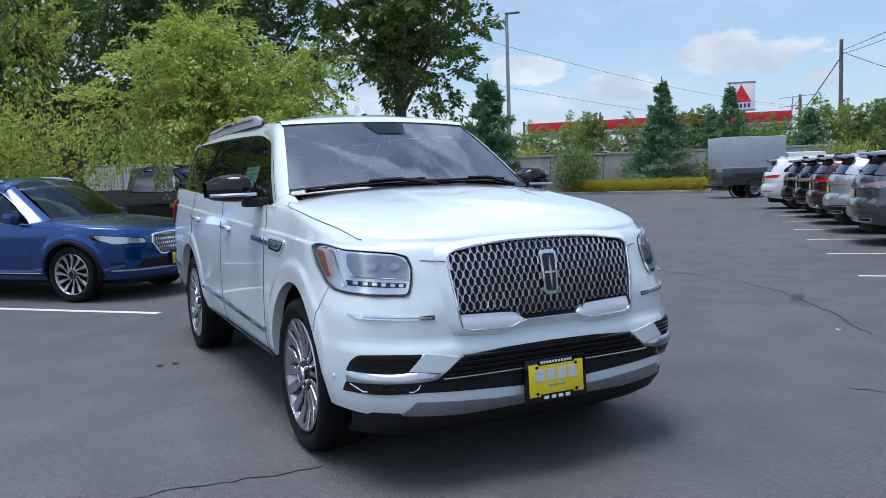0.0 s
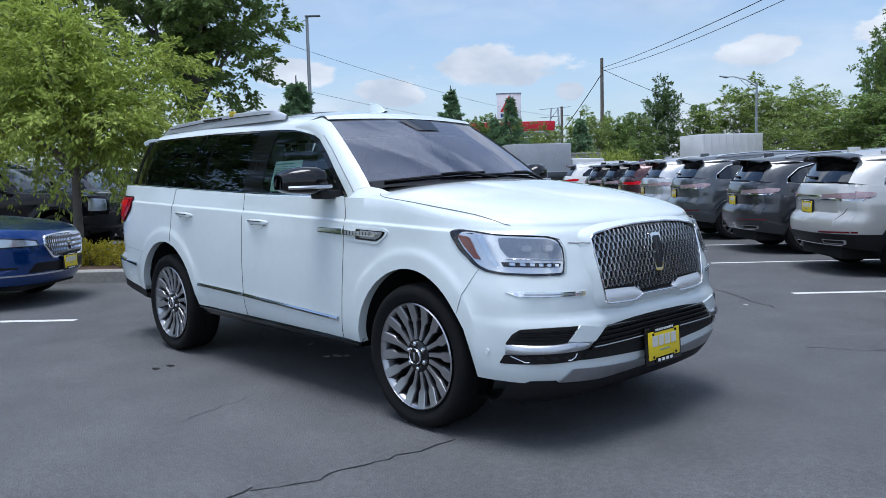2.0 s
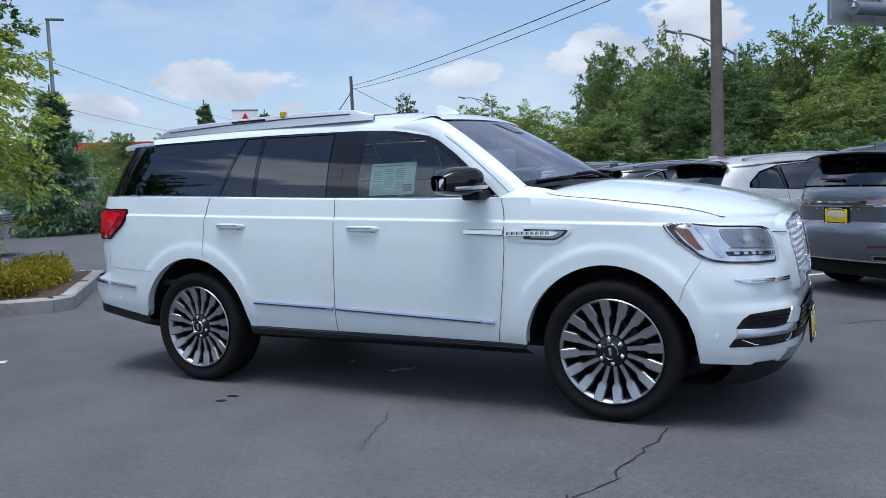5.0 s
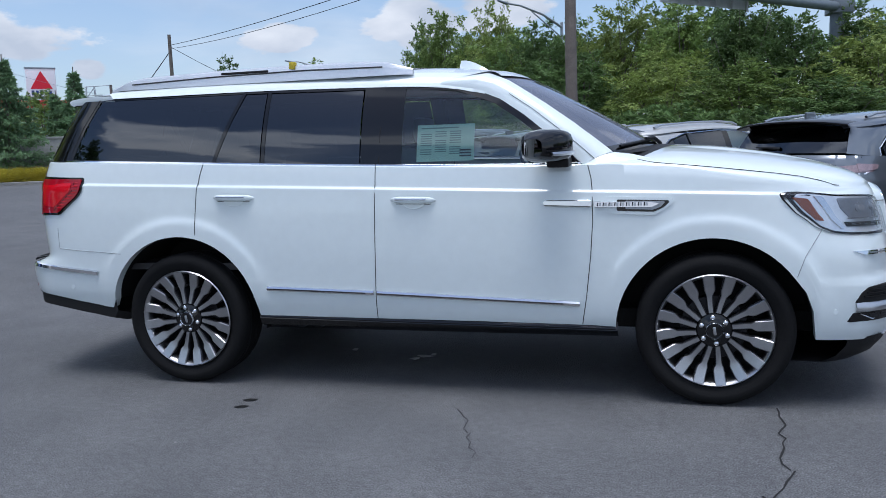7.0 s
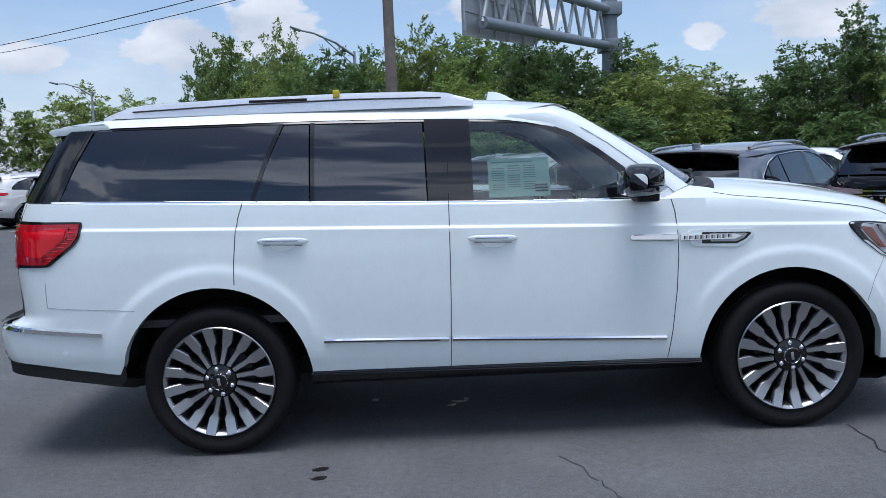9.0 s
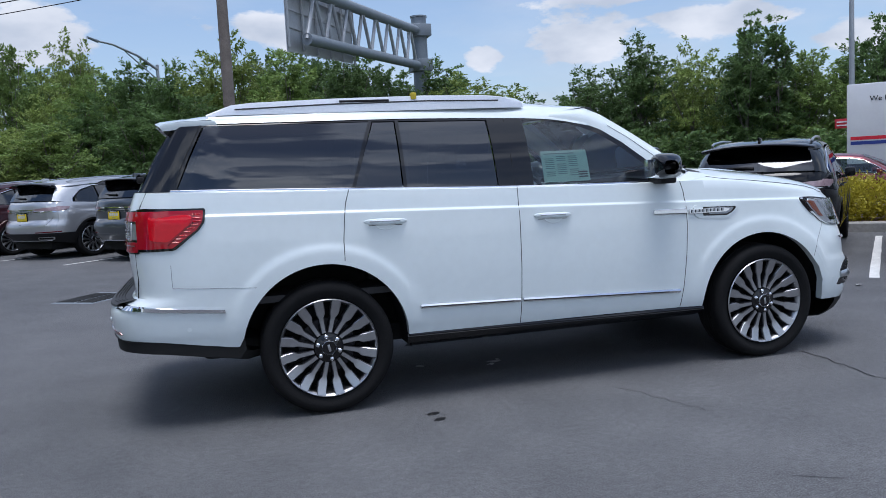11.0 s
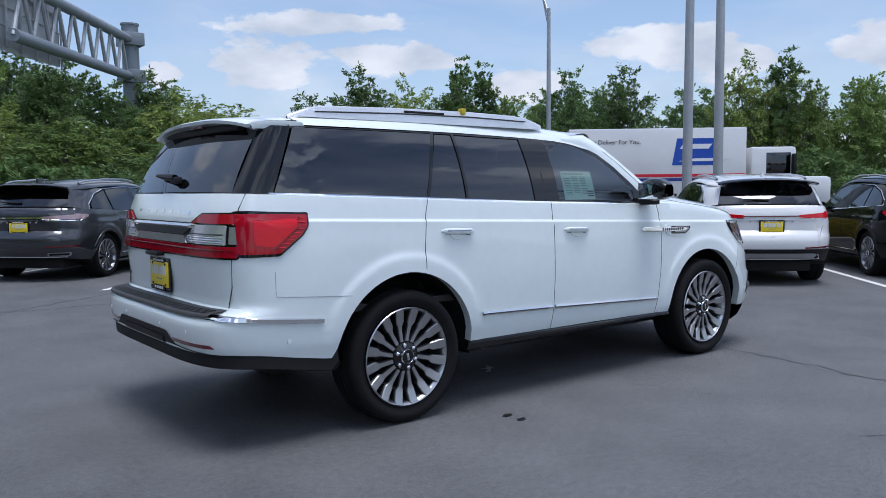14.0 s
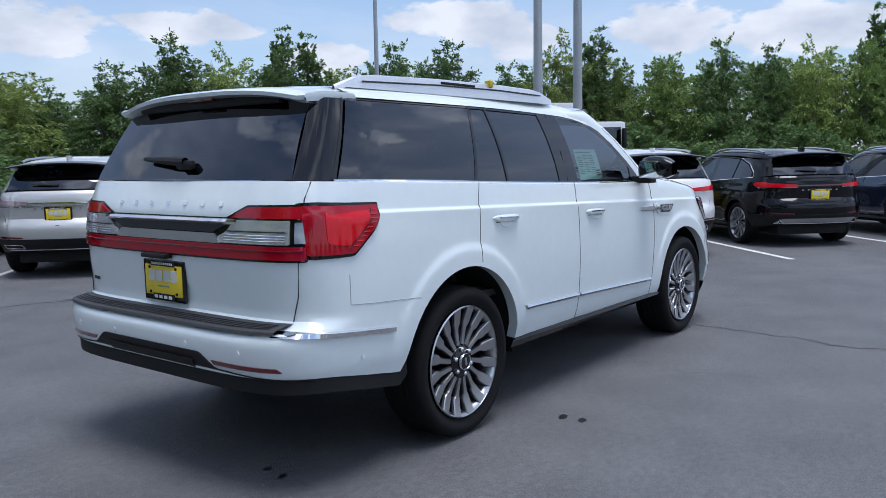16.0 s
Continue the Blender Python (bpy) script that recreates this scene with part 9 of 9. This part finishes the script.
def red_sedan(u, v, turn, label, colour):
    c = crossover(colour, label, colour, "silver", 12, at_uv(u, v, turn), (0.98, 0.96, 0.86), group="", rails=None, name="sedan")
    return c


red_sedan(-1.7, 17.4, -86, "dark red car parked across the far side of the hedge", REDP)
crossover(WHITEP, "white car on the far side of the planted strip", WHITEP, "silver", 10, at_uv(3.5, 17.2, -88), (1, 1, 0.95), group="", rails=None)
crossover(BLACKP, "dark car on the far side of the planted strip", BLACKP, "silver", 10, at_uv(-13.5, 17.2, -88), (1, 1, 0.95), group="", rails=None)


def mail_truck():
    t = thing("mail_truck", "white mail truck with an eagle panel and striped side", "truck", m=at_uv(-5.3, 22.6, -88))
    part("cargo_box", box_bm((-3.9, -1.25, 1.05), (2.0, 1.25, 3.4), 0.05), WHITEP, t)
    part("chassis", box_bm((-3.9, -0.6, 0.65), (4.3, 0.6, 1.0), 0.03), TRIM, t)
    part("skirt", box_bm((-3.9, -1.22, 0.85), (2.0, 1.22, 1.05), 0.02), TRIM, t)
    cab = part("cab", box_bm((2.2, -1.05, 0.9), (3.7, 1.05, 2.75), 0.12), WHITEP, t)
    part("bonnet", box_bm((3.6, -0.95, 0.8), (4.9, 0.95, 1.75), 0.15), WHITEP, cab)
    for s in (-1, 1):
        part("door_window", box_bm((2.7, min(s * 1.03, s * 1.06), 1.85), (3.5, max(s * 1.03, s * 1.06), 2.55), 0.01), PRIVACY, cab)
        part("mirror", box_bm((3.5, min(s * 1.1, s * 1.35), 1.8), (3.6, max(s * 1.1, s * 1.35), 2.5), 0.02), TRIM, cab)
    part("windscreen", box_bm((3.69, -0.95, 1.8), (3.73, 0.95, 2.6), 0.01), PRIVACY, cab)
    side = -1
    y = side * 1.253
    def slab(nm, x0, z0, x1, z1, mat, o=0.0, skew=0.0):
        bm = bmesh.new()
        yy = y + side * (0.006 + o)
        q = [(x0, z0), (x1, z0), (x1 + skew, z1), (x0 + skew, z1)]
        a = [bm.verts.new((px, yy, pz)) for px, pz in q]
        b = [bm.verts.new((px, y, pz)) for px, pz in q]
        bm.faces.new(a)
        for i in range(4):
            bm.faces.new((a[i], a[(i + 1) % 4], b[(i + 1) % 4], b[i]))
        bmesh.ops.recalc_face_normals(bm, faces=bm.faces)
        return part(nm, bm, mat, t, smooth=False)
    # the side that faces the car park
    slab("red_stripe", -3.8, 1.76, 1.95, 1.86, SIGNRED)
    slab("blue_stripe", -3.8, 1.62, 1.95, 1.72, SIGNBLUE)
    slab("eagle_panel", -0.45, 2.15, 1.0, 3.05, plain("postal_blue", (0.01, 0.07, 0.42), 0.4), 0, 0.16)
    slab("eagle_wing", -0.25, 2.28, 0.85, 2.38, SIGNWHITE, 0.01, 0.55)
    slab("eagle_head", -0.2, 2.70, 0.75, 2.86, SIGNWHITE, 0.01, 0.12)
    cu = bpy.data.curves.new("slogan", "FONT")
    cu.body, cu.size, cu.extrude = "We Deliver For You.", 0.21, 0.004
    cu.materials.append(INK)
    o = new("slogan", cu)
    o.parent = t
    o.matrix_basis = pose(-3.3, y - 0.008, 2.88, 90, 0, 0)
    for x in (-2.6, 4.1):
        for s in (-1, 1):
            wheel(t, x, s * 1.0, s, 0.48, 0.28, 0.28, "silver", 12)


mail_truck()


# ---- litter and grit on the asphalt ----
def grit():
    rng = np.random.default_rng(77)
    n = 1100
    c = np.stack([rng.uniform(-7.5, 6.5, n), rng.uniform(-6.5, 8.0, n), np.full(n, 0.0)], 1)
    r = rng.uniform(0.0025, 0.0075, (n, 1, 1)) * np.where(rng.uniform(0, 1, (n, 1, 1)) > 0.93, 1.8, 1.0)
    q = np.array([(1, 0, 0), (0.2, 0.9, 0), (-0.9, 0.3, 0), (-0.3, -0.9, 0), (0.1, 0.05, 0.8)], float)
    v = c[:, None, :] + r * q[None] * rng.uniform(0.7, 1.2, (n, 5, 1))
    f = np.array([(0, 1, 4), (1, 2, 4), (2, 3, 4), (3, 0, 4)])
    f = (f[None] + 5 * np.arange(n)[:, None, None]).reshape(-1, 3)
    me = bpy.data.meshes.new("grit")
    me.from_pydata(v.reshape(-1, 3).tolist(), [], f.tolist())
    me.materials.append(plain("pale_grit", (0.16, 0.16, 0.16), 0.8, var=0.5, scale=3))
    tagged(new("loose_grit", me), "fine pale grit scattered on the asphalt", "grit", "", "stuff")


grit()
DEBRIS = plain("pale_debris", (0.42, 0.42, 0.40), 0.8, var=0.3, scale=40)
for i, (x, y, s) in enumerate(((-0.25, -0.21, 0.05), (-0.30, -0.28, 0.035), (-0.20, -0.16, 0.03), (-0.79, -0.10, 0.035), (1.05, 3.95, 0.03), (4.4, 1.2, 0.04))):
    rnd = random.Random(i)
    bm = bmesh.new()
    vs = [bm.verts.new((s * (1 + 0.4 * rnd.random()) * math.cos(a), 0.45 * s * (1 + 0.5 * rnd.random()) * math.sin(a), 0.004 + 0.012 * rnd.random())) for a in lin(0, 5.4, 8)]
    tp = bm.verts.new((0, 0, 0.016))
    for p, q in zip(vs, vs[1:] + vs[:1]):
        bm.faces.new((p, q, tp))
    o = tagged(obj("dry_leaf", bm, DEBRIS, False), "crumpled pale dry leaf lying on the asphalt", "leaf")
    o.matrix_basis = pose(x, y, 0.001, 0, 0, 40 * i)
